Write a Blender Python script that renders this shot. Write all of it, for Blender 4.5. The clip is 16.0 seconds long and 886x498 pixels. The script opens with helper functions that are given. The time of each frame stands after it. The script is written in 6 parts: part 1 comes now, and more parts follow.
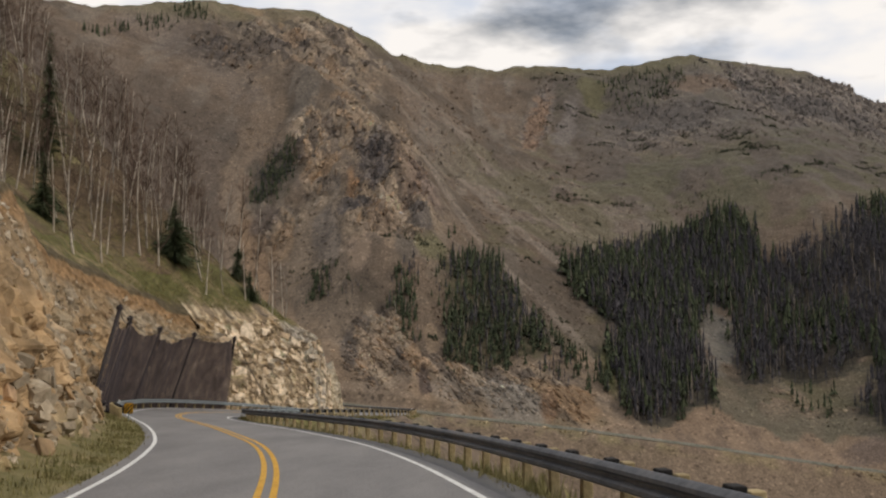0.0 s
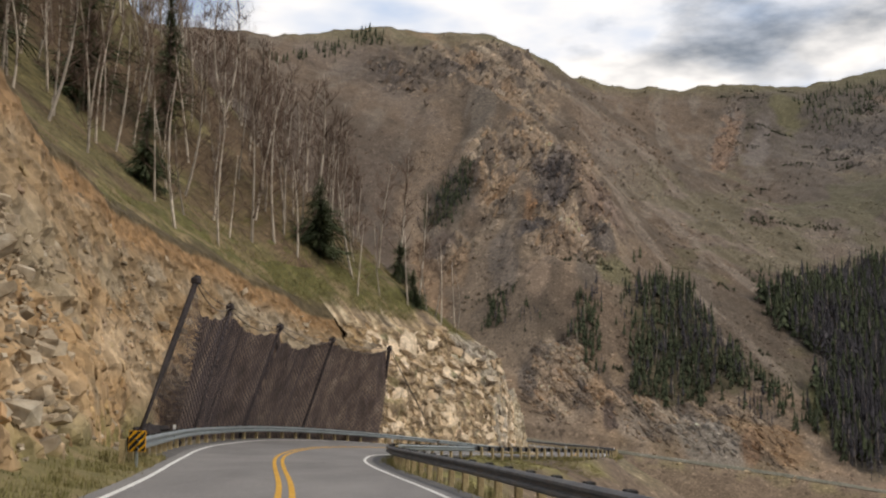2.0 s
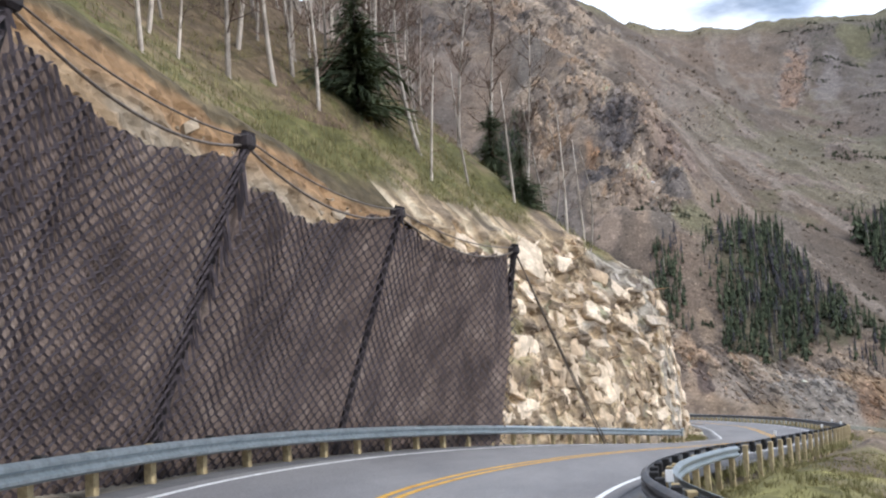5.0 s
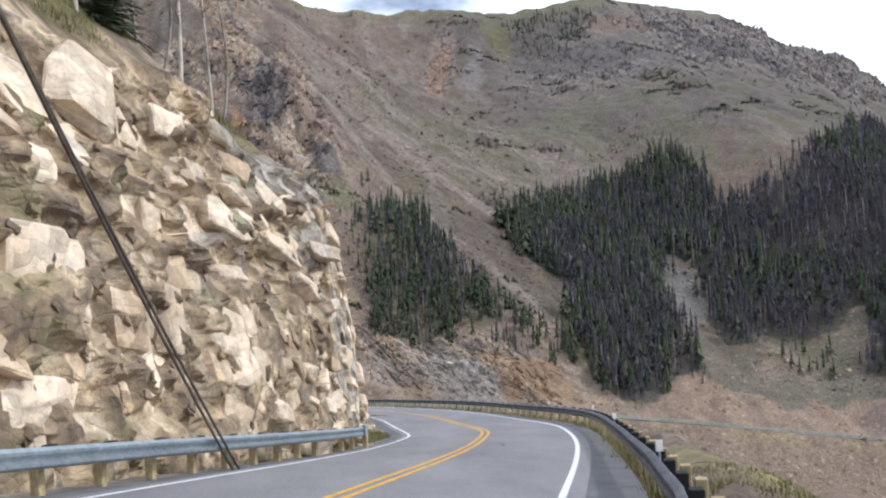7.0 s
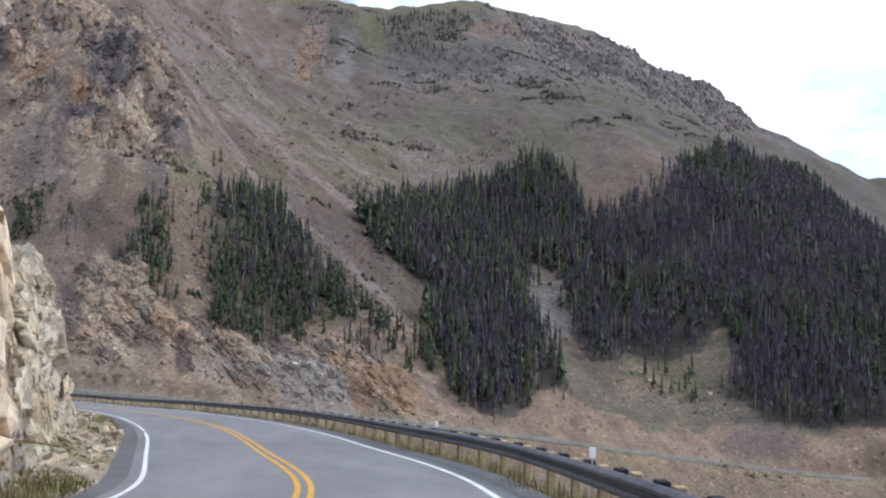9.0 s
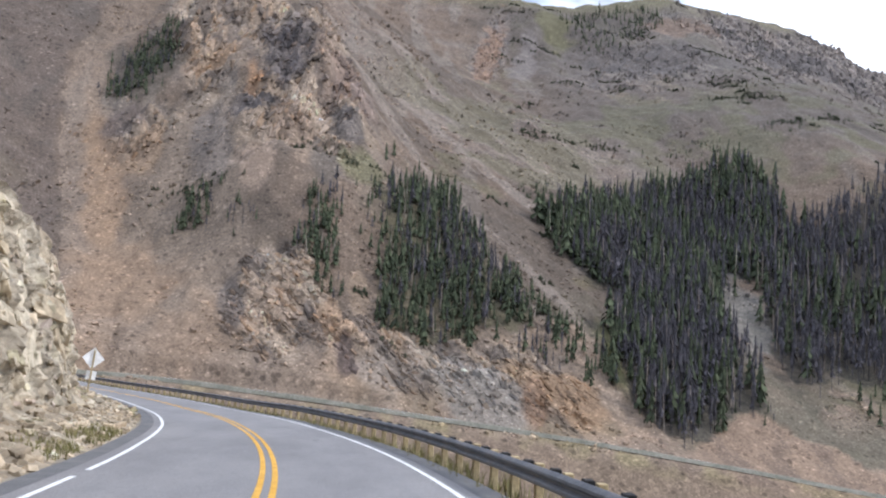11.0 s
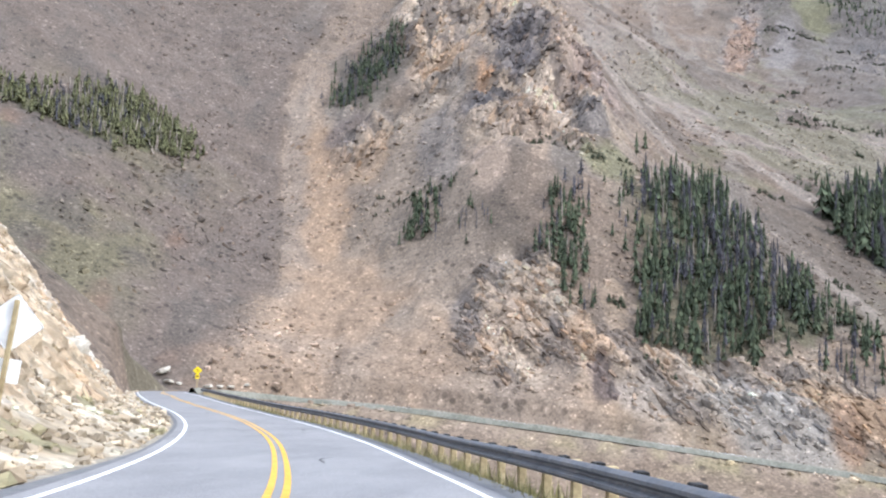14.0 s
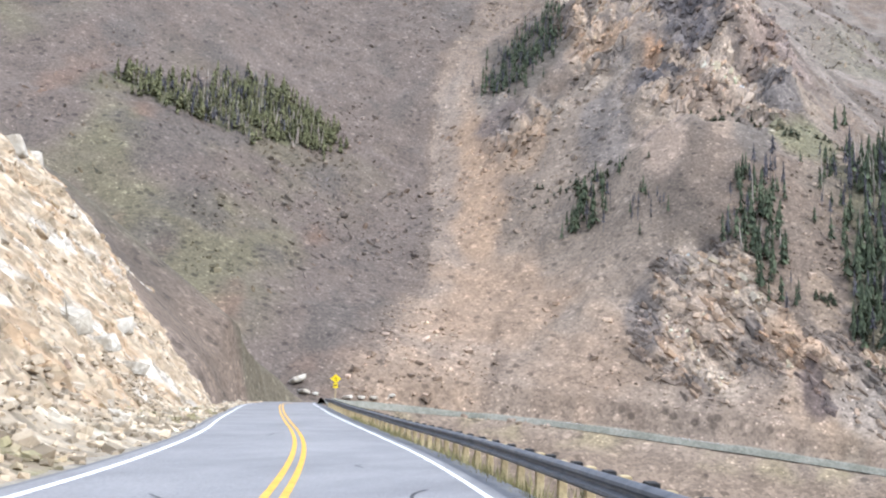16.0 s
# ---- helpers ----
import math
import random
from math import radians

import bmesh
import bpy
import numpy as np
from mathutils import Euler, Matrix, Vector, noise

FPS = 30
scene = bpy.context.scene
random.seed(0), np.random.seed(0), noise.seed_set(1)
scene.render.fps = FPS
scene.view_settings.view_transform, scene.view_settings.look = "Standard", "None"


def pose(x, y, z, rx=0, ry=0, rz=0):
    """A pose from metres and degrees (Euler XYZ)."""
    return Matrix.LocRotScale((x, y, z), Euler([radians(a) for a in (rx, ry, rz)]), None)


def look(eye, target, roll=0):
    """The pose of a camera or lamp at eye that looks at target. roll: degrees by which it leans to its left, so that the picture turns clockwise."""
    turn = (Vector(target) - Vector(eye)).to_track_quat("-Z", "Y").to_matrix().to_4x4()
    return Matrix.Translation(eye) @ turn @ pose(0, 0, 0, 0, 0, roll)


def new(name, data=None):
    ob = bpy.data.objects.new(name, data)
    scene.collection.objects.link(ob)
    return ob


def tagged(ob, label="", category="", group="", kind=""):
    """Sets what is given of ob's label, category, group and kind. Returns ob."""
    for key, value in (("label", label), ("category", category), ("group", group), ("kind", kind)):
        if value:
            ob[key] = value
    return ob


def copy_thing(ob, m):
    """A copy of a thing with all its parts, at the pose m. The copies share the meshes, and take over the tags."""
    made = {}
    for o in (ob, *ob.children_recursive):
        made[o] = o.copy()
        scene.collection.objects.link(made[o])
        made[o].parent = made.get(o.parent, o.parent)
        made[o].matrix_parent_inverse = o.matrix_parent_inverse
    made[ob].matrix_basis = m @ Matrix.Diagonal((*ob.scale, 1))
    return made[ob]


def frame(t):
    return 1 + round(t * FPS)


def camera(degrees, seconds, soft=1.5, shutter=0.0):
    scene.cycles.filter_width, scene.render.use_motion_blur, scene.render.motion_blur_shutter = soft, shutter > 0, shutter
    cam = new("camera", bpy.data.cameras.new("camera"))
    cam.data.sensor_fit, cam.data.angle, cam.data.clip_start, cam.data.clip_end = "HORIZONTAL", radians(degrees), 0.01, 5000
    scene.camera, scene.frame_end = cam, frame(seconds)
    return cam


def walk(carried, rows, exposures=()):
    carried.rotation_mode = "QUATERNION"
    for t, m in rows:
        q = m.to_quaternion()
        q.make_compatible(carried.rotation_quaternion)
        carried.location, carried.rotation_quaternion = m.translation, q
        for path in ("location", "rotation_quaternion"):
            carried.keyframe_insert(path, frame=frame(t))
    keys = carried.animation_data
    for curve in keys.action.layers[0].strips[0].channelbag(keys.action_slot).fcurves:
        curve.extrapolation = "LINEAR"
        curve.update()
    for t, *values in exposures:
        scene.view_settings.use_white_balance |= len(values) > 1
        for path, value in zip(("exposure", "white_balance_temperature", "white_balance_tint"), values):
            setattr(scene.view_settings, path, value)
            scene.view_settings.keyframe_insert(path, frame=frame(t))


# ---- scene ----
cam = camera(46.9, 16.0, soft=2.2)
ROWS = [     # seconds, place, turn
    (0.00, 2.68, -1.71, 1.567, 94.95, 0.41, 0.17),
    (0.50, 2.06, 5.08, 1.163, 95.26, -0.55, 2.42),
    (1.00, 1.22, 11.73, 0.769, 95.36, -1.49, 4.93),
    (1.50, 0.18, 18.19, 0.401, 96.47, -1.24, 7.41),
    (2.00, -1.09, 24.51, 0.036, 96.82, -0.62, 9.90),
    (2.50, -2.62, 30.70, -0.326, 96.49, -0.34, 12.39),
    (3.00, -4.37, 36.82, -0.626, 96.31, 0.15, 14.67),
    (3.20, -5.11, 39.25, -0.745, 96.23, 0.38, 15.38),
    (3.62, -6.80, 44.43, -0.974, 96.13, 0.97, 16.37),
    (4.04, -8.58, 49.69, -1.178, 96.07, 1.67, 16.52),
    (4.46, -10.31, 54.96, -1.379, 95.96, 2.35, 15.71),
    (4.88, -11.85, 60.16, -1.599, 95.71, 2.89, 13.83),
    (5.30, -13.06, 65.23, -1.861, 95.21, 3.19, 10.76),
    (5.50, -13.49, 67.60, -1.998, 94.90, 3.27, 8.95),
    (6.00, -14.26, 73.68, -2.345, 94.06, 3.59, 3.97),
    (6.50, -14.44, 80.01, -2.809, 94.15, 3.04, -1.43),
    (7.00, -13.89, 86.37, -3.297, 93.76, 3.10, -6.83),
    (7.50, -12.79, 92.76, -3.779, 93.70, 3.49, -11.42),
    (8.00, -11.83, 98.97, -4.300, 93.71, 2.75, -13.94),
    (8.20, -11.44, 101.45, -4.507, 93.76, 2.12, -14.70),
    (8.62, -10.47, 106.78, -4.915, 93.86, 0.74, -15.41),
    (9.04, -9.34, 112.26, -5.286, 93.96, -0.38, -14.88),
    (9.46, -8.18, 117.81, -5.643, 94.06, -1.25, -13.42),
    (9.88, -7.14, 123.35, -6.006, 94.18, -1.89, -11.34),
    (10.30, -6.36, 128.78, -6.396, 94.32, -2.31, -8.96),
    (10.50, -6.09, 131.33, -6.592, 94.38, -2.43, -7.83),
    (11.00, -5.49, 137.73, -7.088, 94.42, -2.49, -5.28),
    (11.50, -5.20, 144.36, -7.592, 94.55, -2.32, -2.95),
    (12.00, -5.21, 151.22, -8.108, 94.64, -2.30, -0.78),
    (12.50, -5.51, 158.22, -8.637, 95.13, -2.11, 1.10),
    (13.00, -6.13, 165.39, -9.160, 95.26, -1.41, 3.13),
    (13.50, -7.09, 172.62, -9.655, 95.56, -0.78, 5.46),
    (14.00, -8.27, 179.82, -10.122, 95.67, -1.38, 8.20),
    (14.50, -9.66, 186.95, -10.539, 95.79, -1.50, 10.59),
    (15.00, -11.41, 194.04, -10.914, 96.07, -1.60, 12.74),
    (15.50, -13.43, 201.09, -11.275, 96.25, -1.82, 14.86),
    (16.00, -15.55, 208.19, -11.618, 96.24, -1.36, 16.88),
]
walk(cam, [(t, pose(*place)) for t, *place in ROWS],
     [(0.0, -0.98, 7350, 11), (1.5, -0.88, 7350, 11), (3.0, -0.53, 7100, 11), (5.5, 0.0, 5900, 11), (7.0, -0.08, 5950, 11), (8.0, -0.36, 5700, 11), (10.5, -0.02, 5950, 13), (12.5, 0.1, 5950, 11), (13.0, 0.2, 5900, 11), (13.6, 0.53, 5800, 10), (14.5, 0.7, 5800, 10), (16.0, 0.64, 5750, 10)])

# ---- light ----
world = bpy.data.worlds.new("world")
scene.world = world
world.use_nodes = True
wn, wl = world.node_tree.nodes, world.node_tree.links
SUN_EL, SUN_AZ = radians(40), radians(100)      # azimuth clockwise from +y
bg = wn["Background"]
bg.inputs["Strength"].default_value = 0.1
sky = wn.new("ShaderNodeTexSky")
sky.sky_type = "NISHITA"
sky.sun_disc = False
sky.sun_elevation, sky.sun_rotation = SUN_EL, SUN_AZ
tc = wn.new("ShaderNodeTexCoord")
mp = wn.new("ShaderNodeMapping")
mp.inputs["Scale"].default_value = (1.0, 1.0, 2.6)
wl.new(tc.outputs["Generated"], mp.inputs["Vector"])
cn = wn.new("ShaderNodeTexNoise")
cn.inputs["Scale"].default_value, cn.inputs["Detail"].default_value, cn.inputs["Roughness"].default_value = 3.2, 7.0, 0.55
wl.new(mp.outputs["Vector"], cn.inputs["Vector"])
cr = wn.new("ShaderNodeValToRGB")
cr.color_ramp.elements[0].position, cr.color_ramp.elements[1].position = 0.32, 0.48
wl.new(cn.outputs["Fac"], cr.inputs["Fac"])
cn2 = wn.new("ShaderNodeTexNoise")
cn2.inputs["Scale"].default_value, cn2.inputs["Detail"].default_value = 5.5, 6.0
wl.new(mp.outputs["Vector"], cn2.inputs["Vector"])
cc = wn.new("ShaderNodeValToRGB")
cc.color_ramp.elements[0].position, cc.color_ramp.elements[1].position = 0.44, 0.7
cc.color_ramp.elements[0].color = (18, 18.5, 19.6, 1)
cc.color_ramp.elements[1].color = (7.8, 10.8, 16.2, 1)
wl.new(cn2.outputs["Fac"], cc.inputs["Fac"])
cm = wn.new("ShaderNodeMix")
cm.data_type = "RGBA"
wl.new(cr.outputs["Color"], cm.inputs["Factor"])
wl.new(sky.outputs["Color"], cm.inputs[6])
wl.new(cc.outputs["Color"], cm.inputs[7])
wl.new(cm.outputs[2], bg.inputs["Color"])
sun_data = bpy.data.lights.new("sun", "SUN")
sun_data.energy, sun_data.angle, sun_data.color = 2.6, radians(6), (1.0, 0.93, 0.83)
sun = new("sun", sun_data)
sun.matrix_world = look((0, 0, 200), (-200 * math.sin(SUN_AZ) * math.cos(SUN_EL), -200 * math.cos(SUN_AZ) * math.cos(SUN_EL), 200 - 200 * math.sin(SUN_EL)))


# ---- numeric noise ----
def lattice(ix, iy, seed):
    n = (ix.astype(np.int64) * 374761393 + iy.astype(np.int64) * 668265263 + seed * 974634777) & 0x7FFFFFFF
    n = ((n ^ (n >> 13)) * 1274126177) & 0x7FFFFFFF
    return ((n ^ (n >> 16)) & 0xFFFF) / 65535.0


def vnoise(x, y, seed=0):
    ix, iy = np.floor(x), np.floor(y)
    fx, fy = x - ix, y - iy
    fx, fy = fx * fx * (3 - 2 * fx), fy * fy * (3 - 2 * fy)
    a, b = lattice(ix, iy, seed), lattice(ix + 1, iy, seed)
    c, d = lattice(ix, iy + 1, seed), lattice(ix + 1, iy + 1, seed)
    return (a * (1 - fx) + b * fx) * (1 - fy) + (c * (1 - fx) + d * fx) * fy - 0.5


def fbm(x, y, octaves=4, seed=0, gain=0.5):
    total, amp = 0, 1.0
    for o in range(octaves):
        total = total + amp * vnoise(x * 2 ** o + 17.3 * o, y * 2 ** o - 9.1 * o, seed + o)
        amp *= gain
    return total


def ridged(x, y, octaves=4, seed=0):
    total, amp = 0, 1.0
    for o in range(octaves):
        total = total + amp * (0.5 - 2 * np.abs(vnoise(x * 2 ** o + 3.7 * o, y * 2 ** o + 5.9 * o, seed + o)))
        amp *= 0.5
    return total


def cells(x, y, seed=0):
    """Distance to the nearest and second nearest scattered point, and the nearest one's random value."""
    ix, iy = np.floor(x), np.floor(y)
    d1, d2, val = np.full(x.shape, 9.0), np.full(x.shape, 9.0), np.zeros(x.shape)
    for i in (-1, 0, 1):
        for j in (-1, 0, 1):
            cx, cy = ix + i, iy + j
            d = np.hypot(cx + lattice(cx, cy, seed) - x, cy + lattice(cx, cy, seed + 7) - y)
            v = lattice(cx, cy, seed + 13)
            near = d < d1
            d2 = np.where(near, d1, np.minimum(d2, d))
            val = np.where(near, v, val)
            d1 = np.where(near, d, d1)
    return d1, d2, val


def facets(u, v, su, sv, seed, tilt=0.9, side=1.3):
    """Interlocking blocks with tilted tops and steep sides, without steps: heights of about -0.5 to 0.5."""
    x, y = u / su, v / sv
    ix, iy = np.floor(x), np.floor(y)
    h, low = np.full(x.shape, -9.0), np.full(x.shape, -9.0)
    for i in (-1, 0, 1):
        for j in (-1, 0, 1):
            cx, cy = ix + i, iy + j
            dx, dy = x - cx - lattice(cx, cy, seed), y - cy - lattice(cx, cy, seed + 7)
            a = lattice(cx, cy, seed + 29) * 3.14
            c, s = np.cos(a), np.sin(a)
            reach = np.maximum(np.abs(c * dx + s * dy), np.abs(c * dy - s * dx))
            hh = 0.9 * (lattice(cx, cy, seed + 13) - 0.5) + tilt * ((lattice(cx, cy, seed + 19) - 0.5) * dx + (lattice(cx, cy, seed + 23) - 0.6) * dy) - side * np.maximum(reach - 0.3, 0)
            low = np.where(hh > h, h, np.maximum(low, hh))
            h = np.maximum(h, hh)
    return h, np.clip(h - low, 0, 1)


def smooth(a, b, x):
    t = np.clip((x - a) / (b - a), 0, 1)
    return t * t * (3 - 2 * t)


# ---- the road's line: centre x, y, and a measure that grows all along it ----
LINE = np.array([
    (7.64, -91.72, -90.0), (6.84, -61.72, -60.0), (4.54, -29.72, -28.0), (1.74, -1.72, 0.0), (0.88, 6.28, 8.0), (-0.14, 14.24, 16.0), (-1.40, 22.17, 24.0),
    (-3.14, 30.04, 32.0), (-5.59, 37.82, 40.0), (-8.10, 45.56, 48.0), (-10.86, 53.24, 56.0), (-12.91, 59.14, 62.0), (-14.45, 64.11, 67.0), (-15.82, 69.58, 72.0),
    (-17.22, 77.41, 78.0), (-17.22, 84.04, 84.0), (-16.50, 90.15, 90.0), (-15.33, 96.07, 96.0), (-13.76, 101.93, 102.0), (-11.58, 109.77, 110.0), (-9.55, 117.77, 118.0),
    (-7.88, 125.77, 126.0), (-6.61, 133.76, 134.0), (-6.57, 143.95, 144.0), (-6.77, 156.05, 156.0), (-7.77, 168.05, 168.0), (-9.55, 180.03, 180.0), (-12.11, 192.00, 192.0),
    (-15.65, 203.98, 204.0), (-19.07, 214.01, 214.0), (-23.04, 224.02, 224.0), (-27.41, 234.03, 234.0), (-32.17, 244.04, 244.0), (-38.20, 256.00, 255.6), (-45.20, 270.00, 269.9),
    (-54.00, 288.00, 287.9), (-63.00, 307.00, 304.4), (-71.00, 325.00, 320.4), (-77.00, 341.00, 334.0), (-79.00, 354.00, 344.4), (-76.00, 366.00, 354.8), (-67.00, 375.00, 365.2),
    (-54.00, 379.00, 375.6), (-40.00, 379.50, 386.8), (0.00, 379.00, 418.8), (60.00, 379.00, 466.8), (120.00, 380.00, 514.8), (180.00, 381.00, 562.8), (250.00, 381.00, 617.2),
    (300.00, 381.00, 657.2),
])


def spline(points, step=1.0):
    """Even steps along a smooth curve through the points."""
    out = []
    for i in range(1, len(points) - 2):
        p0, p1, p2, p3 = points[i - 1:i + 3]
        for t in np.linspace(0, 1, 40, endpoint=False):
            out.append(0.5 * (2 * p1 + (p2 - p0) * t + (2 * p0 - 5 * p1 + 4 * p2 - p3) * t * t + (3 * p1 - p0 - 3 * p2 + p3) * t ** 3))
    out = np.array(out)
    run = np.concatenate([[0], np.cumsum(np.hypot(*np.diff(out[:, :2], axis=0).T))])
    even = np.arange(0, run[-1], step)
    return np.stack([np.interp(even, run, out[:, k]) for k in range(out.shape[1])], 1)


RC = spline(LINE)
for _ in range(6):
    RC[1:-1] = (RC[:-2] + 2 * RC[1:-1] + RC[2:]) / 4
RC, KEY = RC[:, :2], RC[:, 2]
RT = np.gradient(RC, axis=0)
RT /= np.hypot(RT[:, 0], RT[:, 1])[:, None]
RN = np.stack([RT[:, 1], -RT[:, 0]], 1)          # to the right
RS = np.arange(len(RC), dtype=float)


def by(*pairs):
    """A value along the road from pairs of (y, value)."""
    ys, vs = zip(*pairs)
    return lambda key: np.interp(key, ys, vs)


grade = by((-90, 4.8), (-20, 0.97), (0, -0.1), (20, -1.13), (40, -2.03), (60, -2.99), (70, -3.52), (78, -4.05), (86, -4.62), (94, -5.23), (102, -5.9), (118, -7.36), (134, -8.7), (144, -9.35), (156, -10.04), (180, -11.47),
           (204, -12.82), (224, -13.67), (244, -14.46), (270, -15.33), (290, -15.9), (340, -18.2), (382, -21.5), (410, -25), (458, -32), (495, -38.5), (528, -45), (560, -50.5), (630, -61))
bank = by((-20, -0.1), (10, -1.1), (20, -0.1), (30, 1.7), (50, 3.5), (70, 4.8), (84, 5.9), (94, 4.9), (102, 3.1), (118, 0.1), (126, -0.9), (144, -0.3), (156, 0.8), (192, 1.5), (214, 2.8), (244, 3.0), (270, 1.2), (300, 0))
half_left = by((0, 3.26), (20, 3.19), (30, 3.1), (40, 2.85), (60, 2.95), (70, 3.23), (140, 3.45), (156, 3.5), (168, 3.4), (180, 3.12), (204, 2.9), (224, 2.95), (250, 3.3))
half_right = by((0, 3.3), (130, 3.3), (150, 3.45), (166, 3.42), (182, 3.3), (250, 3.3))
RZ = grade(KEY)
for _ in range(20):
    RZ[1:-1] = (RZ[:-2] + 2 * RZ[1:-1] + RZ[2:]) / 4
RB = np.tan(np.radians(bank(KEY)))
for _ in range(20):
    RB[1:-1] = (RB[:-2] + 2 * RB[1:-1] + RB[2:]) / 4


def road_point(s, d, up=0.0):
    """World place at station s, d metres right of the centre line, up above the surface."""
    x, y = np.interp(s, RS, RC[:, 0]), np.interp(s, RS, RC[:, 1])
    nx, ny = np.interp(s, RS, RN[:, 0]), np.interp(s, RS, RN[:, 1])
    return np.stack([x + nx * d, y + ny * d, np.interp(s, RS, RZ) - np.interp(s, RS, RB) * np.clip(d, -7, 6) + up], -1)


def station(y):
    return float(np.interp(y, KEY, RS))


def near_road(x, y):
    """Station and signed distance from the centre line for arrays of places."""
    s, d = np.zeros(x.shape), np.full(x.shape, 1e9)
    best = np.full(x.shape, 1e18)
    for i in range(0, len(RC), 2):
        dx, dy = x - RC[i, 0], y - RC[i, 1]
        q = dx * dx + dy * dy
        m = q < best
        best[m], s[m] = q[m], i
        d[m] = (dx * RN[i, 0] + dy * RN[i, 1])[m]
    return s, np.sign(d) * np.sqrt(best)


# ---- the lie of the land ----
def roof(x, y, line, side, soft=0.0):
    """Height of a ridge that falls away at the given slope from a polyline of (x, y, z)."""
    out = np.full(x.shape, -1e9)
    for (ax, ay, az), (bx, by_, bz) in zip(line[:-1], line[1:]):
        ux, uy = bx - ax, by_ - ay
        t = np.clip(((x - ax) * ux + (y - ay) * uy) / (ux * ux + uy * uy), 0, 1)
        dist = np.hypot(x - ax - t * ux, y - ay - t * uy)
        out = np.maximum(out, az + t * (bz - az) - side * (np.sqrt(dist * dist + soft * soft) - soft))
    return out


def smax(a, b, k):
    h = np.clip(0.5 + 0.5 * (a - b) / k, 0, 1)
    return b * (1 - h) + a * h + k * h * (1 - h)


BACK = [(-70, 790), (20, 835), (130, 850), (215, 850), (300, 865), (358, 880), (470, 870), (600, 850), (900, 800)]
BACK_Z = [(-70, 228), (60, 227), (130, 226), (215, 238), (260, 232), (300, 228), (340, 218), (362, 208), (385, 200), (410, 196), (424, 190), (440, 176), (470, 159), (560, 116), (900, 95)]
WEST = [(-620, 300, 190), (-420, 480, 215), (-330, 560, 222), (-240, 650, 226), (-150, 715, 242), (-105, 742, 244), (-70, 768, 234)]
WEST_TOP = [(-620, 300, 172), (-420, 480, 198), (-330, 560, 203), (-240, 650, 215), (-185, 690, 231), (-150, 715, 239), (-105, 742, 241), (-70, 768, 233)]     # where the crest is worn flat
SPUR = [(-14, 398, -22), (-20, 434, 14), (-24, 474, 62), (-27, 512, 94), (-42, 546, 120), (-70, 588, 152), (-100, 630, 182), (-150, 715, 240)]
RIB = [(66, 410, -22), (52, 428, -6), (32, 455, 18), (14, 487, 44), (-14, 520, 72)]


def mountain(x, y):
    wx, wy = x + 14 * fbm(x / 90, y / 90, 3, 5), y + 14 * fbm(x / 90, y / 90, 3, 9)
    dist = -roof(wx, wy, [(a, c, 0) for a, c in BACK], 1.0, 8)
    bx, bz = zip(*BACK_Z)
    z = np.interp(wx, bx, bz) - np.interp(dist, [0, 110, 280, 700], [0, 79, 169, 440])
    z = smax(z, -smax(-roof(wx, wy, WEST, 0.84, 10), -roof(wx, wy, WEST_TOP, 0.3, 10), 6), 12)
    z = smax(z, roof(wx, wy, SPUR, 0.95, 3), 8)
    z = smax(z, roof(wx, wy, RIB, 0.9, 3), 8)
    return z


FLOOR = -62.0
# the lip of the cut: height over the road and distance left of the centre line
lip_height = by((-90, 7), (20, 7), (30, 8.5), (40, 9.8), (50, 11.2), (60, 12.6), (67, 12.3), (97, 10.3), (106, 10.5), (118, 11), (124, 10.5), (128, 9.2), (132, 6.6), (137, 5.4), (150, 6.8), (165, 8.6), (178, 7.2),
                (186, 4.7), (196, 2.8), (206, 4), (216, 5.5), (226, 7.3), (236, 9.0), (248, 12.4), (258, 16.5), (270, 19.3), (280, 19), (290, 17.5), (300, 13), (320, 6.5), (340, 2), (360, 0.5), (380, 0.3))
lip_out = by((-90, 9), (20, 9), (40, 9.5), (55, 10), (67, 9.8), (97, 9.2), (106, 8.5), (118, 8), (124, 6.7), (128, 6.1), (132, 6.5), (140, 7.5), (150, 7.9), (165, 8.4), (178, 7.9), (186, 7.9), (196, 8.0), (206, 8.5), (216, 10), (226, 11.5), (236, 13.5), (248, 17), (258, 21), (270, 22.5), (280, 20), (290, 19), (300, 16), (320, 12), (340, 8), (360, 6), (380, 5))
cut_foot = by((0, 1.8), (50, 1.9), (64, 2.9), (98, 2.6), (102, 1.7), (120, 1.4), (128, 1.5), (136, 2.5), (144, 2.9), (154, 2.55), (168, 2.5), (178, 2.75), (196, 3.2), (212, 2.0), (300, 1.3))
hill_slope = by((-90, 0.78), (95, 0.85), (102, 1.05), (116, 1.0), (124, 0.7), (130, 0.2), (136, -0.45), (205, -0.45), (225, 0.1), (245, 0.3), (290, 0.3), (320, -0.3))


def hill(k, out):
    """Height over the road of the land above the cut."""
    past = np.maximum(out - lip_out(k), 0)
    up = hill_slope(k)
    return lip_height(k) + np.where(up > 0, np.minimum(up * past, 55) - 0.5 * np.maximum(past - 70, 0), up * past)


# a brown ridge that comes down behind the bank, by station along the road, distance out and height
KNOLL = [tuple(np.append(road_point(float(np.interp(k, KEY, RS)), -o)[:2], float(np.interp(k, KEY, RZ)) + h)) for k, o, h in ((345, 13, 5), (340, 19, 12.5), (330, 25, 20), (318, 32, 28.5), (305, 44, 40))]


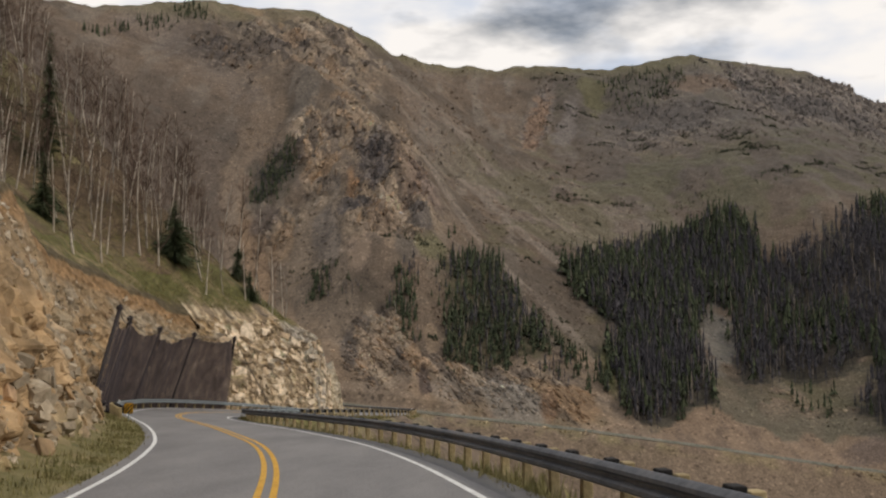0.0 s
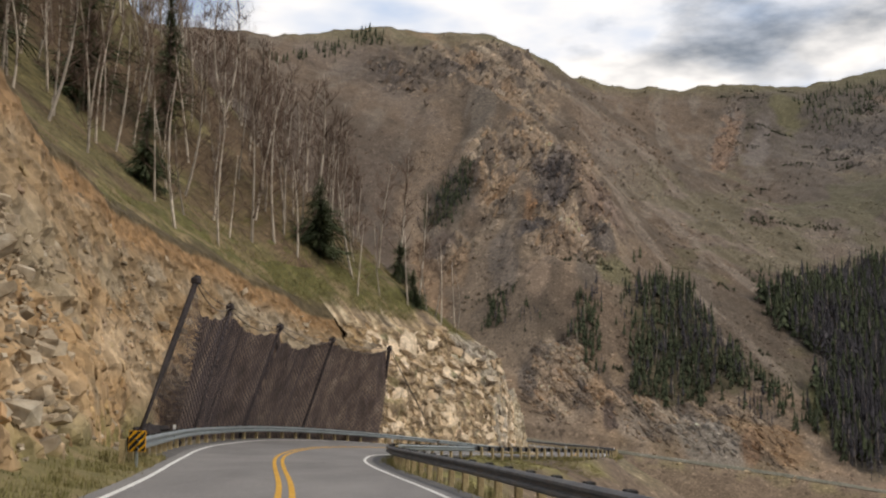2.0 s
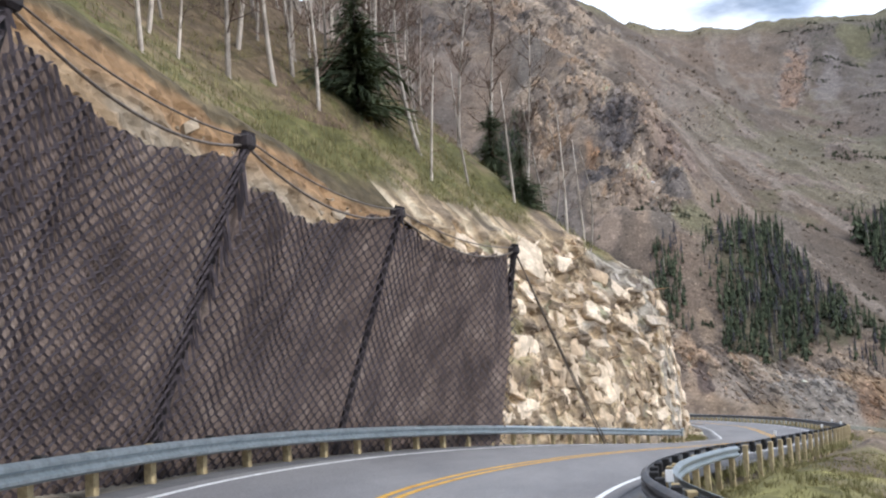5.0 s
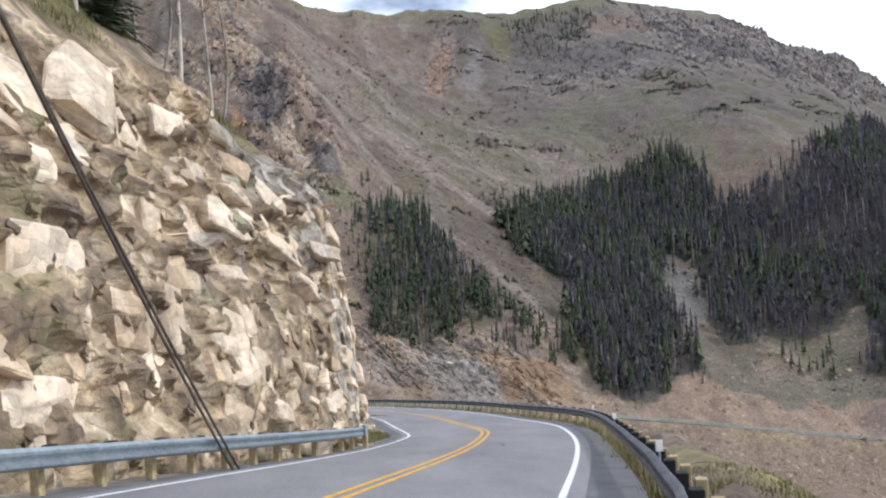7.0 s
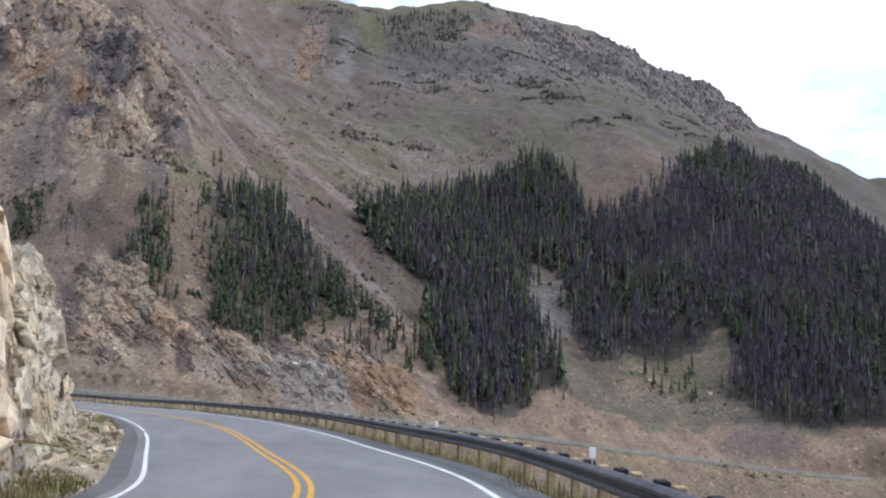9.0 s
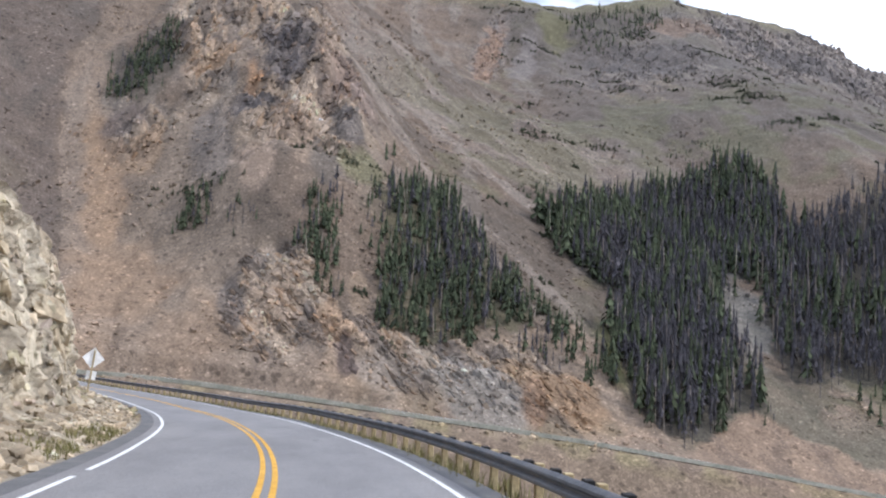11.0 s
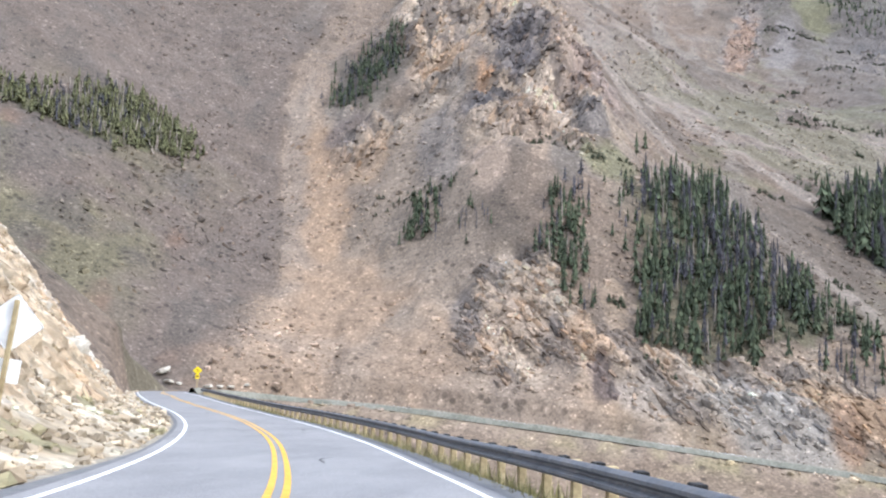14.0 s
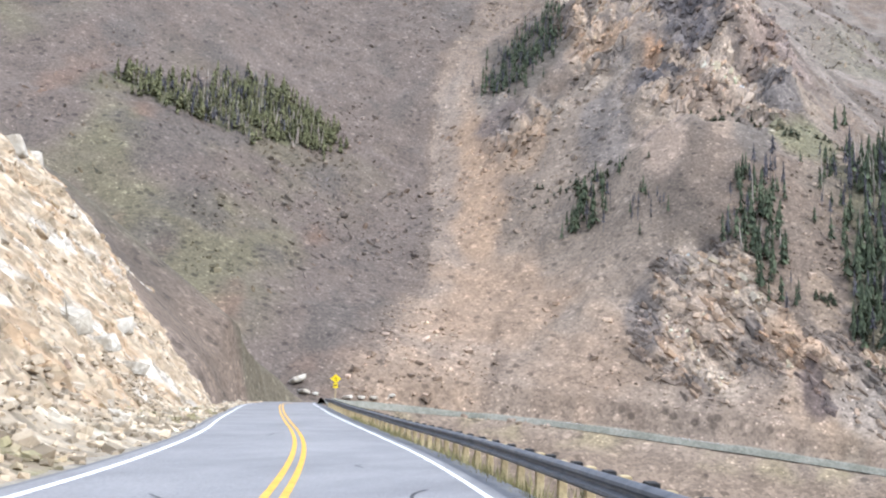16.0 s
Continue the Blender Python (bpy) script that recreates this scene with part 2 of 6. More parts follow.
def ground_height(x, y, rough=True):
    s, d = near_road(x, y)
    k = np.interp(s, RS, KEY)
    base = np.interp(s, RS, RZ) - np.interp(s, RS, RB) * np.clip(d, -6, 6)
    bench = np.interp(k, [60, 78, 100, 116, 130], [5.6, 9.0, 8.6, 6.6, 5.6])
    fall = base - 0.3 - 0.1 * np.clip(d - 5, 0, bench - 5) - 0.66 * np.maximum(d - bench, 0)
    fall = fall + np.interp(k, [70, 80, 118, 128], [0, 0.4, 0.4, 0]) * smooth(4.9, 6.4, d) * smooth(16, 11, d)
    behind = smooth(1.5, 4.0, -d - lip_out(k)) * smooth(345, 330, k)
    rise = base - 1.0 + behind * (hill(k, -d) + 0.55)
    near = np.where(d > 0, fall, rise)
    far = mountain(x, y)
    z = smax(smax(smax(near, far, 5), roof(x, y, KNOLL, 0.8, 2), 3), np.full(x.shape, FLOOR), 10)
    on_road = smooth(6.5, 5.0, np.abs(d))
    z = z * (1 - on_road) + (base - 0.45) * on_road
    if rough:
        away = smooth(16, 60, np.abs(d)) + (smooth(5, 18, np.abs(d)) - smooth(16, 60, np.abs(d))) * (k > 372)
        crag = crags(x, y)
        z = z + away * (4.0 * fbm(x / 40, y / 40, 4, 2) + 1.0 * fbm(x / 6, y / 6, 3, 3))
        lean = x + 0.55 * y
        z = z + away * smooth(520, 640, y) * 4.5 * ridged((x + 10 * fbm(x / 50, y / 50, 2, 71)) / 46, y / 210, 3, 72)
        wx, wy = x + 3 * fbm(x / 9, y / 9, 2, 33), y + 3 * fbm(x / 9, y / 9, 2, 34)
        c0 = facets(wx + 0.4 * wy, wy - 0.4 * wx, 24, 17, 3, 1.0, 1.6)[0]
        c1, c2, c3 = facets(wx + 0.3 * wy, wy - 0.5 * wx, 10, 7, 4, 1.0, 1.8)[0], facets(wx, wy - 0.4 * wx, 4.6, 3.4, 8, 1.0, 2.0)[0], facets(x, y, 2.6, 2.0, 15, 1.0, 1.6)[0]
        z = z + away * crag * np.interp(y, [400, 450, 640, 720], [0.34, 1, 0.8, 0.28]) * (5.0 * ridged(lean / 40, y / 60, 3, 21) + 9.0 * c0 + 6.0 * c1 + 3.0 * c2 + 0.8 * c3 + 1.0)
        z = z + away * (1 - crag) * 0.9 * np.clip(cells(x / 4, y / 4, 61)[2] - 0.8, 0, 1) * 5
        z = z + smooth(5.2, 7, d) * (1 - away) * 0.9 * fbm(x / 4, y / 4, 3, 31)
    return z


far_road_z = by((-140, -18.5), (-105, -19.5), (-82, -20), (-46, -23), (-11, -26.6), (41, -32), (85, -38.5), (128, -45), (164, -50), (250, -60))


def blob(x, y, cx, cy, rx, ry, turn=0.0):
    c, s = math.cos(radians(turn)), math.sin(radians(turn))
    u, v = ((x - cx) * c + (y - cy) * s) / rx, (-(x - cx) * s + (y - cy) * c) / ry
    return np.clip(1.35 - np.hypot(u, v) + 0.7 * fbm(x / 22, y / 22, 4, 44), 0, 1)


def crags(x, y):
    c = blob(x, y, -24, 492, 20, 46, 8)
    c = np.maximum(c, blob(x, y, -42, 545, 20, 40, 30))
    c = np.maximum(c, blob(x, y, -66, 536, 14, 34, 20))
    c = np.maximum(c, blob(x, y, -25, 404, 14, 15, 0))
    c = np.maximum(c, blob(x, y, 26, 401, 46, 13, 0))
    c = np.maximum(c, blob(x, y, -77, 484, 8, 15, 0))
    c = np.maximum(c, blob(x, y, -100, 660, 60, 45, 50))
    c = np.maximum(c, blob(x, y, 72, 742, 8, 56, -13))
    c = np.maximum(c, blob(x, y, 300, 805, 120, 45, 10))
    c = np.maximum(c, blob(x, y, 400, 850, 70, 40, -10))
    c = np.maximum(c, 0.6 * blob(x, y, 170, 730, 60, 40, 0))
    return np.clip(c * 1.5, 0, 1)


# ---- materials ----
def cracked(n, l, vector, scale):
    """Fracture lines between angular pieces at two sizes: a tone, dark in the cracks."""
    warp = n.new("ShaderNodeTexNoise")
    warp.inputs["Scale"].default_value, warp.inputs["Detail"].default_value = scale * 1.3, 4.0
    l.new(vector, warp.inputs["Vector"])
    mixed = n.new("ShaderNodeMix")
    mixed.data_type, mixed.blend_type = "RGBA", "LINEAR_LIGHT"
    mixed.inputs["Factor"].default_value = 0.22 / scale
    l.new(vector, mixed.inputs[6])
    l.new(warp.outputs["Color"], mixed.inputs[7])
    flat = n.new("ShaderNodeMapping")
    flat.inputs["Scale"].default_value, flat.inputs["Rotation"].default_value = (1, 0.7, 1.7), (0.15, 0.25, 0)
    l.new(mixed.outputs[2], flat.inputs["Vector"])
    tone = None
    for k, deep in ((scale, 0.9), (scale * 2.7, 0.9)):
        edge, cell = n.new("ShaderNodeTexVoronoi"), n.new("ShaderNodeTexVoronoi")
        edge.feature = "DISTANCE_TO_EDGE"
        for v in (edge, cell):
            v.inputs["Scale"].default_value = k
            l.new(flat.outputs["Vector"], v.inputs["Vector"])
        line = n.new("ShaderNodeMapRange")
        line.inputs["From Min"].default_value, line.inputs["From Max"].default_value = 0.0, 0.04
        line.inputs["To Min"].default_value = deep
        l.new(edge.outputs["Distance"], line.inputs["Value"])
        shade = n.new("ShaderNodeSeparateColor")
        l.new(cell.outputs["Color"], shade.inputs["Color"])
        vary = n.new("ShaderNodeMapRange")
        vary.inputs["To Min"].default_value, vary.inputs["To Max"].default_value = 0.82, 1.16
        l.new(shade.outputs["Red"], vary.inputs["Value"])
        prod = n.new("ShaderNodeMath")
        prod.operation = "MULTIPLY"
        l.new(line.outputs["Result"], prod.inputs[0])
        l.new(vary.outputs["Result"], prod.inputs[1])
        if tone is None:
            tone = prod
        else:
            both = n.new("ShaderNodeMath")
            both.operation = "MULTIPLY"
            l.new(tone.outputs["Value"], both.inputs[0])
            l.new(prod.outputs["Value"], both.inputs[1])
            tone = both
    return tone


def tinted(name, attr, rough=0.9, grain=2.0, speck=1.2, bump=0.6, spread=0.75, depth=0.25, marks=1.0, cracks=0.0):
    """A rough surface whose base colour comes from the mesh, broken up by grain and stones."""
    m = bpy.data.materials.new(name)
    m.use_nodes = True
    n, l = m.node_tree.nodes, m.node_tree.links
    b = n["Principled BSDF"]
    tc = n.new("ShaderNodeTexCoord")
    at = n.new("ShaderNodeAttribute")
    at.attribute_name = attr
    t1 = n.new("ShaderNodeTexNoise")
    t1.inputs["Scale"].default_value, t1.inputs["Detail"].default_value, t1.inputs["Roughness"].default_value = grain, 9.0, 0.7
    l.new(tc.outputs["Object"], t1.inputs["Vector"])
    vo = n.new("ShaderNodeTexVoronoi")
    vo.inputs["Scale"].default_value = speck
    l.new(tc.outputs["Object"], vo.inputs["Vector"])
    vo2 = n.new("ShaderNodeTexVoronoi")
    vo2.inputs["Scale"].default_value = speck * 0.31
    l.new(tc.outputs["Object"], vo2.inputs["Vector"])
    r1 = n.new("ShaderNodeMapRange")
    r1.inputs["From Min"].default_value, r1.inputs["From Max"].default_value = 0.3, 0.7
    r1.inputs["To Min"].default_value, r1.inputs["To Max"].default_value = 1 - spread * 0.6, 1 + spread * 0.5
    l.new(t1.outputs["Fac"], r1.inputs["Value"])
    sep = n.new("ShaderNodeSeparateColor")
    l.new(vo.outputs["Color"], sep.inputs["Color"])
    r2 = n.new("ShaderNodeMapRange")
    r2.inputs["From Min"].default_value, r2.inputs["From Max"].default_value = 0.0, 1.0
    r2.inputs["To Min"].default_value, r2.inputs["To Max"].default_value = 1 - spread * 0.45, 1 + spread * 0.45
    l.new(sep.outputs["Red"], r2.inputs["Value"])
    mul = n.new("ShaderNodeMath")
    mul.operation = "MULTIPLY"
    l.new(r1.outputs["Result"], mul.inputs[0])
    l.new(r2.outputs["Result"], mul.inputs[1])
    last = mul
    for source, low, high, gain in ((vo, 0.90, 0.93, 0.75), (vo2, 0.86, 0.9, 0.4), (vo2, 0.14, 0.1, -0.4)):
        sc = n.new("ShaderNodeSeparateColor")
        l.new(source.outputs["Color"], sc.inputs["Color"])
        pick = n.new("ShaderNodeMapRange")
        pick.inputs["From Min"].default_value, pick.inputs["From Max"].default_value = low, high
        pick.inputs["To Min"].default_value, pick.inputs["To Max"].default_value = 0.0, gain * marks
        l.new(sc.outputs["Green"], pick.inputs["Value"])
        core = n.new("ShaderNodeMapRange")
        core.inputs["From Min"].default_value, core.inputs["From Max"].default_value = 0.5, 0.3
        l.new(source.outputs["Distance"], core.inputs["Value"])
        both = n.new("ShaderNodeMath")
        both.operation = "MULTIPLY_ADD"
        l.new(pick.outputs["Result"], both.inputs[0])
        l.new(core.outputs["Result"], both.inputs[1])
        both.inputs[2].default_value = 1.0
        nxt = n.new("ShaderNodeMath")
        nxt.operation = "MULTIPLY"
        l.new(last.outputs["Value"], nxt.inputs[0])
        l.new(both.outputs["Value"], nxt.inputs[1])
        last = nxt
    lines = None
    if cracks:
        lines = cracked(n, l, tc.outputs["Object"], cracks)
        nxt = n.new("ShaderNodeMath")
        nxt.operation = "MULTIPLY"
        l.new(last.outputs["Value"], nxt.inputs[0])
        l.new(lines.outputs["Value"], nxt.inputs[1])
        last = nxt
    mix = n.new("ShaderNodeMix")
    mix.data_type, mix.blend_type = "RGBA", "MULTIPLY"
    mix.inputs["Factor"].default_value = 1.0
    l.new(at.outputs["Color"], mix.inputs[6])
    l.new(last.outputs["Value"], mix.inputs[7])
    l.new(mix.outputs[2], b.inputs["Base Color"])
    b.inputs["Roughness"].default_value = rough
    b.inputs["Specular IOR Level"].default_value = 0.2
    add = n.new("ShaderNodeMath")
    add.operation = "ADD"
    l.new(lines.outputs["Value"] if cracks else vo2.outputs["Distance"], add.inputs[0])
    l.new(t1.outputs["Fac"], add.inputs[1])
    bp = n.new("ShaderNodeBump")
    bp.inputs["Strength"].default_value, bp.inputs["Distance"].default_value = bump, depth
    l.new(add.outputs["Value"], bp.inputs["Height"])
    l.new(bp.outputs["Normal"], b.inputs["Normal"])
    return m


def material(name, colors, scale=1.0, rough=0.9, bump=0.4, bump_scale=6.0, detail=8.0, metal=0.0, stretch=(1, 1, 1), random_tone=0.0, spec=0.3):
    """Colours from a noise ramp at one scale, worn by a second, finer one, with relief."""
    m = bpy.data.materials.new(name)
    m.use_nodes = True
    n, l = m.node_tree.nodes, m.node_tree.links
    b = n["Principled BSDF"]
    tc = n.new("ShaderNodeTexCoord")
    mp = n.new("ShaderNodeMapping")
    mp.inputs["Scale"].default_value = stretch
    l.new(tc.outputs["Object"], mp.inputs["Vector"])
    t1 = n.new("ShaderNodeTexNoise")
    t1.inputs["Scale"].default_value, t1.inputs["Detail"].default_value, t1.inputs["Roughness"].default_value = scale, detail, 0.62
    l.new(mp.outputs["Vector"], t1.inputs["Vector"])
    ramp = n.new("ShaderNodeValToRGB")
    e = ramp.color_ramp.elements
    while len(e) < len(colors):
        e.new(0.5)
    for i, c in enumerate(colors):
        e[i].position = 0.32 + 0.36 * i / max(1, len(colors) - 1)
        e[i].color = (*c, 1)
    l.new(t1.outputs["Fac"], ramp.inputs["Fac"])
    t2 = n.new("ShaderNodeTexNoise")
    t2.inputs["Scale"].default_value, t2.inputs["Detail"].default_value = bump_scale, 6.0
    l.new(mp.outputs["Vector"], t2.inputs["Vector"])
    mix = n.new("ShaderNodeMix")
    mix.data_type, mix.blend_type = "RGBA", "MULTIPLY"
    mix.inputs["Factor"].default_value = 0.7
    l.new(ramp.outputs["Color"], mix.inputs[6])
    grey = n.new("ShaderNodeValToRGB")
    grey.color_ramp.elements[0].position, grey.color_ramp.elements[1].position = 0.25, 0.65
    grey.color_ramp.elements[0].color, grey.color_ramp.elements[1].color = (0.55, 0.55, 0.55, 1), (1.15, 1.15, 1.15, 1)
    l.new(t2.outputs["Fac"], grey.inputs["Fac"])
    l.new(grey.outputs["Color"], mix.inputs[7])
    last = mix.outputs[2]
    if random_tone:
        info = n.new("ShaderNodeNewGeometry") if random_tone < 0 else n.new("ShaderNodeObjectInfo")
        mr = n.new("ShaderNodeMapRange")
        mr.inputs["To Min"].default_value, mr.inputs["To Max"].default_value = 1 - abs(random_tone), 1 + abs(random_tone)
        l.new(info.outputs["Random Per Island" if random_tone < 0 else "Random"], mr.inputs["Value"])
        mx = n.new("ShaderNodeMix")
        mx.data_type, mx.blend_type = "RGBA", "MULTIPLY"
        mx.inputs["Factor"].default_value = 1.0
        l.new(last, mx.inputs[6])
        l.new(mr.outputs["Result"], mx.inputs[7])
        last = mx.outputs[2]
    l.new(last, b.inputs["Base Color"])
    b.inputs["Roughness"].default_value, b.inputs["Metallic"].default_value = rough, metal
    b.inputs["Specular IOR Level"].default_value = spec
    if bump:
        bp = n.new("ShaderNodeBump")
        bp.inputs["Strength"].default_value = bump
        bp.inputs["Distance"].default_value = 0.6 / bump_scale
        l.new(t2.outputs["Fac"], bp.inputs["Height"])
        l.new(bp.outputs["Normal"], b.inputs["Normal"])
    return m


LAND = tinted("scree_and_rock", "tint", 0.95, 2.1, 1.9, 0.45, 0.52, 0.22, 1.1)
ROCK = tinted("cut_rock", "tint", 0.9, 1.6, 2.2, 0.7, 0.6, 0.1, 0.25)
CLIFF_ROCK = tinted("cliff_rock", "tint", 0.9, 1.6, 2.2, 0.9, 0.4, 0.16, 0.0, 0.6)
CRAG_ROCK = tinted("crag_rock", "tint", 0.95, 0.9, 1.1, 0.7, 0.5, 0.3, 0.3)


def block_rock(name, palette):
    """Broken rock: each block takes a tone of the palette, shifted from place to place."""
    m = bpy.data.materials.new(name)
    m.use_nodes = True
    n, l = m.node_tree.nodes, m.node_tree.links
    b = n["Principled BSDF"]
    geo, info = n.new("ShaderNodeNewGeometry"), n.new("ShaderNodeObjectInfo")
    wide, fine = n.new("ShaderNodeTexNoise"), n.new("ShaderNodeTexNoise")
    wide.inputs["Scale"].default_value, wide.inputs["Detail"].default_value = 0.5, 6.0
    fine.inputs["Scale"].default_value, fine.inputs["Detail"].default_value, fine.inputs["Roughness"].default_value = 2.6, 9.0, 0.68
    for t in (wide, fine):
        l.new(geo.outputs["Position"], t.inputs["Vector"])
    blend = n.new("ShaderNodeMix")
    blend.inputs["Factor"].default_value = 0.45
    l.new(wide.outputs["Fac"], blend.inputs[2])
    l.new(info.outputs["Random"], blend.inputs[3])
    ramp = n.new("ShaderNodeValToRGB")
    e = ramp.color_ramp.elements
    while len(e) < len(palette):
        e.new(0.5)
    for i, c in enumerate(palette):
        e[i].position, e[i].color = 0.18 + 0.64 * i / (len(palette) - 1), (*c, 1)
    l.new(blend.outputs[0], ramp.inputs["Fac"])
    mr = n.new("ShaderNodeMapRange")
    mr.inputs["From Min"].default_value, mr.inputs["From Max"].default_value = 0.28, 0.7
    mr.inputs["To Min"].default_value, mr.inputs["To Max"].default_value = 0.62, 1.2
    l.new(fine.outputs["Fac"], mr.inputs["Value"])
    mix = n.new("ShaderNodeMix")
    mix.data_type, mix.blend_type = "RGBA", "MULTIPLY"
    mix.inputs["Factor"].default_value = 1.0
    lines = cracked(n, l, geo.outputs["Position"], 0.7)
    tone = n.new("ShaderNodeMath")
    tone.operation = "MULTIPLY"
    l.new(mr.outputs["Result"], tone.inputs[0])
    l.new(lines.outputs["Value"], tone.inputs[1])
    l.new(ramp.outputs["Color"], mix.inputs[6])
    l.new(tone.outputs["Value"], mix.inputs[7])
    l.new(mix.outputs[2], b.inputs["Base Color"])
    b.inputs["Roughness"].default_value, b.inputs["Specular IOR Level"].default_value = 0.9, 0.2
    bp = n.new("ShaderNodeBump")
    bp.inputs["Strength"].default_value, bp.inputs["Distance"].default_value = 0.7, 0.09
    high = n.new("ShaderNodeMath")
    high.operation = "ADD"
    l.new(fine.outputs["Fac"], high.inputs[0])
    l.new(lines.outputs["Value"], high.inputs[1])
    l.new(high.outputs["Value"], bp.inputs["Height"])
    l.new(bp.outputs["Normal"], b.inputs["Normal"])
    return m


CLIFF_BLOCK = block_rock("cliff_block", [(0.27, 0.2, 0.138), (0.54, 0.405, 0.265), (0.74, 0.61, 0.455), (0.66, 0.52, 0.36), (0.53, 0.47, 0.395)])
LEDGE_BLOCK = block_rock("ledge_block", [(0.28, 0.21, 0.135), (0.48, 0.39, 0.265), (0.6, 0.515, 0.38), (0.46, 0.4, 0.295), (0.52, 0.405, 0.26)])
OCHRE_BLOCK = block_rock("ochre_block", [(0.22, 0.155, 0.09), (0.33, 0.22, 0.12), (0.4, 0.29, 0.175), (0.35, 0.225, 0.118), (0.3, 0.235, 0.155)])
BANK_BLOCK = block_rock("bank_block", [(0.24, 0.185, 0.12), (0.32, 0.255, 0.17), (0.42, 0.37, 0.295), (0.3, 0.215, 0.125), (0.4, 0.36, 0.29)])
ASPHALT = material("asphalt", [(0.165, 0.158, 0.158), (0.202, 0.194, 0.192), (0.24, 0.23, 0.224)], 0.5, 0.8, 0.3, 45, stretch=(1, 0.25, 1))
SHOULDER = material("dark_patched_asphalt", [(0.1, 0.1, 0.105), (0.16, 0.155, 0.15)], 0.8, 0.85, 0.4, 30)
YELLOW = material("yellow_paint", [(0.5, 0.25, 0.02), (0.62, 0.33, 0.03), (0.7, 0.4, 0.06)], 2.5, 0.6, 0.1, 30)
WHITE = material("white_paint", [(0.55, 0.55, 0.53), (0.75, 0.75, 0.73), (0.82, 0.82, 0.8)], 2.5, 0.6, 0.1, 30)
TAR = material("tar", [(0.025, 0.025, 0.027), (0.045, 0.045, 0.045)], 3, 0.6, 0.1, 30)
STEEL = material("galvanised_steel", [(0.3, 0.35, 0.37), (0.42, 0.47, 0.49)], 1.5, 0.42, 0.1, 8, metal=0.75)
DARK_STEEL = material("weathered_steel", [(0.07, 0.075, 0.085), (0.12, 0.125, 0.135), (0.16, 0.15, 0.145)], 1.2, 0.6, 0.15, 8, metal=0.35)
POST_WOOD = material("post_wood", [(0.24, 0.175, 0.09), (0.38, 0.3, 0.165), (0.45, 0.37, 0.22)], 1.2, 0.9, 0.3, 12, random_tone=0.2)
OLD_WOOD = material("blackened_wood", [(0.015, 0.014, 0.014), (0.04, 0.037, 0.034)], 2, 0.9, 0.3, 12)
NET_WIRE = material("net_wire", [(0.034, 0.026, 0.03), (0.075, 0.06, 0.064)], 1.0, 0.75, 0.2, 10)
NET_BACKING = material("net_backing", [(0.078, 0.058, 0.05), (0.15, 0.112, 0.095), (0.23, 0.172, 0.14), (0.34, 0.27, 0.22)], 0.75, 0.95, 0.6, 3.2, stretch=(1, 1, 0.8))
CABLE = material("cable", [(0.1, 0.082, 0.068), (0.18, 0.15, 0.125)], 3, 0.6, 0.1, 10, metal=0.4)
NEEDLES = material("needles", [(0.034, 0.043, 0.025), (0.06, 0.073, 0.04), (0.095, 0.108, 0.06)], 0.3, 0.95, 0, 2, random_tone=-0.45)
DEAD_NEEDLES = material("dead_needles", [(0.04, 0.037, 0.042), (0.07, 0.065, 0.072), (0.118, 0.11, 0.118)], 0.3, 0.95, 0, 2, random_tone=-0.25)
GROVE_LEAVES = material("grove_leaves", [(0.075, 0.076, 0.034), (0.12, 0.118, 0.055), (0.17, 0.16, 0.082)], 0.4, 0.95, 0, 3, random_tone=-0.4)
NEEDLES_NEAR = material("spruce_needles", [(0.03, 0.04, 0.018), (0.06, 0.076, 0.036), (0.1, 0.12, 0.06)], 1.5, 0.95, 0, 6, random_tone=-0.3)
BARK = material("conifer_bark", [(0.07, 0.055, 0.045), (0.13, 0.1, 0.08)], 2, 0.95, 0.5, 8)
PALE_BARK = material("pale_bark", [(0.15, 0.12, 0.095), (0.46, 0.4, 0.33), (0.62, 0.56, 0.48)], 1.1, 0.9, 0.4, 6, stretch=(1, 1, 0.5), random_tone=0.35)
SNAG_WOOD = material("snag_wood", [(0.14, 0.11, 0.09), (0.26, 0.215, 0.175), (0.36, 0.31, 0.26)], 0.5, 0.95, 0, 4, random_tone=-0.35)
BRUSH = material("evergreen_brush", [(0.03, 0.036, 0.02), (0.055, 0.062, 0.034), (0.08, 0.085, 0.05)], 0.4, 0.95, 0, 3, random_tone=-0.3)
TWIGS = material("twigs", [(0.11, 0.075, 0.056), (0.18, 0.126, 0.095)], 1, 0.95, 0, 4, random_tone=0.25)
GRASS = material("grass_blades", [(0.12, 0.115, 0.045), (0.2, 0.18, 0.075), (0.3, 0.255, 0.125)], 0.6, 0.95, 0, 3, random_tone=-0.25)
STONE = material("loose_stone", [(0.22, 0.175, 0.12), (0.36, 0.29, 0.205), (0.48, 0.42, 0.33)], 0.8, 0.9, 0.5, 5, random_tone=-0.3)
PALE_STONE = material("pale_boulder", [(0.3, 0.26, 0.2), (0.42, 0.375, 0.3), (0.51, 0.47, 0.4)], 0.8, 0.9, 0.6, 4)
SIGN_YELLOW = material("sign_yellow", [(0.7, 0.5, 0.0), (0.8, 0.6, 0.01)], 1, 0.45, 0, 8)
SIGN_ORANGE = material("marker_yellow", [(0.72, 0.36, 0.01), (0.8, 0.42, 0.02)], 1, 0.45, 0, 8)
SIGN_BLACK = material("sign_black", [(0.012, 0.012, 0.012), (0.02, 0.02, 0.02)], 2, 0.5, 0, 8)
SIGN_BACK = material("sign_back", [(0.8, 0.79, 0.76), (0.86, 0.85, 0.82)], 0.7, 0.45, 0, 2)
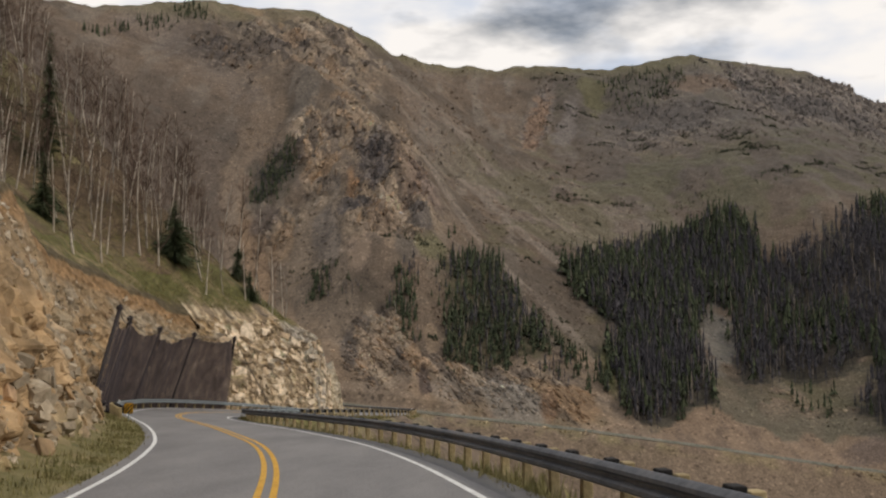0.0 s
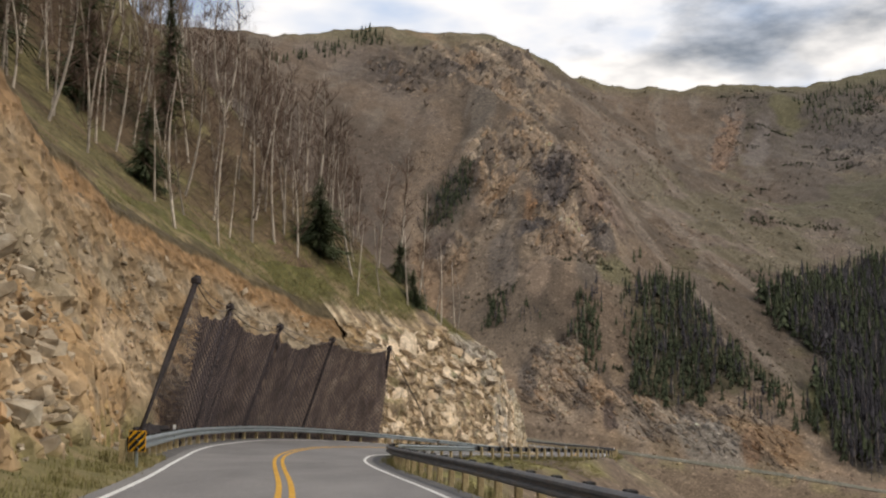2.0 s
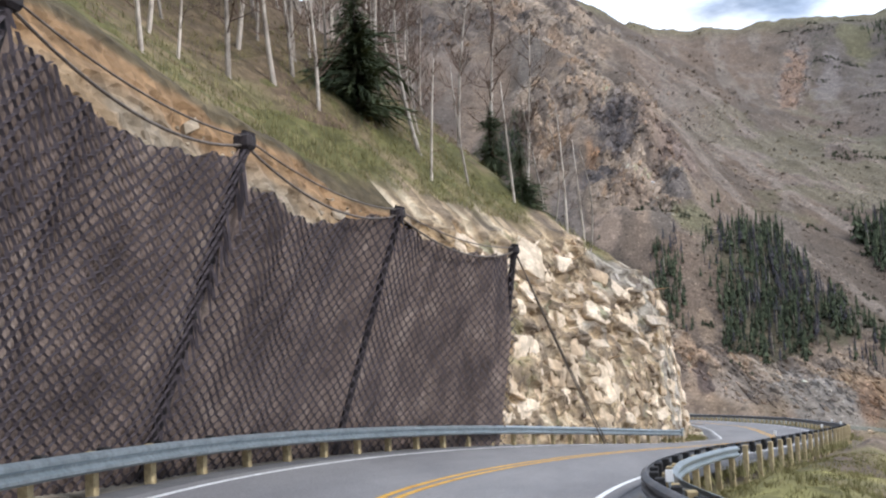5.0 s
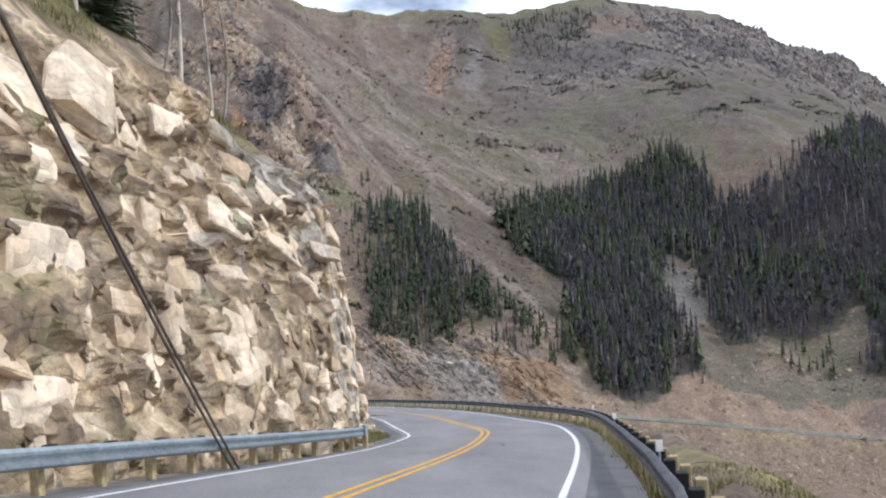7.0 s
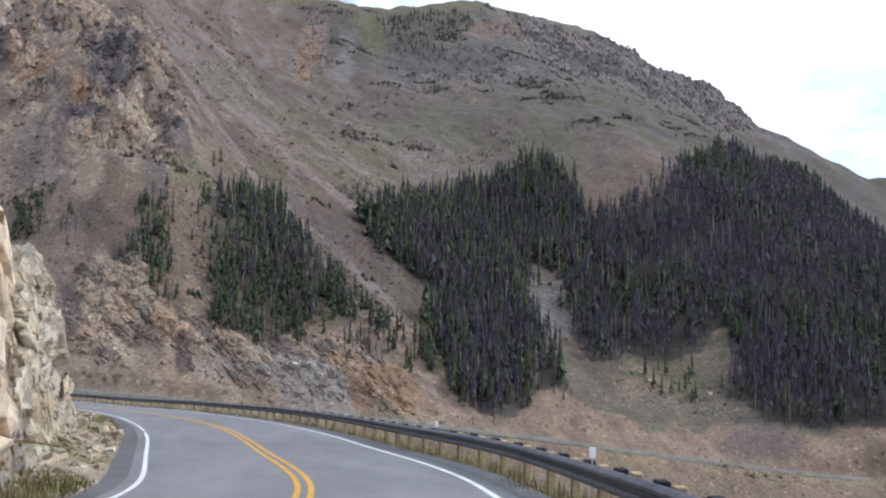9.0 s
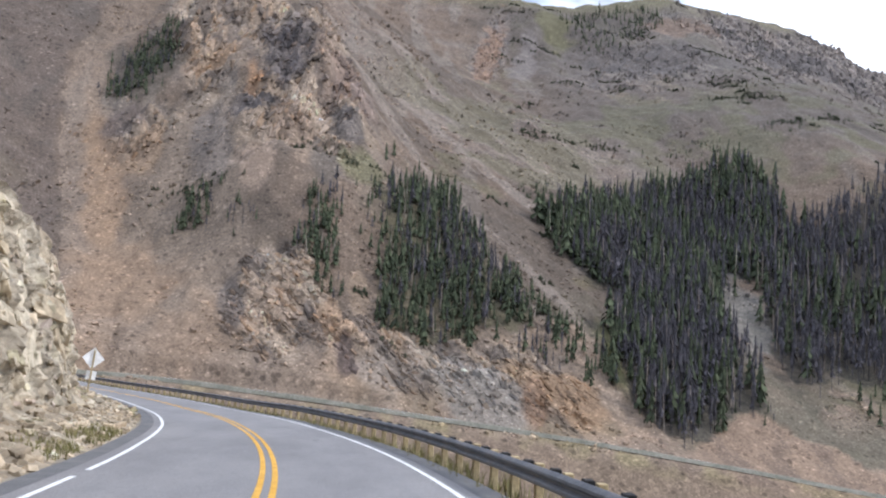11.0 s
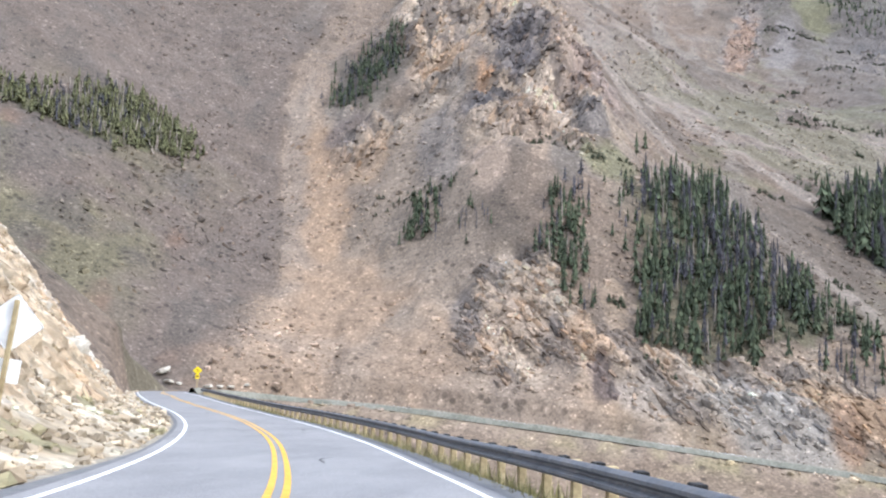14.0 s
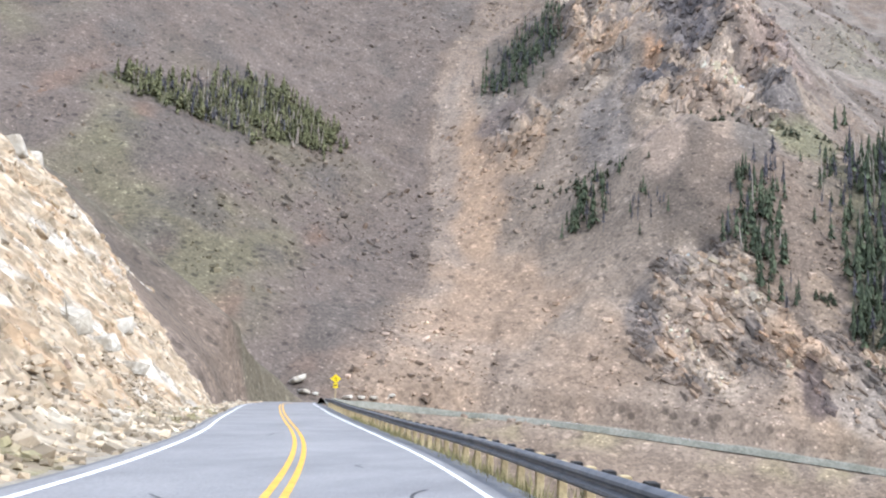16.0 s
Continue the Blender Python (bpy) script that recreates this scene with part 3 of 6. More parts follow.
TARP = material("tarp", [(0.02, 0.018, 0.02), (0.05, 0.04, 0.04)], 2, 0.8, 0.4, 5)


# ---- mesh helpers ----
def sheet_data(name, verts, quads, mat, smooth_faces=True):
    me = bpy.data.meshes.new(name)
    verts, quads = np.asarray(verts, dtype=np.float32), np.asarray(quads, dtype=np.int32)
    k = quads.shape[1]
    me.vertices.add(len(verts))
    me.vertices.foreach_set("co", verts.ravel())
    me.loops.add(quads.size)
    me.loops.foreach_set("vertex_index", quads.ravel())
    me.polygons.add(len(quads))
    me.polygons.foreach_set("loop_start", np.arange(0, quads.size, k, dtype=np.int32))
    me.polygons.foreach_set("use_smooth", np.broadcast_to(np.asarray(smooth_faces), (len(quads),)).copy())
    me.update(calc_edges=True)
    if mat:
        me.materials.append(mat)
    return me


def grid_quads(r, c):
    i = (np.arange(r - 1)[:, None] * c + np.arange(c - 1)[None, :]).ravel()
    return np.stack([i, i + 1, i + c + 1, i + c], 1)


def grid_mesh(name, P, mat, smooth_faces=True, tint=None):
    """A sheet from an array of places, rows by columns."""
    r, c = P.shape[:2]
    me = sheet_data(name, P.reshape(-1, 3), grid_quads(r, c), mat, smooth_faces)
    if tint is not None:
        lay = me.color_attributes.new("tint", "FLOAT_COLOR", "POINT")
        lay.data.foreach_set("color", np.concatenate([tint.reshape(-1, 3), np.ones((r * c, 1))], 1).astype(np.float32).ravel())
    return new(name, me)


def tube(points, radii, sides=6):
    """Verts and quads of a tube along points."""
    pts = np.asarray(points, dtype=float)
    tan = np.gradient(pts, axis=0)
    tan /= np.linalg.norm(tan, axis=1)[:, None] + 1e-9
    ref = np.where(np.abs(tan[:, 2:3]) > 0.9, np.array([[1.0, 0, 0]]), np.array([[0, 0, 1.0]]))
    u = np.cross(tan, ref)
    u /= np.linalg.norm(u, axis=1)[:, None] + 1e-9
    v = np.cross(tan, u)
    a = np.linspace(0, 2 * np.pi, sides, endpoint=False)
    ring = pts[:, None] + np.asarray(radii)[:, None, None] * (np.cos(a)[None, :, None] * u[:, None] + np.sin(a)[None, :, None] * v[:, None])
    verts = ring.reshape(-1, 3)
    q = []
    for i in range(len(pts) - 1):
        for j in range(sides):
            q.append((i * sides + j, i * sides + (j + 1) % sides, (i + 1) * sides + (j + 1) % sides, (i + 1) * sides + j))
    return verts, np.array(q)


class Bag:
    """Collects pieces of geometry, all faces with the same number of corners."""

    def __init__(self):
        self.v, self.f, self.c, self.n = [], [], [], 0

    def add(self, verts, faces):
        self.v.append(np.asarray(verts, dtype=float))
        self.f.append(np.asarray(faces) + self.n)
        self.n += len(verts)

    def mesh(self, name, mat, smooth_faces=False):
        return sheet_data(name, np.concatenate(self.v), np.concatenate(self.f), mat, smooth_faces)


def part(name, me, parent, label=""):
    ob = new(name, me)
    ob.parent = parent
    return tagged(ob, label) if label else ob


def box_data(name, sx, sy, sz, mat, bevel=0.0, z0=0.0):
    bm = bmesh.new()
    bmesh.ops.create_cube(bm, size=1.0)
    bmesh.ops.transform(bm, matrix=Matrix.Translation((0, 0, z0 + sz / 2)) @ Matrix.Diagonal((sx, sy, sz, 1)), verts=bm.verts)
    if bevel:
        bmesh.ops.bevel(bm, geom=bm.edges, offset=bevel, segments=1, affect="EDGES")
    me = bpy.data.meshes.new(name)
    bm.to_mesh(me)
    bm.free()
    me.materials.append(mat)
    return me


# ---- ground ----
def axis(*spans):
    out = []
    for a, b, step in spans:
        out.extend(np.arange(a, b, step))
    return np.array(out + [spans[-1][1]], dtype=float)


def mix3(base, other, w):
    return base * (1 - w[..., None]) + np.array(other) * w[..., None]


# ---- the stands of conifers ----
STANDS = [
    # outline, count, share of dead, height range
    ([(60, 491), (67, 502), (77, 509), (89, 520), (110, 550), (130, 561), (147, 568), (159, 577), (168, 573), (171, 556), (166, 532), (140, 492), (132, 506), (120, 478), (113, 448), (115, 431), (112, 421), (104, 417), (93, 411), (91, 404),
      (82, 395), (75, 397), (71, 411), (71, 426), (74, 437), (83, 458), (75, 466), (66, 478)], 2300, 0.62, (7, 14)),
    ([(140, 492), (166, 532), (176, 530), (192, 533), (206, 538), (231, 556), (261, 587), (313, 639), (290, 590), (336, 637), (346, 633), (345, 598), (380, 600), (350, 520), (300, 450), (245, 400), (215, 393), (207, 399), (194, 402), (182, 403), (175, 408),
      (169, 418), (185, 434), (196, 455), (187, 456), (179, 448), (163, 444), (149, 449), (132, 436), (129, 440), (130, 453), (136, 473)], 4800, 0.8, (7, 14.5)),
    ([(16, 476), (27, 485), (31, 466), (34, 449), (44, 438), (48, 427), (42, 420), (35, 418), (28, 413), (20, 409), (6, 407), (1, 413), (3, 428), (6, 447), (3, 455)], 600, 0.18, (4, 10)),
    ([(-15, 446), (-10, 437), (-9, 424), (-10, 416), (-9, 413), (-12, 407), (-15, 407), (-14, 415), (-18, 418), (-20, 429)], 80, 0.1, (3.5, 7.5)),
    ([(-4, 450), (3, 459), (5, 442), (-2, 432)], 22, 0.2, (3, 6)),
    ([(-172, 423), (-159, 438), (-154, 452), (-145, 463), (-125, 464), (-122, 455), (-131, 443), (-143, 434), (-152, 427), (-162, 425)], 520, 0.0, (2.6, 5.0)),
    ([(-95, 499), (-92, 522), (-80, 537), (-74, 531), (-79, 509), (-88, 497)], 330, 0.12, (2.5, 5.5)),
    ([(122, 800), (151, 826), (191, 813), (205, 804), (179, 773), (150, 756), (135, 758), (133, 786)], 200, 0.1, (3, 6)),
    ([(-215, 575), (-190, 640), (-170, 672), (-150, 668), (-178, 640), (-200, 598)], 90, 0.1, (4, 7)),
    ([(48, 428), (60, 424), (72, 414), (64, 409), (52, 414)], 46, 0.45, (4, 9)),
    ([(40, 412), (50, 408), (52, 416), (42, 420)], 14, 0.6, (4, 8)),
    ([(92, 404), (104, 410), (112, 418), (100, 408)], 10, 0.3, (3, 6)),
    ([(-55, 438), (-48, 434), (-48, 442), (-55, 446)], 42, 0.0, (3.5, 6.5)),
    ([(-42, 430), (-35, 428), (-37, 434)], 18, 0.3, (2.5, 4.5)),
    ([(56, 510), (62, 524), (72, 536), (66, 512)], 40, 0.1, (1.5, 3)),
    ([(2, 478), (6, 484), (8, 478)], 3, 0.0, (6, 9)),
    ([(120, 590), (190, 620), (240, 645), (200, 605), (150, 584)], 70, 0.2, (1.5, 3.5)),
    ([(150, 436), (166, 440), (160, 420), (146, 424)], 14, 0.4, (4, 8)),
]


def within(x, y, poly):
    """True for the places that lie inside the outline."""
    x, y = np.asarray(x, dtype=float), np.asarray(y, dtype=float)
    hit = np.zeros(x.shape, dtype=bool)
    for (ax, ay), (bx, by_) in zip(poly, poly[1:] + poly[:1]):
        if ay != by_:
            hit ^= ((ay > y) != (by_ > y)) & (x < (bx - ax) * (y - ay) / (by_ - ay) + ax)
    return hit


def inside(x, y, poly):
    return bool(within(x, y, poly))


def patch(c, x, y, nz, cx, cy, rx, ry, turn, colour, weight):
    """Lays a colour over an uneven oval of ground."""
    co, si = math.cos(radians(turn)), math.sin(radians(turn))
    u, v = ((x - cx) * co + (y - cy) * si) / rx, (-(x - cx) * si + (y - cy) * co) / ry
    return mix3(c, colour, np.clip((1.05 - np.hypot(u, v) + 0.75 * nz) * 2.6, 0, 1) * weight)


def land_tint(x, y, z, slope):
    n1, n2, n3 = fbm(x / 60, y / 60, 4, 101), fbm(x / 14, y / 14, 4, 102), fbm(x / 4, y / 4, 3, 103)
    crag = crags(x, y)
    c = np.broadcast_to(np.array((0.145, 0.107, 0.078)), x.shape + (3,)).copy()
    c = mix3(c, (0.172, 0.136, 0.11), smooth(0.0, 0.4, n1 + 0.4 * n2))
    c = mix3(c, (0.088, 0.07, 0.054), smooth(0.05, -0.3, n1 + 0.4 * n2) * 0.75)
    c = mix3(c, (0.2, 0.17, 0.14), smooth(0.12, 0.4, fbm(x / 9, y / 38, 4, 105)) * smooth(430, 480, y) * 0.5)
    # upper bowl: grey-brown scree, with distance haze put into the colour
    high = smooth(530, 640, y) * smooth(40, 120, x)
    c = mix3(c, (0.088, 0.076, 0.066), high * 0.75)
    c = mix3(c, (0.1, 0.096, 0.07), high * smooth(0.0, 0.35, n2 + 0.4 * n1) * 0.5)
    # bowl on the west side: dark brown with thin green
    mid = np.interp(y, [370, 390, 420, 444, 471, 498, 520, 560], [-52, -64, -73, -82, -92, -101, -103.5, -97])
    wid = np.interp(y, [370, 390, 420, 444, 471, 498, 520, 560], [24, 14, 10, 8, 7.5, 5.5, 6.5, 8])
    west = smooth(1, -4, x - mid + wid + 3 * n2 + 3 * n3) * smooth(600, 520, y) * smooth(340, 358, y)
    c = mix3(c, (0.112, 0.087, 0.07), west * 0.9)
    c = mix3(c, (0.114, 0.1, 0.058), west * smooth(470, 430, y + 20 * n2) * smooth(-98, -112, x + 10 * n2) * smooth(-0.35, 0.15, n1 + 0.6 * n2) * 0.8)
    c = mix3(c, (0.15, 0.095, 0.065), west * smooth(0.2, 0.42, fbm(x / 11, y / 22, 4, 107)) * smooth(450, 410, y) * 0.6)
    c = mix3(c, (0.084, 0.07, 0.058), west * smooth(0.12, 0.4, fbm(x / 13, y / 17, 4, 110)) * 0.7)
    # bright slide
    slide = smooth(1.2, 0.85, np.abs(x - mid + 2 * n2 + 2 * n3) / wid) * smooth(350, 362, y) * np.interp(y, [470, 510, 600], [1, 0.5, 0.1])
    c = mix3(c, (0.206, 0.157, 0.118), slide * 0.9)
    c = mix3(c, (0.245, 0.168, 0.108), slide * smooth(-0.2, 0.5, (x - mid) / wid + n2) * smooth(520, 480, y) * 0.85)
    c = mix3(c, (0.17, 0.125, 0.095), smooth(1.6, 0.5, np.abs(x - mid - wid * 0.85 + 1.5 * n2)) * smooth(360, 375, y) * smooth(500, 470, y) * 0.7)
    # orange fans at the foot
    above = z - far_road_z(x)
    edge = above + 10 * n2 + 5 * n3 - 12 * np.abs(np.sin(x / 15 + 0.8)) - np.interp(x, [-20, 60, 100], [4, 4, 0])
    foot = smooth(17, 14.5, edge) * smooth(330, 350, y) * smooth(-90, -75, x)
    c = mix3(c, (0.105, 0.092, 0.062), smooth(30, 20, edge) * smooth(330, 350, y) * smooth(30, 70, x) * 0.7)
    c = mix3(c, (0.21, 0.158, 0.116), foot)
    c = mix3(c, (0.262, 0.185, 0.125), foot * smooth(-0.15, 0.35, n2 + 0.3 * n3) * smooth(-2, 2, above) * smooth(150, 60, x) * 0.75)
    c = mix3(c, (0.15, 0.11, 0.08), foot * smooth(0.1, 0.4, fbm(x / 3.2, z / 16, 4, 109)) * 0.6)
    c = mix3(c, (0.24, 0.195, 0.15), foot * smooth(0.15, 0.45, fbm(x / 5, z / 9, 4, 108)) * smooth(70, 40, x) * smooth(-20, 5, x) * 0.5)
    gully = ridged((x + 10 * fbm(x / 50, y / 50, 2, 71)) / 46, y / 210, 3, 72)
    c = mix3(c, (0.085, 0.07, 0.056), smooth(-0.05, -0.5, gully) * smooth(520, 640, y) * 0.5)
    c = mix3(c, (0.15, 0.105, 0.072), smooth(0, -3, above) * smooth(330, 350, y) * smooth(-90, -75, x) * 0.8)
    # chutes of loose stone down the flank of the spur
    across, along = (100 * x + 67 * y) / 120, (67 * x - 100 * y) / 120
    chute, zone = fbm(across / 7, along / 120, 4, 131, 0.6), np.clip(1.6 * blob(x, y, 45, 545, 70, 110, 30), 0, 1)
    c = mix3(c, (0.205, 0.168, 0.138), smooth(0.05, 0.3, chute) * zone * 0.7)
    c = mix3(c, (0.095, 0.076, 0.06), smooth(-0.05, -0.3, chute) * zone * 0.6)
    # grass and low brush
    brush = smooth(0.0, 0.3, n1 * 0.7 + n2) * smooth(300, 420, y) * smooth(-20, 30, x) * smooth(180, 90, z)
    c = mix3(c, (0.105, 0.096, 0.052), brush * 0.5)
    c = mix3(c, (0.11, 0.115, 0.045), blob(x, y, 70, 422, 3, 12, 0) * 0.9)
    c = mix3(c, (0.14, 0.125, 0.07), smooth(205, 225, z) * 0.7)
    c = mix3(c, (0.19, 0.146, 0.108), np.clip(1.5 * blob(x, y, -54, 438, 17, 48, 8), 0, 1) * 0.85)
    c = mix3(c, (0.235, 0.168, 0.115), np.clip(1.5 * blob(x, y, -60, 402, 20, 26, 0), 0, 1) * smooth(-0.25, 0.2, n2) * 0.7)
    # rock
    k2 = cells((x + 0.55 * y) / 7, (y - 0.3 * x) / 12, 4)[2]
    r = mix3(np.broadcast_to(np.array((0.275, 0.212, 0.155)), x.shape + (3,)), (0.32, 0.215, 0.135), smooth(0.0, 0.4, n2) * 0.8)
    r = mix3(r, (0.115, 0.095, 0.08), smooth(0.62, 0.75, k2 + 0.3 * n3) * 0.8)
    r = mix3(r, (0.31, 0.26, 0.2), smooth(0.22, 0.1, k2) * 0.5)
    r = mix3(r, (0.135, 0.12, 0.112), smooth(640, 720, y) * smooth(0, 60, x) * 0.8)
    c = c * (1 - crag[..., None]) + r * crag[..., None]
    c = mix3(c, (0.25, 0.228, 0.2), blob(x, y, 26, 398, 17, 8, 0) * crag * smooth(-0.3, 0.2, n2 + n3) * 0.7)
    c = mix3(c, (0.08, 0.068, 0.062), blob(x, y, -130, 640, 55, 38, 40) * 0.75)
    nz = fbm(x / 9, y / 9, 4, 44)
    c = patch(c, x, y, nz, -82.5, 456, 6, 42, 16, (0.245, 0.165, 0.105), 0.7)     # orange side of the slide
    c = patch(c, x, y, nz, -66, 411, 15, 24, 20, (0.225, 0.156, 0.104), 0.8)     # orange fan of the slide
    c = patch(c, x, y, nz, -45, 395, 14, 10, 0, (0.215, 0.152, 0.104), 0.7)     # tan fan beside it
    c = patch(c, x, y, nz, -33, 517, 12, 19, 6, (0.092, 0.08, 0.078), 0.8)     # purple-grey band
    c = patch(c, x, y, nz, -40, 481, 10, 10, 7, (0.088, 0.078, 0.076), 0.8)     # purple-grey band low
    c = patch(c, x, y, nz, -83, 518, 14, 19, 14, (0.088, 0.074, 0.058), 0.75)     # dark soil under the trees
    c = patch(c, x, y, nz, -83, 486, 7, 13, 15, (0.11, 0.086, 0.074), 0.8)     # purple-brown rock
    c = patch(c, x, y, nz, -74, 474, 6, 13, 14, (0.25, 0.175, 0.115), 0.8)     # pale orange crag
    c = patch(c, x, y, nz, -53, 468, 6, 21, 10, (0.158, 0.13, 0.108), 0.85)     # grey chute
    c = patch(c, x, y, nz, -44, 502, 3, 16, 8, (0.26, 0.16, 0.095), 0.9)     # facet
    c = patch(c, x, y, nz, -26, 463, 8, 19, 5, (0.262, 0.192, 0.138), 0.75)     # tan crag
    c = patch(c, x, y, nz, -34, 450, 7, 11, 8, (0.258, 0.19, 0.14), 0.75)     # tan crag low
    c = patch(c, x, y, nz, -17, 515, 6, 30, 4, (0.25, 0.185, 0.138), 0.7)     # crest
    c = patch(c, x, y, nz, -7, 504, 8, 22, 1, (0.2, 0.15, 0.125), 0.7)     # pinkish flank
    c = patch(c, x, y, nz, -9, 479, 9, 8, 2, (0.125, 0.108, 0.096), 0.75)     # grey band
    c = patch(c, x, y, nz, -15, 456, 6, 11, 3, (0.11, 0.094, 0.078), 0.7)     # dark rock by the trees
    c = patch(c, x, y, nz, -4, 462, 9, 9, 1, (0.125, 0.118, 0.062), 0.7)     # green
    c = patch(c, x, y, nz, -24, 404, 8, 10, 7, (0.268, 0.2, 0.142), 0.8)     # tan crag
    c = patch(c, x, y, nz, -36, 406, 3, 10, 9, (0.115, 0.097, 0.085), 0.75)     # grey streaks
    c = patch(c, x, y, nz, -15, 387, 9, 3, 5, (0.225, 0.17, 0.125), 0.7)     # tan foot
    c = patch(c, x, y, nz, -3, 413, 3, 9, 1, (0.21, 0.155, 0.108), 0.8)     # tan chute
    c = patch(c, x, y, nz, 6, 392, 11, 7, -2, (0.232, 0.19, 0.152), 0.75)     # pale strata
    c = patch(c, x, y, nz, -6, 392, 3, 6, 2, (0.075, 0.056, 0.05), 0.85)     # gully
    c = patch(c, x, y, nz, 27, 389, 13, 9, -7, (0.205, 0.182, 0.155), 0.8)     # grey rock
    c = patch(c, x, y, nz, 39, 402, 9, 6, -10, (0.29, 0.2, 0.125), 0.85)     # orange rock
    c = patch(c, x, y, nz, 55, 400, 12, 10, -14, (0.25, 0.165, 0.1), 0.8)     # orange fan
    c = patch(c, x, y, nz, 42, 392, 3, 7, -11, (0.19, 0.115, 0.07), 0.7)     # brown streak
    strata = fbm((x + 0.5 * y + 0.6 * z) / 1.9, (y - 0.5 * x) / 16, 3, 47)
    c = c * (1 + crag * 0.9 * np.clip(strata, -0.42, 0.42))[..., None]
    for cx, cy, rx, ry, turn, colour in ((72, 742, 8, 60, -13, (0.23, 0.152, 0.105)), (92, 735, 8, 55, -16, (0.165, 0.142, 0.128)), (128, 472, 8, 36, -10, (0.15, 0.14, 0.124)), (180, 740, 60, 22, 0, (0.1, 0.088, 0.08)), (290, 790, 70, 24, 0, (0.095, 0.085, 0.08)),
                                         (205, 790, 30, 16, 0, (0.165, 0.118, 0.088)), (120, 790, 14, 30, -10, (0.12, 0.11, 0.06))):
        c = patch(c, x, y, nz, cx, cy, rx, ry, turn, colour, 0.8)
    # tan fans with scalloped heads below the forest, thin grass over them
    brow = np.interp(x, [80, 88, 91, 108, 119, 130, 133, 140, 146, 152, 158, 175, 230], [388, 398, 402, 417, 411, 409, 401, 403, 407, 402, 407, 400, 396])
    low = smooth(76, 88, x) * smooth(340, 352, y)
    c = mix3(c, (0.108, 0.097, 0.07), low * smooth(30, 8, y - brow) * smooth(-1, 1, y - brow) * 0.8)
    c = mix3(c, (0.222, 0.157, 0.11), low * smooth(1.2, -1.2, y - brow + 3 * n3 + 2 * n2) * 0.9)
    c = mix3(c, (0.135, 0.1, 0.076), low * smooth(0, -2, y - brow) * smooth(0.05, 0.35, fbm(x / 2.6, y / 14, 4, 109)) * 0.6)
    c = patch(c, x, y, nz, 172, 397, 16, 8, 0, (0.12, 0.092, 0.08), 0.7)     # dark broken rock beside the fans
    # darker ground within the outlines of four stands, darkest in the first two
    c = mix3(c, (0.085, 0.078, 0.046), within(x + 4 * n2, y + 4 * n3, STANDS[2][0]) * 0.7)
    c = mix3(c, (0.09, 0.088, 0.045), within(x + 4 * n2, y + 4 * n3, STANDS[5][0]) * 0.8)
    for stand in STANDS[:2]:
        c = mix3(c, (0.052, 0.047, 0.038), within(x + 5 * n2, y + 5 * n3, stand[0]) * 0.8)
    c = mix3(c, (0.1, 0.086, 0.056), smooth(14, 6, np.hypot(x + 100, y - 335) - 18) * 0.8)
    # near the road: grassy verge to the right
    s, d = near_road(x, y)
    k = np.interp(s, RS, KEY)
    c = mix3(c, (0.178, 0.132, 0.094), smooth(5, 11, d) * smooth(60, 40, d) * smooth(390, 360, y) * 0.85)
    verge = smooth(12, 8, d + 2 * n2) * smooth(4, 5, d)
    c = mix3(c, (0.205, 0.19, 0.068), verge * smooth(-0.3, 0.2, n2 + n3) * np.interp(k, [108, 125], [0.9, 0.25]))
    hillside = smooth(0, -8, d) * smooth(140, 125, k) * (np.abs(d) < 120)
    c = mix3(c, (0.135, 0.095, 0.058), hillside * 0.9)
    c = mix3(c, (0.13, 0.125, 0.05), hillside * smooth(0.1, 0.45, n2 + n3) * 0.6)
    return np.clip(0.92 * c * (1 + 0.25 * n3[..., None]), 0.01, 0.8)


GX = axis((-3000, -700, 300), (-700, -300, 8), (-300, -160, 3), (-160, -110, 1.6), (-110, 75, 0.9), (75, 140, 1.5), (140, 460, 2.2), (460, 800, 10), (800, 3000, 300))
GY = axis((-1500, -100, 200), (-100, 290, 2.2), (290, 385, 1.8), (385, 560, 0.85), (560, 760, 2.0), (760, 950, 2.6), (950, 1200, 20), (1200, 4000, 300))
XX, YY = np.meshgrid(GX, GY)
ZZ = ground_height(XX, YY)
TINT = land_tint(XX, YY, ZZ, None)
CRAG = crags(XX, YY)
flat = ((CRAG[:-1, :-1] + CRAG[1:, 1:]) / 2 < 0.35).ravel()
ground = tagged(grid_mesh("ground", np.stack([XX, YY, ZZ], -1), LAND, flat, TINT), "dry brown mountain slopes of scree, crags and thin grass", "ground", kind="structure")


def land_at(x, y):
    """Height of the ground sheet at arrays of places."""
    x, y = np.asarray(x, dtype=float), np.asarray(y, dtype=float)
    i, j = np.clip(np.searchsorted(GX, x) - 1, 0, len(GX) - 2), np.clip(np.searchsorted(GY, y) - 1, 0, len(GY) - 2)
    fx, fy = (x - GX[i]) / (GX[i + 1] - GX[i]), (y - GY[j]) / (GY[j + 1] - GY[j])
    return (ZZ[j, i] * (1 - fx) + ZZ[j, i + 1] * fx) * (1 - fy) + (ZZ[j + 1, i] * (1 - fx) + ZZ[j + 1, i + 1] * fx) * fy


# ---- road ----
def strip(name, left, right, up, mat, s0=0.0, s1=None, step=1.0, cols=2):
    s = np.arange(s0, (s1 or RS[-1]) + 0.01, step)
    k = np.interp(s, RS, KEY)
    a, b = left(k) if callable(left) else left, right(k) if callable(right) else right
    rows = [road_point(s, a + (b - a) * f / (cols - 1) + 0 * s, up) for f in range(cols)]
    return grid_mesh(name, np.stack(rows, 1), mat)


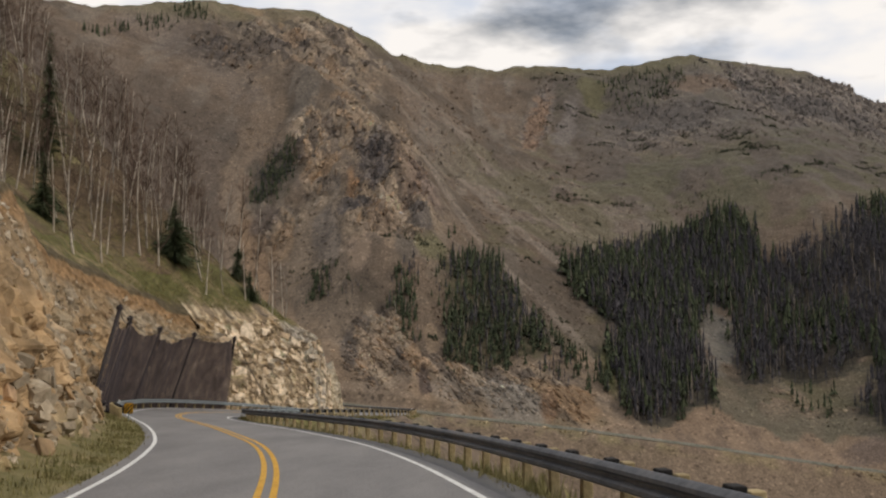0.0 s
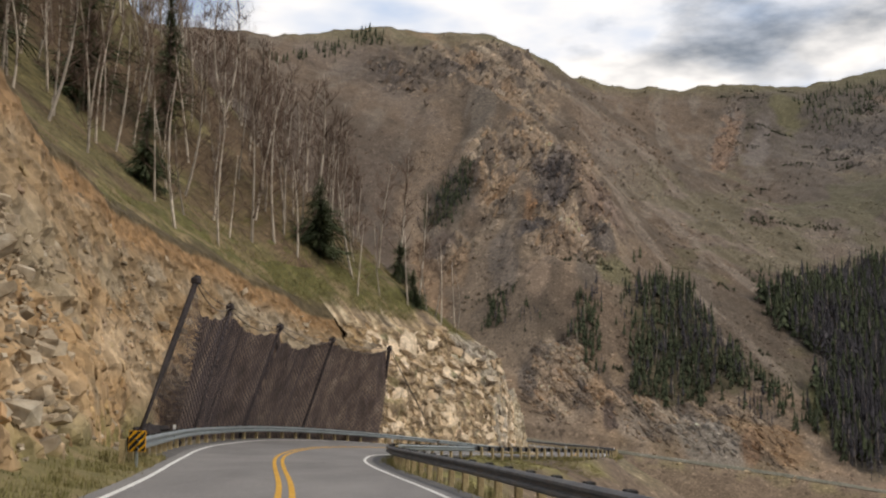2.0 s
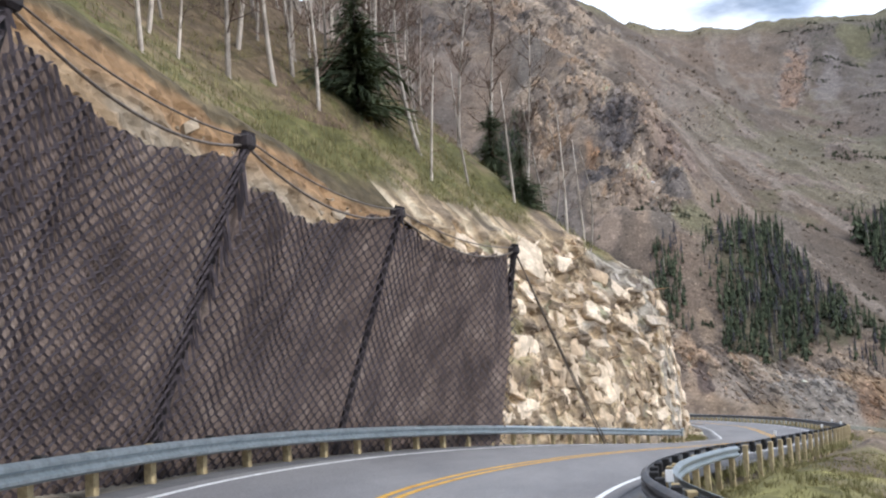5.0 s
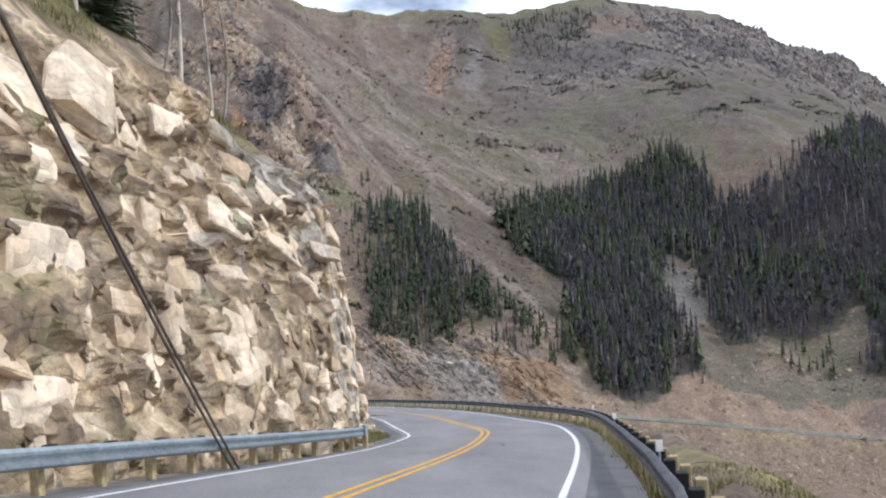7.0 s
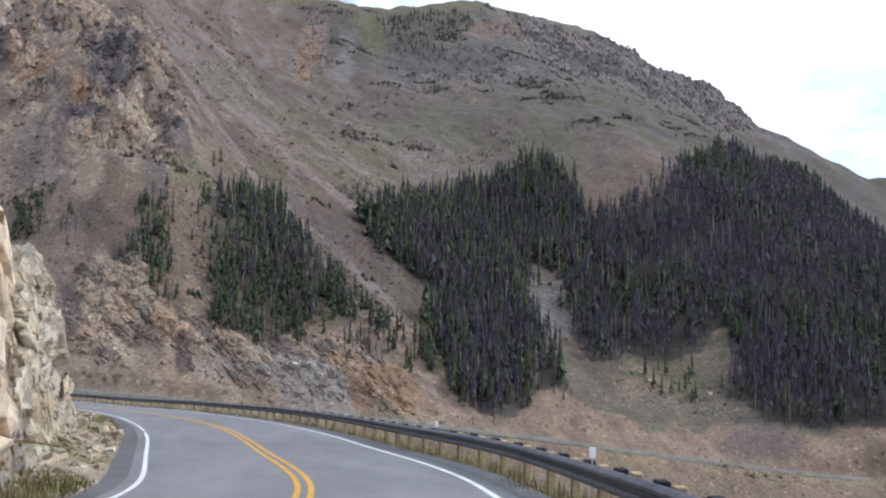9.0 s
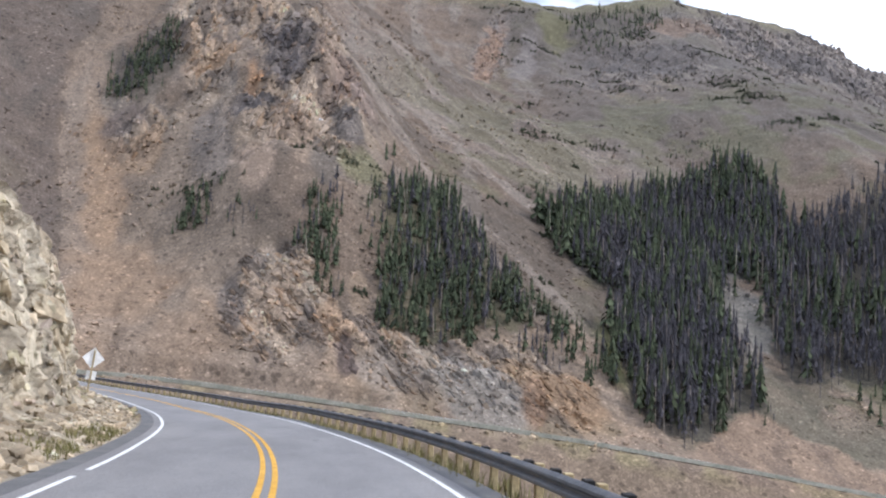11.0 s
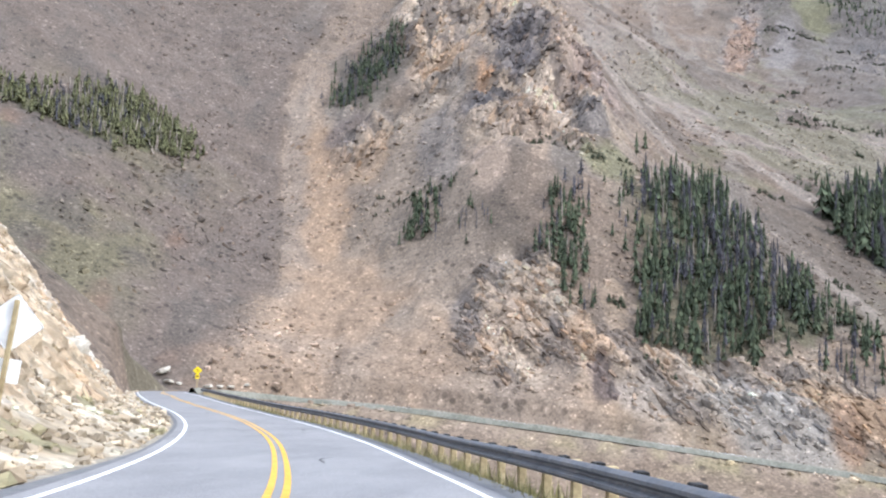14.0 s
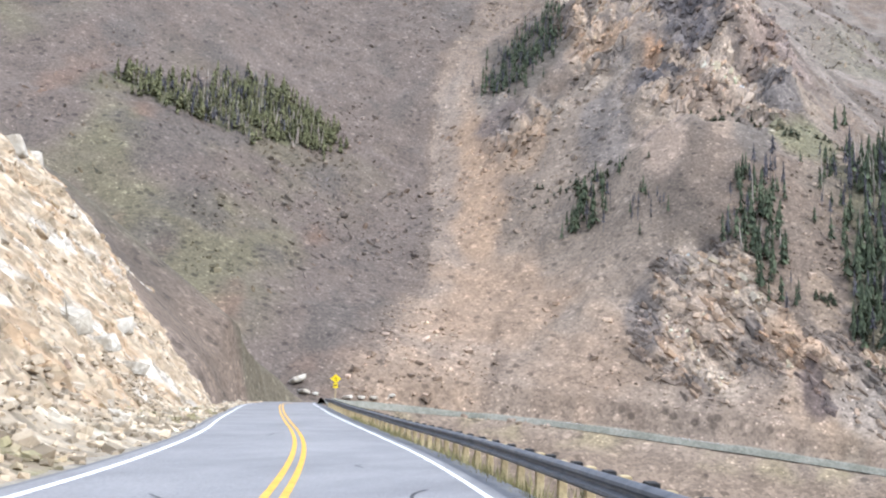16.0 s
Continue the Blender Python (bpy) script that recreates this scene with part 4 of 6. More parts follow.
road = tagged(strip("road", lambda k: -half_left(k) - 0.35, lambda k: half_right(k) + 0.35, 0.0, ASPHALT, cols=7), "grey asphalt mountain road with worn wheel tracks", "road", kind="structure")
tagged(strip("pavement_edge", lambda k: -half_left(k) - np.interp(k, [46, 60, 190, 205], [0.4, 0.95, 0.85, 0.5]), lambda k: -half_left(k) - 0.3, -0.02, SHOULDER, cols=3), "dark patched asphalt along the uphill edge of the road", "road edge", kind="structure")
tagged(strip("pavement_edge", lambda k: half_right(k) + 0.3, lambda k: half_right(k) + np.interp(k, [84, 98, 104, 116], [0.95, 1.35, 1.3, 0.95]), -0.02, SHOULDER, cols=3), "dark patched asphalt along the outer edge of the road", "road edge", kind="structure")
for a in (-0.19, 0.07):
    tagged(strip("centre_line", a, a + 0.12, 0.006, YELLOW), "solid yellow line painted on the road", "road marking", group="double centre line", kind="structure")
tagged(strip("edge_line", lambda k: -half_left(k) - 0.06, lambda k: -half_left(k) + 0.06, 0.006, WHITE, station(-90), station(157.4)), "solid white edge line painted on the road", "road marking", kind="structure")
tagged(strip("edge_line", lambda k: -half_left(k) - 0.06, lambda k: -half_left(k) + 0.06, 0.006, WHITE, station(158.6)), "solid white edge line painted on the road", "road marking", kind="structure")
tagged(strip("edge_line", lambda k: half_right(k) - 0.06, lambda k: half_right(k) + 0.06, 0.006, WHITE), "solid white edge line painted on the road", "road marking", kind="structure")


for y0, d0, d1, length in ((203, 0.9, 1.25, 2.4), (218, -0.6, -1.6, 3.0), (221, 1.7, 2.4, 3.2), (228, 1.3, 1.5, 1.2), (118, 1.2, 0.6, 2.5), (60, 1.0, 1.5, 3.0), (172, 1.9, 2.2, 1.5), (240, -1.2, -0.4, 4)):
    q = np.linspace(0, 1, 9)
    ds = d0 + (d1 - d0) * q + 0.12 * np.sin(5 * q + y0)
    sm = station(y0) + length * q
    tagged(grid_mesh("crack_seal", np.stack([road_point(sm, ds - 0.03, 0.004), road_point(sm, ds + 0.03, 0.004)], 1), TAR), "dark sealed crack in the asphalt", "road marking", kind="structure")
GRAVEL = material("shoulder_gravel", [(0.17, 0.145, 0.11), (0.25, 0.215, 0.165), (0.34, 0.3, 0.235)], 1.2, 0.95, 0.6, 14)
tagged(strip("gravel_shoulder", lambda k: -half_left(k) - cut_foot(k) - 0.9, lambda k: -half_left(k) - 0.45, -0.05, GRAVEL, station(40), station(330), 0.5, 4), "strip of grey-tan gravel between the road and the cut", "gravel", kind="structure")
VERGE = material("grass_verge", [(0.11, 0.1, 0.04), (0.17, 0.145, 0.062), (0.24, 0.185, 0.1)], 0.9, 0.95, 0.6, 9)
vs = np.arange(station(-60), station(56), 0.5)
vk = np.interp(vs, RS, KEY)
vn = 0.09 * fbm(vs / 1.2, vs * 0, 3, 617)
tagged(grid_mesh("verge", np.stack([road_point(vs, -half_left(vk) - a, u) + np.stack([0 * vs, 0 * vs, vn * (a > 0.4)], -1) for a, u in ((0.3, -0.03), (0.5, 0.03), (0.9, 0.05), (1.4, 0.12), (2.0, 0.3), (2.6, 0.6))], 1), VERGE), "strip of dry yellow-green grass between the road and the cut", "verge", kind="structure")
BERM = material("grassy_berm", [(0.13, 0.125, 0.095), (0.175, 0.17, 0.135), (0.22, 0.205, 0.165)], 0.3, 0.95, 0.5, 2)
bs = np.arange(station(318), RS[-1] - 20, 2.0)
bn = 0.25 * fbm(bs / 7, bs * 0, 3, 611)
tagged(grid_mesh("berm", np.stack([road_point(bs, a + 0 * bs, u) + np.stack([0 * bs, 0 * bs, bn * (u > 0.3)], -1) for a, u in ((3.7, -0.1), (3.95, 0.55), (4.2, 0.62), (4.5, 0.4), (5.1, -0.4))], 1), BERM), "low grey-brown berm along the lower leg of the road", "berm", kind="structure")


# ---- the cut on the uphill side ----
FACES = {}


def cut(name, y0, y1, step, rows, label, blocks, power, tint, rock=None):
    s = np.arange(station(y0), station(y1) + step, step)
    k = np.interp(s, RS, KEY)
    v = np.linspace(0, 1, rows)[:, None]
    k2, s2 = np.broadcast_to(k, (rows, len(s))), np.broadcast_to(s, (rows, len(s)))
    foot, lip, high = half_left(k2) + cut_foot(k2), lip_out(k2), lip_height(k2) * (1 + 0.10 * fbm(s2 / 6, s2 * 0, 3, 201))
    hv = v * high
    h1, e1 = facets(s2 + 0.35 * hv, hv - 0.2 * s2, 2.3, 1.7, 51, 0.8, 3.0)
    h2, e2 = facets(s2 - 0.2 * hv, hv + 0.15 * s2, 1.0, 0.75, 57, 0.8, 3.0)
    h3 = facets(s2, hv, 0.45, 0.33, 63)[0]
    big = fbm(s2 / 7, hv / 6, 3, 71)
    rough = blocks(k2, v + 0 * k2)
    fine = 1.0 if step < 0.25 else 0.0
    push = 0.9 * big * smooth(0, 0.15, v) + rough * (0.85 * h1 + 0.5 * h2 + fine * 0.16 * h3 + 0.15) + (1 - rough) * (0.16 * h2 + 0.12 * h3)
    push = push * smooth(0.0, 0.06, v) * np.interp(v, [0, 0.85, 1], [1, 1, 0.5])
    p = power(k2)
    out = np.maximum(foot + (lip - foot) * v ** p + push, foot - 0.15 + 0.12 * hv)
    shove = rough * 0.15 * (h2 * np.cos(7 * h1) + fbm(s2 / 1.7, hv / 1.3, 2, 91))
    P = road_point((s2 + shove).ravel(), -out.ravel()).reshape(rows, len(s), 3)
    P[..., 2] = np.interp(s2, RS, RZ) + np.interp(s2, RS, RB) * np.clip(foot, 0, 7) * (1 - v) - 0.35 + hv + 0.35 * v + rough * 0.3 * fbm(s2 / 1.5, hv / 1.5, 2, 95) * smooth(0, 0.1, v) * smooth(1, 0.9, v)
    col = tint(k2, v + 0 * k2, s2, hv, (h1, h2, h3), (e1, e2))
    # the land above the lip, running on under the ground sheet
    more, cols = [P], [col]
    for e in (0.25, 0.5, 0.8, 1.1, 1.5, 1.9, 2.3, 2.8, 3.3, 3.8, 4.4, 5.0, 5.6, 6.3, 7.0, 7.8, 8.6, 9.5, 10.5, 11.5, 12.7, 14.0):
        past = lip_out(k) + e
        q = road_point(s, -past)
        q[:, 2] = np.interp(s, RS, RZ) + hill(k, past) * (1 + 0.10 * fbm(s / 6, s * 0, 3, 201) * max(0, 1 - e / 6)) + (0.35 * fbm(s / 2.5, s * 0 + e, 3, 77)) * min(1, e) - (1.5 if e > 13 else 0)
        more.append(q[None])
        n = fbm(s / 1.6, s * 0 + e / 1.3, 5, 88, 0.65)
        turf = mix3(np.broadcast_to(np.array((0.1, 0.094, 0.034)), (len(s), 3)), (0.2, 0.155, 0.085), smooth(-0.05, 0.4, n))
        dirt = col[-1] * 0.9
        turf = mix3(turf, (0.135, 0.095, 0.058), smooth(4, 8, e + 4 * n) * np.ones(len(s)) * 0.85)
        w = smooth(0.5, 1.6, e + 1.2 * n) * smooth(132, 124, k)
        cols.append((dirt * (1 - w[:, None]) + turf * w[:, None])[None])
    FACES[name] = (P, col, k2)
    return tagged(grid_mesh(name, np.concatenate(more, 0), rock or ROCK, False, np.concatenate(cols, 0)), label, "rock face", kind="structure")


def tint_south(k, v, s, h, hs, es):
    n1, n2 = fbm(s / 6, h / 4, 4, 301), fbm(s / 1.5, h / 1.2, 3, 302)
    c = np.broadcast_to(np.array((0.3, 0.2, 0.108)), k.shape + (3,)).copy()
    c = mix3(c, (0.36, 0.27, 0.175), smooth(-0.1, 0.3, n1))
    c = mix3(c, (0.2, 0.17, 0.12), smooth(-0.1, -0.4, n1) * 0.8)
    c = c * 1.12
    soil = smooth(0.45, 0.62, v + 0.25 * n1)
    c = mix3(c, (0.245, 0.172, 0.1), soil * 0.8)
    c = mix3(c, (0.225, 0.19, 0.14), soil * smooth(-0.1, 0.25, n2 + 0.6 * n1) * 0.75)
    lip = smooth(0.8, 0.9, v + 0.05 * n2)
    c = mix3(c, (0.23, 0.142, 0.072), lip)
    c = mix3(c, (0.09, 0.07, 0.04), smooth(0.955, 0.985, v + 0.02 * n2))
    grass = smooth(0.22, 0.0, v) * smooth(0.0, 0.25, n1 + 0.5 * n2)
    return np.clip(mix3(c, (0.13, 0.125, 0.045), grass) * (1 + 0.35 * n2[..., None]), 0.02, 0.8)


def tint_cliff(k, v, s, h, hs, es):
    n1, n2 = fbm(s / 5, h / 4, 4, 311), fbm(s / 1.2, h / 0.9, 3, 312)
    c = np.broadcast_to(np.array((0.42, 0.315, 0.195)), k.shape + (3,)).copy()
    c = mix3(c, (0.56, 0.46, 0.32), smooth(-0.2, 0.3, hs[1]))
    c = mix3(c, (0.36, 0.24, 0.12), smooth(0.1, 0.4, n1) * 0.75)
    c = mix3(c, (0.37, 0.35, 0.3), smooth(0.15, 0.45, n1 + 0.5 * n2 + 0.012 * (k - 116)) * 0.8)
    # cracks and sunken facets darkened: dirt, with shade put into the colour
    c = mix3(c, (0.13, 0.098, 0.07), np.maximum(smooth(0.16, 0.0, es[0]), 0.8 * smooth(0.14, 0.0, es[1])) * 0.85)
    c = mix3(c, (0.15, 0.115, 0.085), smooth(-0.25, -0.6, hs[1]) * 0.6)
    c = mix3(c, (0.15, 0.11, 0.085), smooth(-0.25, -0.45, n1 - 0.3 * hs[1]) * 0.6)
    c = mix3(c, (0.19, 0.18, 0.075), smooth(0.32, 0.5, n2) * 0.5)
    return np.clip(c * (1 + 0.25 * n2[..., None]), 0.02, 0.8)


def tint_bank(k, v, s, h, hs, es):
    n1, n2 = fbm(s / 5, h / 3, 4, 321), fbm(s / 1.0, h / 0.7, 3, 322)
    c = np.broadcast_to(np.array((0.305, 0.232, 0.152)), k.shape + (3,)).copy()
    c = mix3(c, (0.35, 0.29, 0.21), smooth(0.05, 0.35, n2))
    c = mix3(c, (0.3, 0.205, 0.12), smooth(0.0, 0.35, n1) * 0.8)
    c = mix3(c, (0.44, 0.4, 0.34), smooth(0.25, 0.4, fbm(s / 4 + h / 3, h / 2.2, 4, 325)) * 0.8)
    c = mix3(c, (0.27, 0.22, 0.15), smooth(-0.1, -0.4, n2) * 0.7)
    low = smooth(0.35, 0.1, v) * smooth(206, 196, k) * smooth(0.0, 0.3, n1 + 0.5 * n2)
    return np.clip(mix3(c, (0.2, 0.19, 0.08), low * 0.8) * (1 + 0.3 * n2[..., None]), 0.02, 0.8)


cut("rock_cut_south", -10, 99.2, 0.2, 84, "ochre rock and bare soil cut with a grassy lip above the road", lambda k, v: smooth(0.66, 0.42, v) * smooth(66, 57, k) * 0.34 + 0.05, lambda k: 1.25 + 0 * k, tint_south)
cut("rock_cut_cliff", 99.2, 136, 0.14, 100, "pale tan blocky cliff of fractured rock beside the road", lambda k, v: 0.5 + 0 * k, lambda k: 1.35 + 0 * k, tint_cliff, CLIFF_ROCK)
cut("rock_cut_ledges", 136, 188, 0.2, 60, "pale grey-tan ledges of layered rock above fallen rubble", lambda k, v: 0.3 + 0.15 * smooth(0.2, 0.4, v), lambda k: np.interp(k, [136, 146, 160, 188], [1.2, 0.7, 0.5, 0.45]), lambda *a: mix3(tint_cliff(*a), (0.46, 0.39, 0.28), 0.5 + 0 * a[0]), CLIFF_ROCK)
cut("rock_cut_bank", 188, 338, 0.3, 84, "pale yellow crumbling bank of broken rock", lambda k, v: 0.22 + 0.4 * smooth(0.75, 0.95, v), lambda k: np.interp(k, [188, 205, 235], [0.45, 0.75, 0.95]), tint_bank)


# ---- broken rock: angular blocks set into the faces ----
def hull_block(rng, points=13, least=0.5):
    bm = bmesh.new()
    corners = [(i, j, k) for i in (-1, 1) for j in (-1, 1) for k in (-1, 1)]
    for c in corners:
        bm.verts.new([0.5 * a * rng.uniform(least, 1.05) for a in c])
    for _ in range(points - 8):
        bm.verts.new([rng.uniform(-0.55, 0.55) for _ in range(3)])
    bmesh.ops.convex_hull(bm, input=bm.verts)
    bmesh.ops.delete(bm, geom=[v for v in bm.verts if not v.link_faces], context="VERTS")
    bm.verts.index_update()
    vs = np.array([v.co[:] for v in bm.verts])
    fs = np.array([[v.index for v in f.verts] for f in bm.faces])
    bm.free()
    return vs, fs


def worn_block(rng, fine=True, points=13, least=0.5):
    """A block with chipped edges and uneven faces."""
    vs, fs = hull_block(rng, points, least)
    bm = bmesh.new()
    ring = [bm.verts.new(v) for v in vs]
    for f in fs:
        bm.faces.new([ring[i] for i in f])
    bmesh.ops.dissolve_limit(bm, angle_limit=0.2, verts=bm.verts, edges=bm.edges)
    bmesh.ops.bevel(bm, geom=bm.edges, offset=0.05, segments=1, affect="EDGES")
    bmesh.ops.triangulate(bm, faces=bm.faces)
    if fine:
        bmesh.ops.subdivide_edges(bm, edges=[e for e in bm.edges if e.calc_length() > 0.25], cuts=1)
    bmesh.ops.triangulate(bm, faces=bm.faces)
    shift = Vector((rng.uniform(0, 9), rng.uniform(0, 9), 0))
    for v in bm.verts:
        v.co += v.co.normalized() * (0.10 * noise.noise(v.co * 2.2 + shift) + 0.05 * noise.noise(v.co * 6 + shift))
    bm.verts.index_update()
    vs = np.array([v.co[:] for v in bm.verts])
    fs = np.array([[v.index for v in f.verts] for f in bm.faces])
    bm.free()
    return vs, fs


hrng = random.Random(77)
BLOCKS = [hull_block(hrng) for _ in range(24)]
CHIPS = [hull_block(hrng, 9) for _ in range(16)]
WORN = [worn_block(hrng) for _ in range(16)]
ROUGH = [worn_block(hrng, False) for _ in range(16)]
SQUARE = [worn_block(hrng, True, 11, 0.5) for _ in range(14)]


class TintBag(Bag):
    """As Bag, with a colour for each piece."""

    def put(self, verts, faces, colour):
        self.add(verts, faces)
        self.c.append(np.broadcast_to(np.append(colour, 1.0), (len(verts), 4)))

    def tint_mesh(self, name, mat):
        me = self.mesh(name, mat)
        lay = me.color_attributes.new("tint", "FLOAT_COLOR", "POINT")
        lay.data.foreach_set("color", np.concatenate(self.c).astype(np.float32).ravel())
        return me


def face_place(name, rng, k0, k1, v0, v1, tries=60):
    """A place on a cut face with its axes along the road, up the face and out of it, and its colour."""
    P, col, kk = FACES[name]
    r, c = P.shape[:2]
    j0, j1 = np.searchsorted(kk[0], (k0, k1))
    i, j = int(rng.uniform(v0, v1) * (r - 7)) + 3, int(rng.uniform(j0, max(j0 + 1, j1 - 1)))
    j = min(max(j, 4), c - 5)
    j = min(max(j, 14), c - 15)
    i0, i1 = max(i - 14, 0), min(i + 14, r - 1)
    t, u = P[i, j + 14] - P[i, j - 14], P[i1, j] - P[i0, j]
    t = t / np.linalg.norm(t)
    n = np.cross(t, u)
    n = n / (np.linalg.norm(n) + 1e-9)
    s = int(np.clip(np.argmin((RC[:, 0] - P[i, j, 0]) ** 2 + (RC[:, 1] - P[i, j, 1]) ** 2), 0, len(RC) - 1))
    if n[:2] @ RN[s] < 0:
        n = -n
    return P[i, j], t, np.cross(n, t), n, col[i, j], kk[i, j], i / r


def block_axes(t, u, n, size, turn, rng, wobble=0.08):
    c, s = math.cos(turn), math.sin(turn)
    a, b = c * t + s * u, c * u - s * t
    tip = np.array(Euler((rng.gauss(0, wobble), rng.gauss(0, wobble), rng.gauss(0, wobble))).to_matrix())
    return (np.stack([a * size[0], b * size[1], n * size[2]], 1).T @ tip.T).T


def block_objects(parent, name, face, count, k0, k1, v0, v1, mat, size, turn, seed, sink=0.22):
    """Single blocks, parts of their face, sharing a few meshes."""
    rng = random.Random(seed)
    shapes = []
    for v, f in WORN:
        shapes.append(sheet_data(name, v, f, mat, False))
    for _ in range(count):
        p, t, u, n, col, k, h = face_place(face, rng, k0, k1, v0, v1)
        sz = size(rng, k)
        m = block_axes(t, u, n, sz, turn + rng.gauss(0, 0.25), rng)
        ob = part(name, rng.choice(shapes), parent)
        M = Matrix([[*m[i], p[i] - n[i] * sz[2] * sink] for i in range(3)] + [[0, 0, 0, 1]])
        ob.matrix_world = M


def block_stuff(parent, name, face, count, k0, k1, v0, v1, size, turn, seed, sink=0.22, tone=(0.8, 1.35), label=""):
    rng = random.Random(seed)
    bag = TintBag()
    for _ in range(count):
        p, t, u, n, col, k, h = face_place(face, rng, k0, k1, v0, v1)
        sz = size(rng, k)
        m = block_axes(t, u, n, sz, turn + rng.gauss(0, 0.3), rng, 0.12)
        v, f = rng.choice(ROUGH)
        bag.put(v @ m.T + p - n * sz[2] * sink, f, np.clip(col * rng.uniform(*tone) * np.array((1, rng.uniform(0.95, 1.03), rng.uniform(0.9, 1.08))), 0.03, 0.62))
    tagged(part(name, bag.tint_mesh(name, CLIFF_ROCK if face in ("rock_cut_cliff", "rock_cut_ledges") else ROCK), parent, label), kind="stuff")


cuts = {o.name: o for o in scene.objects if o.name.startswith("rock_cut")}
cliff, ledges, south, bank_face = cuts["rock_cut_cliff"], cuts["rock_cut_ledges"], cuts["rock_cut_south"], cuts["rock_cut_bank"]
small_size = lambda rng, k: (lambda a: (a * rng.uniform(0.9, 1.7), a * rng.uniform(0.5, 1.0), a * rng.uniform(0.28, 0.5)))(0.16 + 0.55 * rng.random() ** 2)


def jointed_wall(parent, name, face, k0, k1, mat, seed):
    """Courses of angular blocks of uneven size, some fallen out, large and square at first, smaller and flatter further on."""
    rng = random.Random(seed)
    shapes = [sheet_data(name, v, f, mat, False) for v, f in SQUARE + SQUARE + WORN]
    P, col, kk = FACES[face]
    rows, cols = P.shape[:2]
    v = 0.0
    while v < 0.97:
        course = rng.uniform(0.8, 1.6)
        k = k0 + rng.uniform(0, 1.2)
        while k < k1:
            far = min(1.0, max(0.0, (k - 108) / 7))
            wide, tall = rng.uniform(0.8, 2.0) * (1 - 0.15 * far), course * rng.uniform(0.6, 1.25) * (1 - 0.55 * far)
            deep, proud = rng.uniform(0.5, 0.9), rng.uniform(-0.1, 0.1 + 0.12 * far) + rng.uniform(0.1, 0.3) * (rng.random() < 0.1 + 0.12 * far)
            j = int(np.searchsorted(kk[0], k + wide / 2))
            i = int((v + 0.5 * course / 9 + rng.gauss(0, 0.012)) * (rows - 1))
            k += wide * 1.0
            if rng.random() < 0.1 + 0.06 * far or not (14 < j < cols - 15 and 2 < i < rows - 3):
                continue
            t, u = P[i, j + 14] - P[i, j - 14], P[min(i + 14, rows - 1), j] - P[max(i - 14, 0), j]
            t = t / np.linalg.norm(t)
            n = np.cross(t, u)
            n = n / np.linalg.norm(n)
            if n[0] < 0:
                n = -n
            m = block_axes(t, np.cross(n, t), n, (wide * 1.45, tall * 1.5, deep), rng.gauss(-0.08, 0.16), rng, 0.07)
            at = P[i, j] - n * (deep * 0.5 - proud)
            ob = part(name, rng.choice(shapes), parent)
            ob.matrix_world = Matrix([[*m[r], at[r]] for r in range(3)] + [[0, 0, 0, 1]])
        v += course / 9.5


jointed_wall(cliff, "rock_block", "rock_cut_cliff", 99.0, 135.5, CLIFF_BLOCK, 301)
block_stuff(cliff, "rock_fragments", "rock_cut_cliff", 700, 99.5, 135.5, 0.02, 1.0, lambda rng, k: small_size(rng, k) if k > 112 else (0.3, 0.22, 0.15), -0.2, 303, 0.2, (0.8, 1.3))
slab = lambda rng, k: (lambda a: (a * rng.uniform(1.4, 2.4), a * rng.uniform(0.35, 0.65), a * rng.uniform(0.25, 0.4)))(rng.uniform(0.5, 1.4))
block_objects(ledges, "rock_block", "rock_cut_ledges", 270, 138, 181, 0.18, 0.96, LEDGE_BLOCK, slab, 0.12, 304, 0.3)
block_stuff(ledges, "rock_fragments", "rock_cut_ledges", 900, 137, 188, 0.05, 1.0, lambda rng, k: (lambda q: (q[0] * 1.3, q[1] * 0.7, q[2]))(small_size(rng, k)), 0.1, 305, 0.25, (1.0, 1.6))
ochre = lambda rng, k: (lambda a: (a * rng.uniform(0.9, 1.6), a * rng.uniform(0.6, 1.1), a * rng.uniform(0.25, 0.4)))(0.4 + 0.9 * rng.random() ** 1.5)
block_objects(south, "rock_block", "rock_cut_south", 110, 8, 60, 0.02, 0.5, OCHRE_BLOCK, ochre, -0.3, 306, 0.42)
block_stuff(south, "rock_fragments", "rock_cut_south", 1500, 5, 98, 0.05, 0.86, lambda rng, k: (lambda a: (a * 1.3, a, a * 0.7))(0.08 + 0.4 * rng.random() ** 3), -0.2, 307, 0.25, (0.8, 1.3))
block_objects(bank_face, "rock_block", "rock_cut_bank", 110, 235, 305, 0.5, 1.0, BANK_BLOCK, lambda rng, k: (lambda a: (a * 1.4, a * 0.8, a * 0.6))(0.4 + 1.3 * rng.random() ** 2), 0.5, 308, 0.3)
block_stuff(bank_face, "rock_fragments", "rock_cut_bank", 2600, 190, 325, 0.02, 1.0, lambda rng, k: (lambda a: (a * rng.uniform(0.9, 1.6), a, a * 0.7))(0.07 + 0.32 * rng.random() ** 3), 0.3, 309, 0.25, (0.75, 1.2))


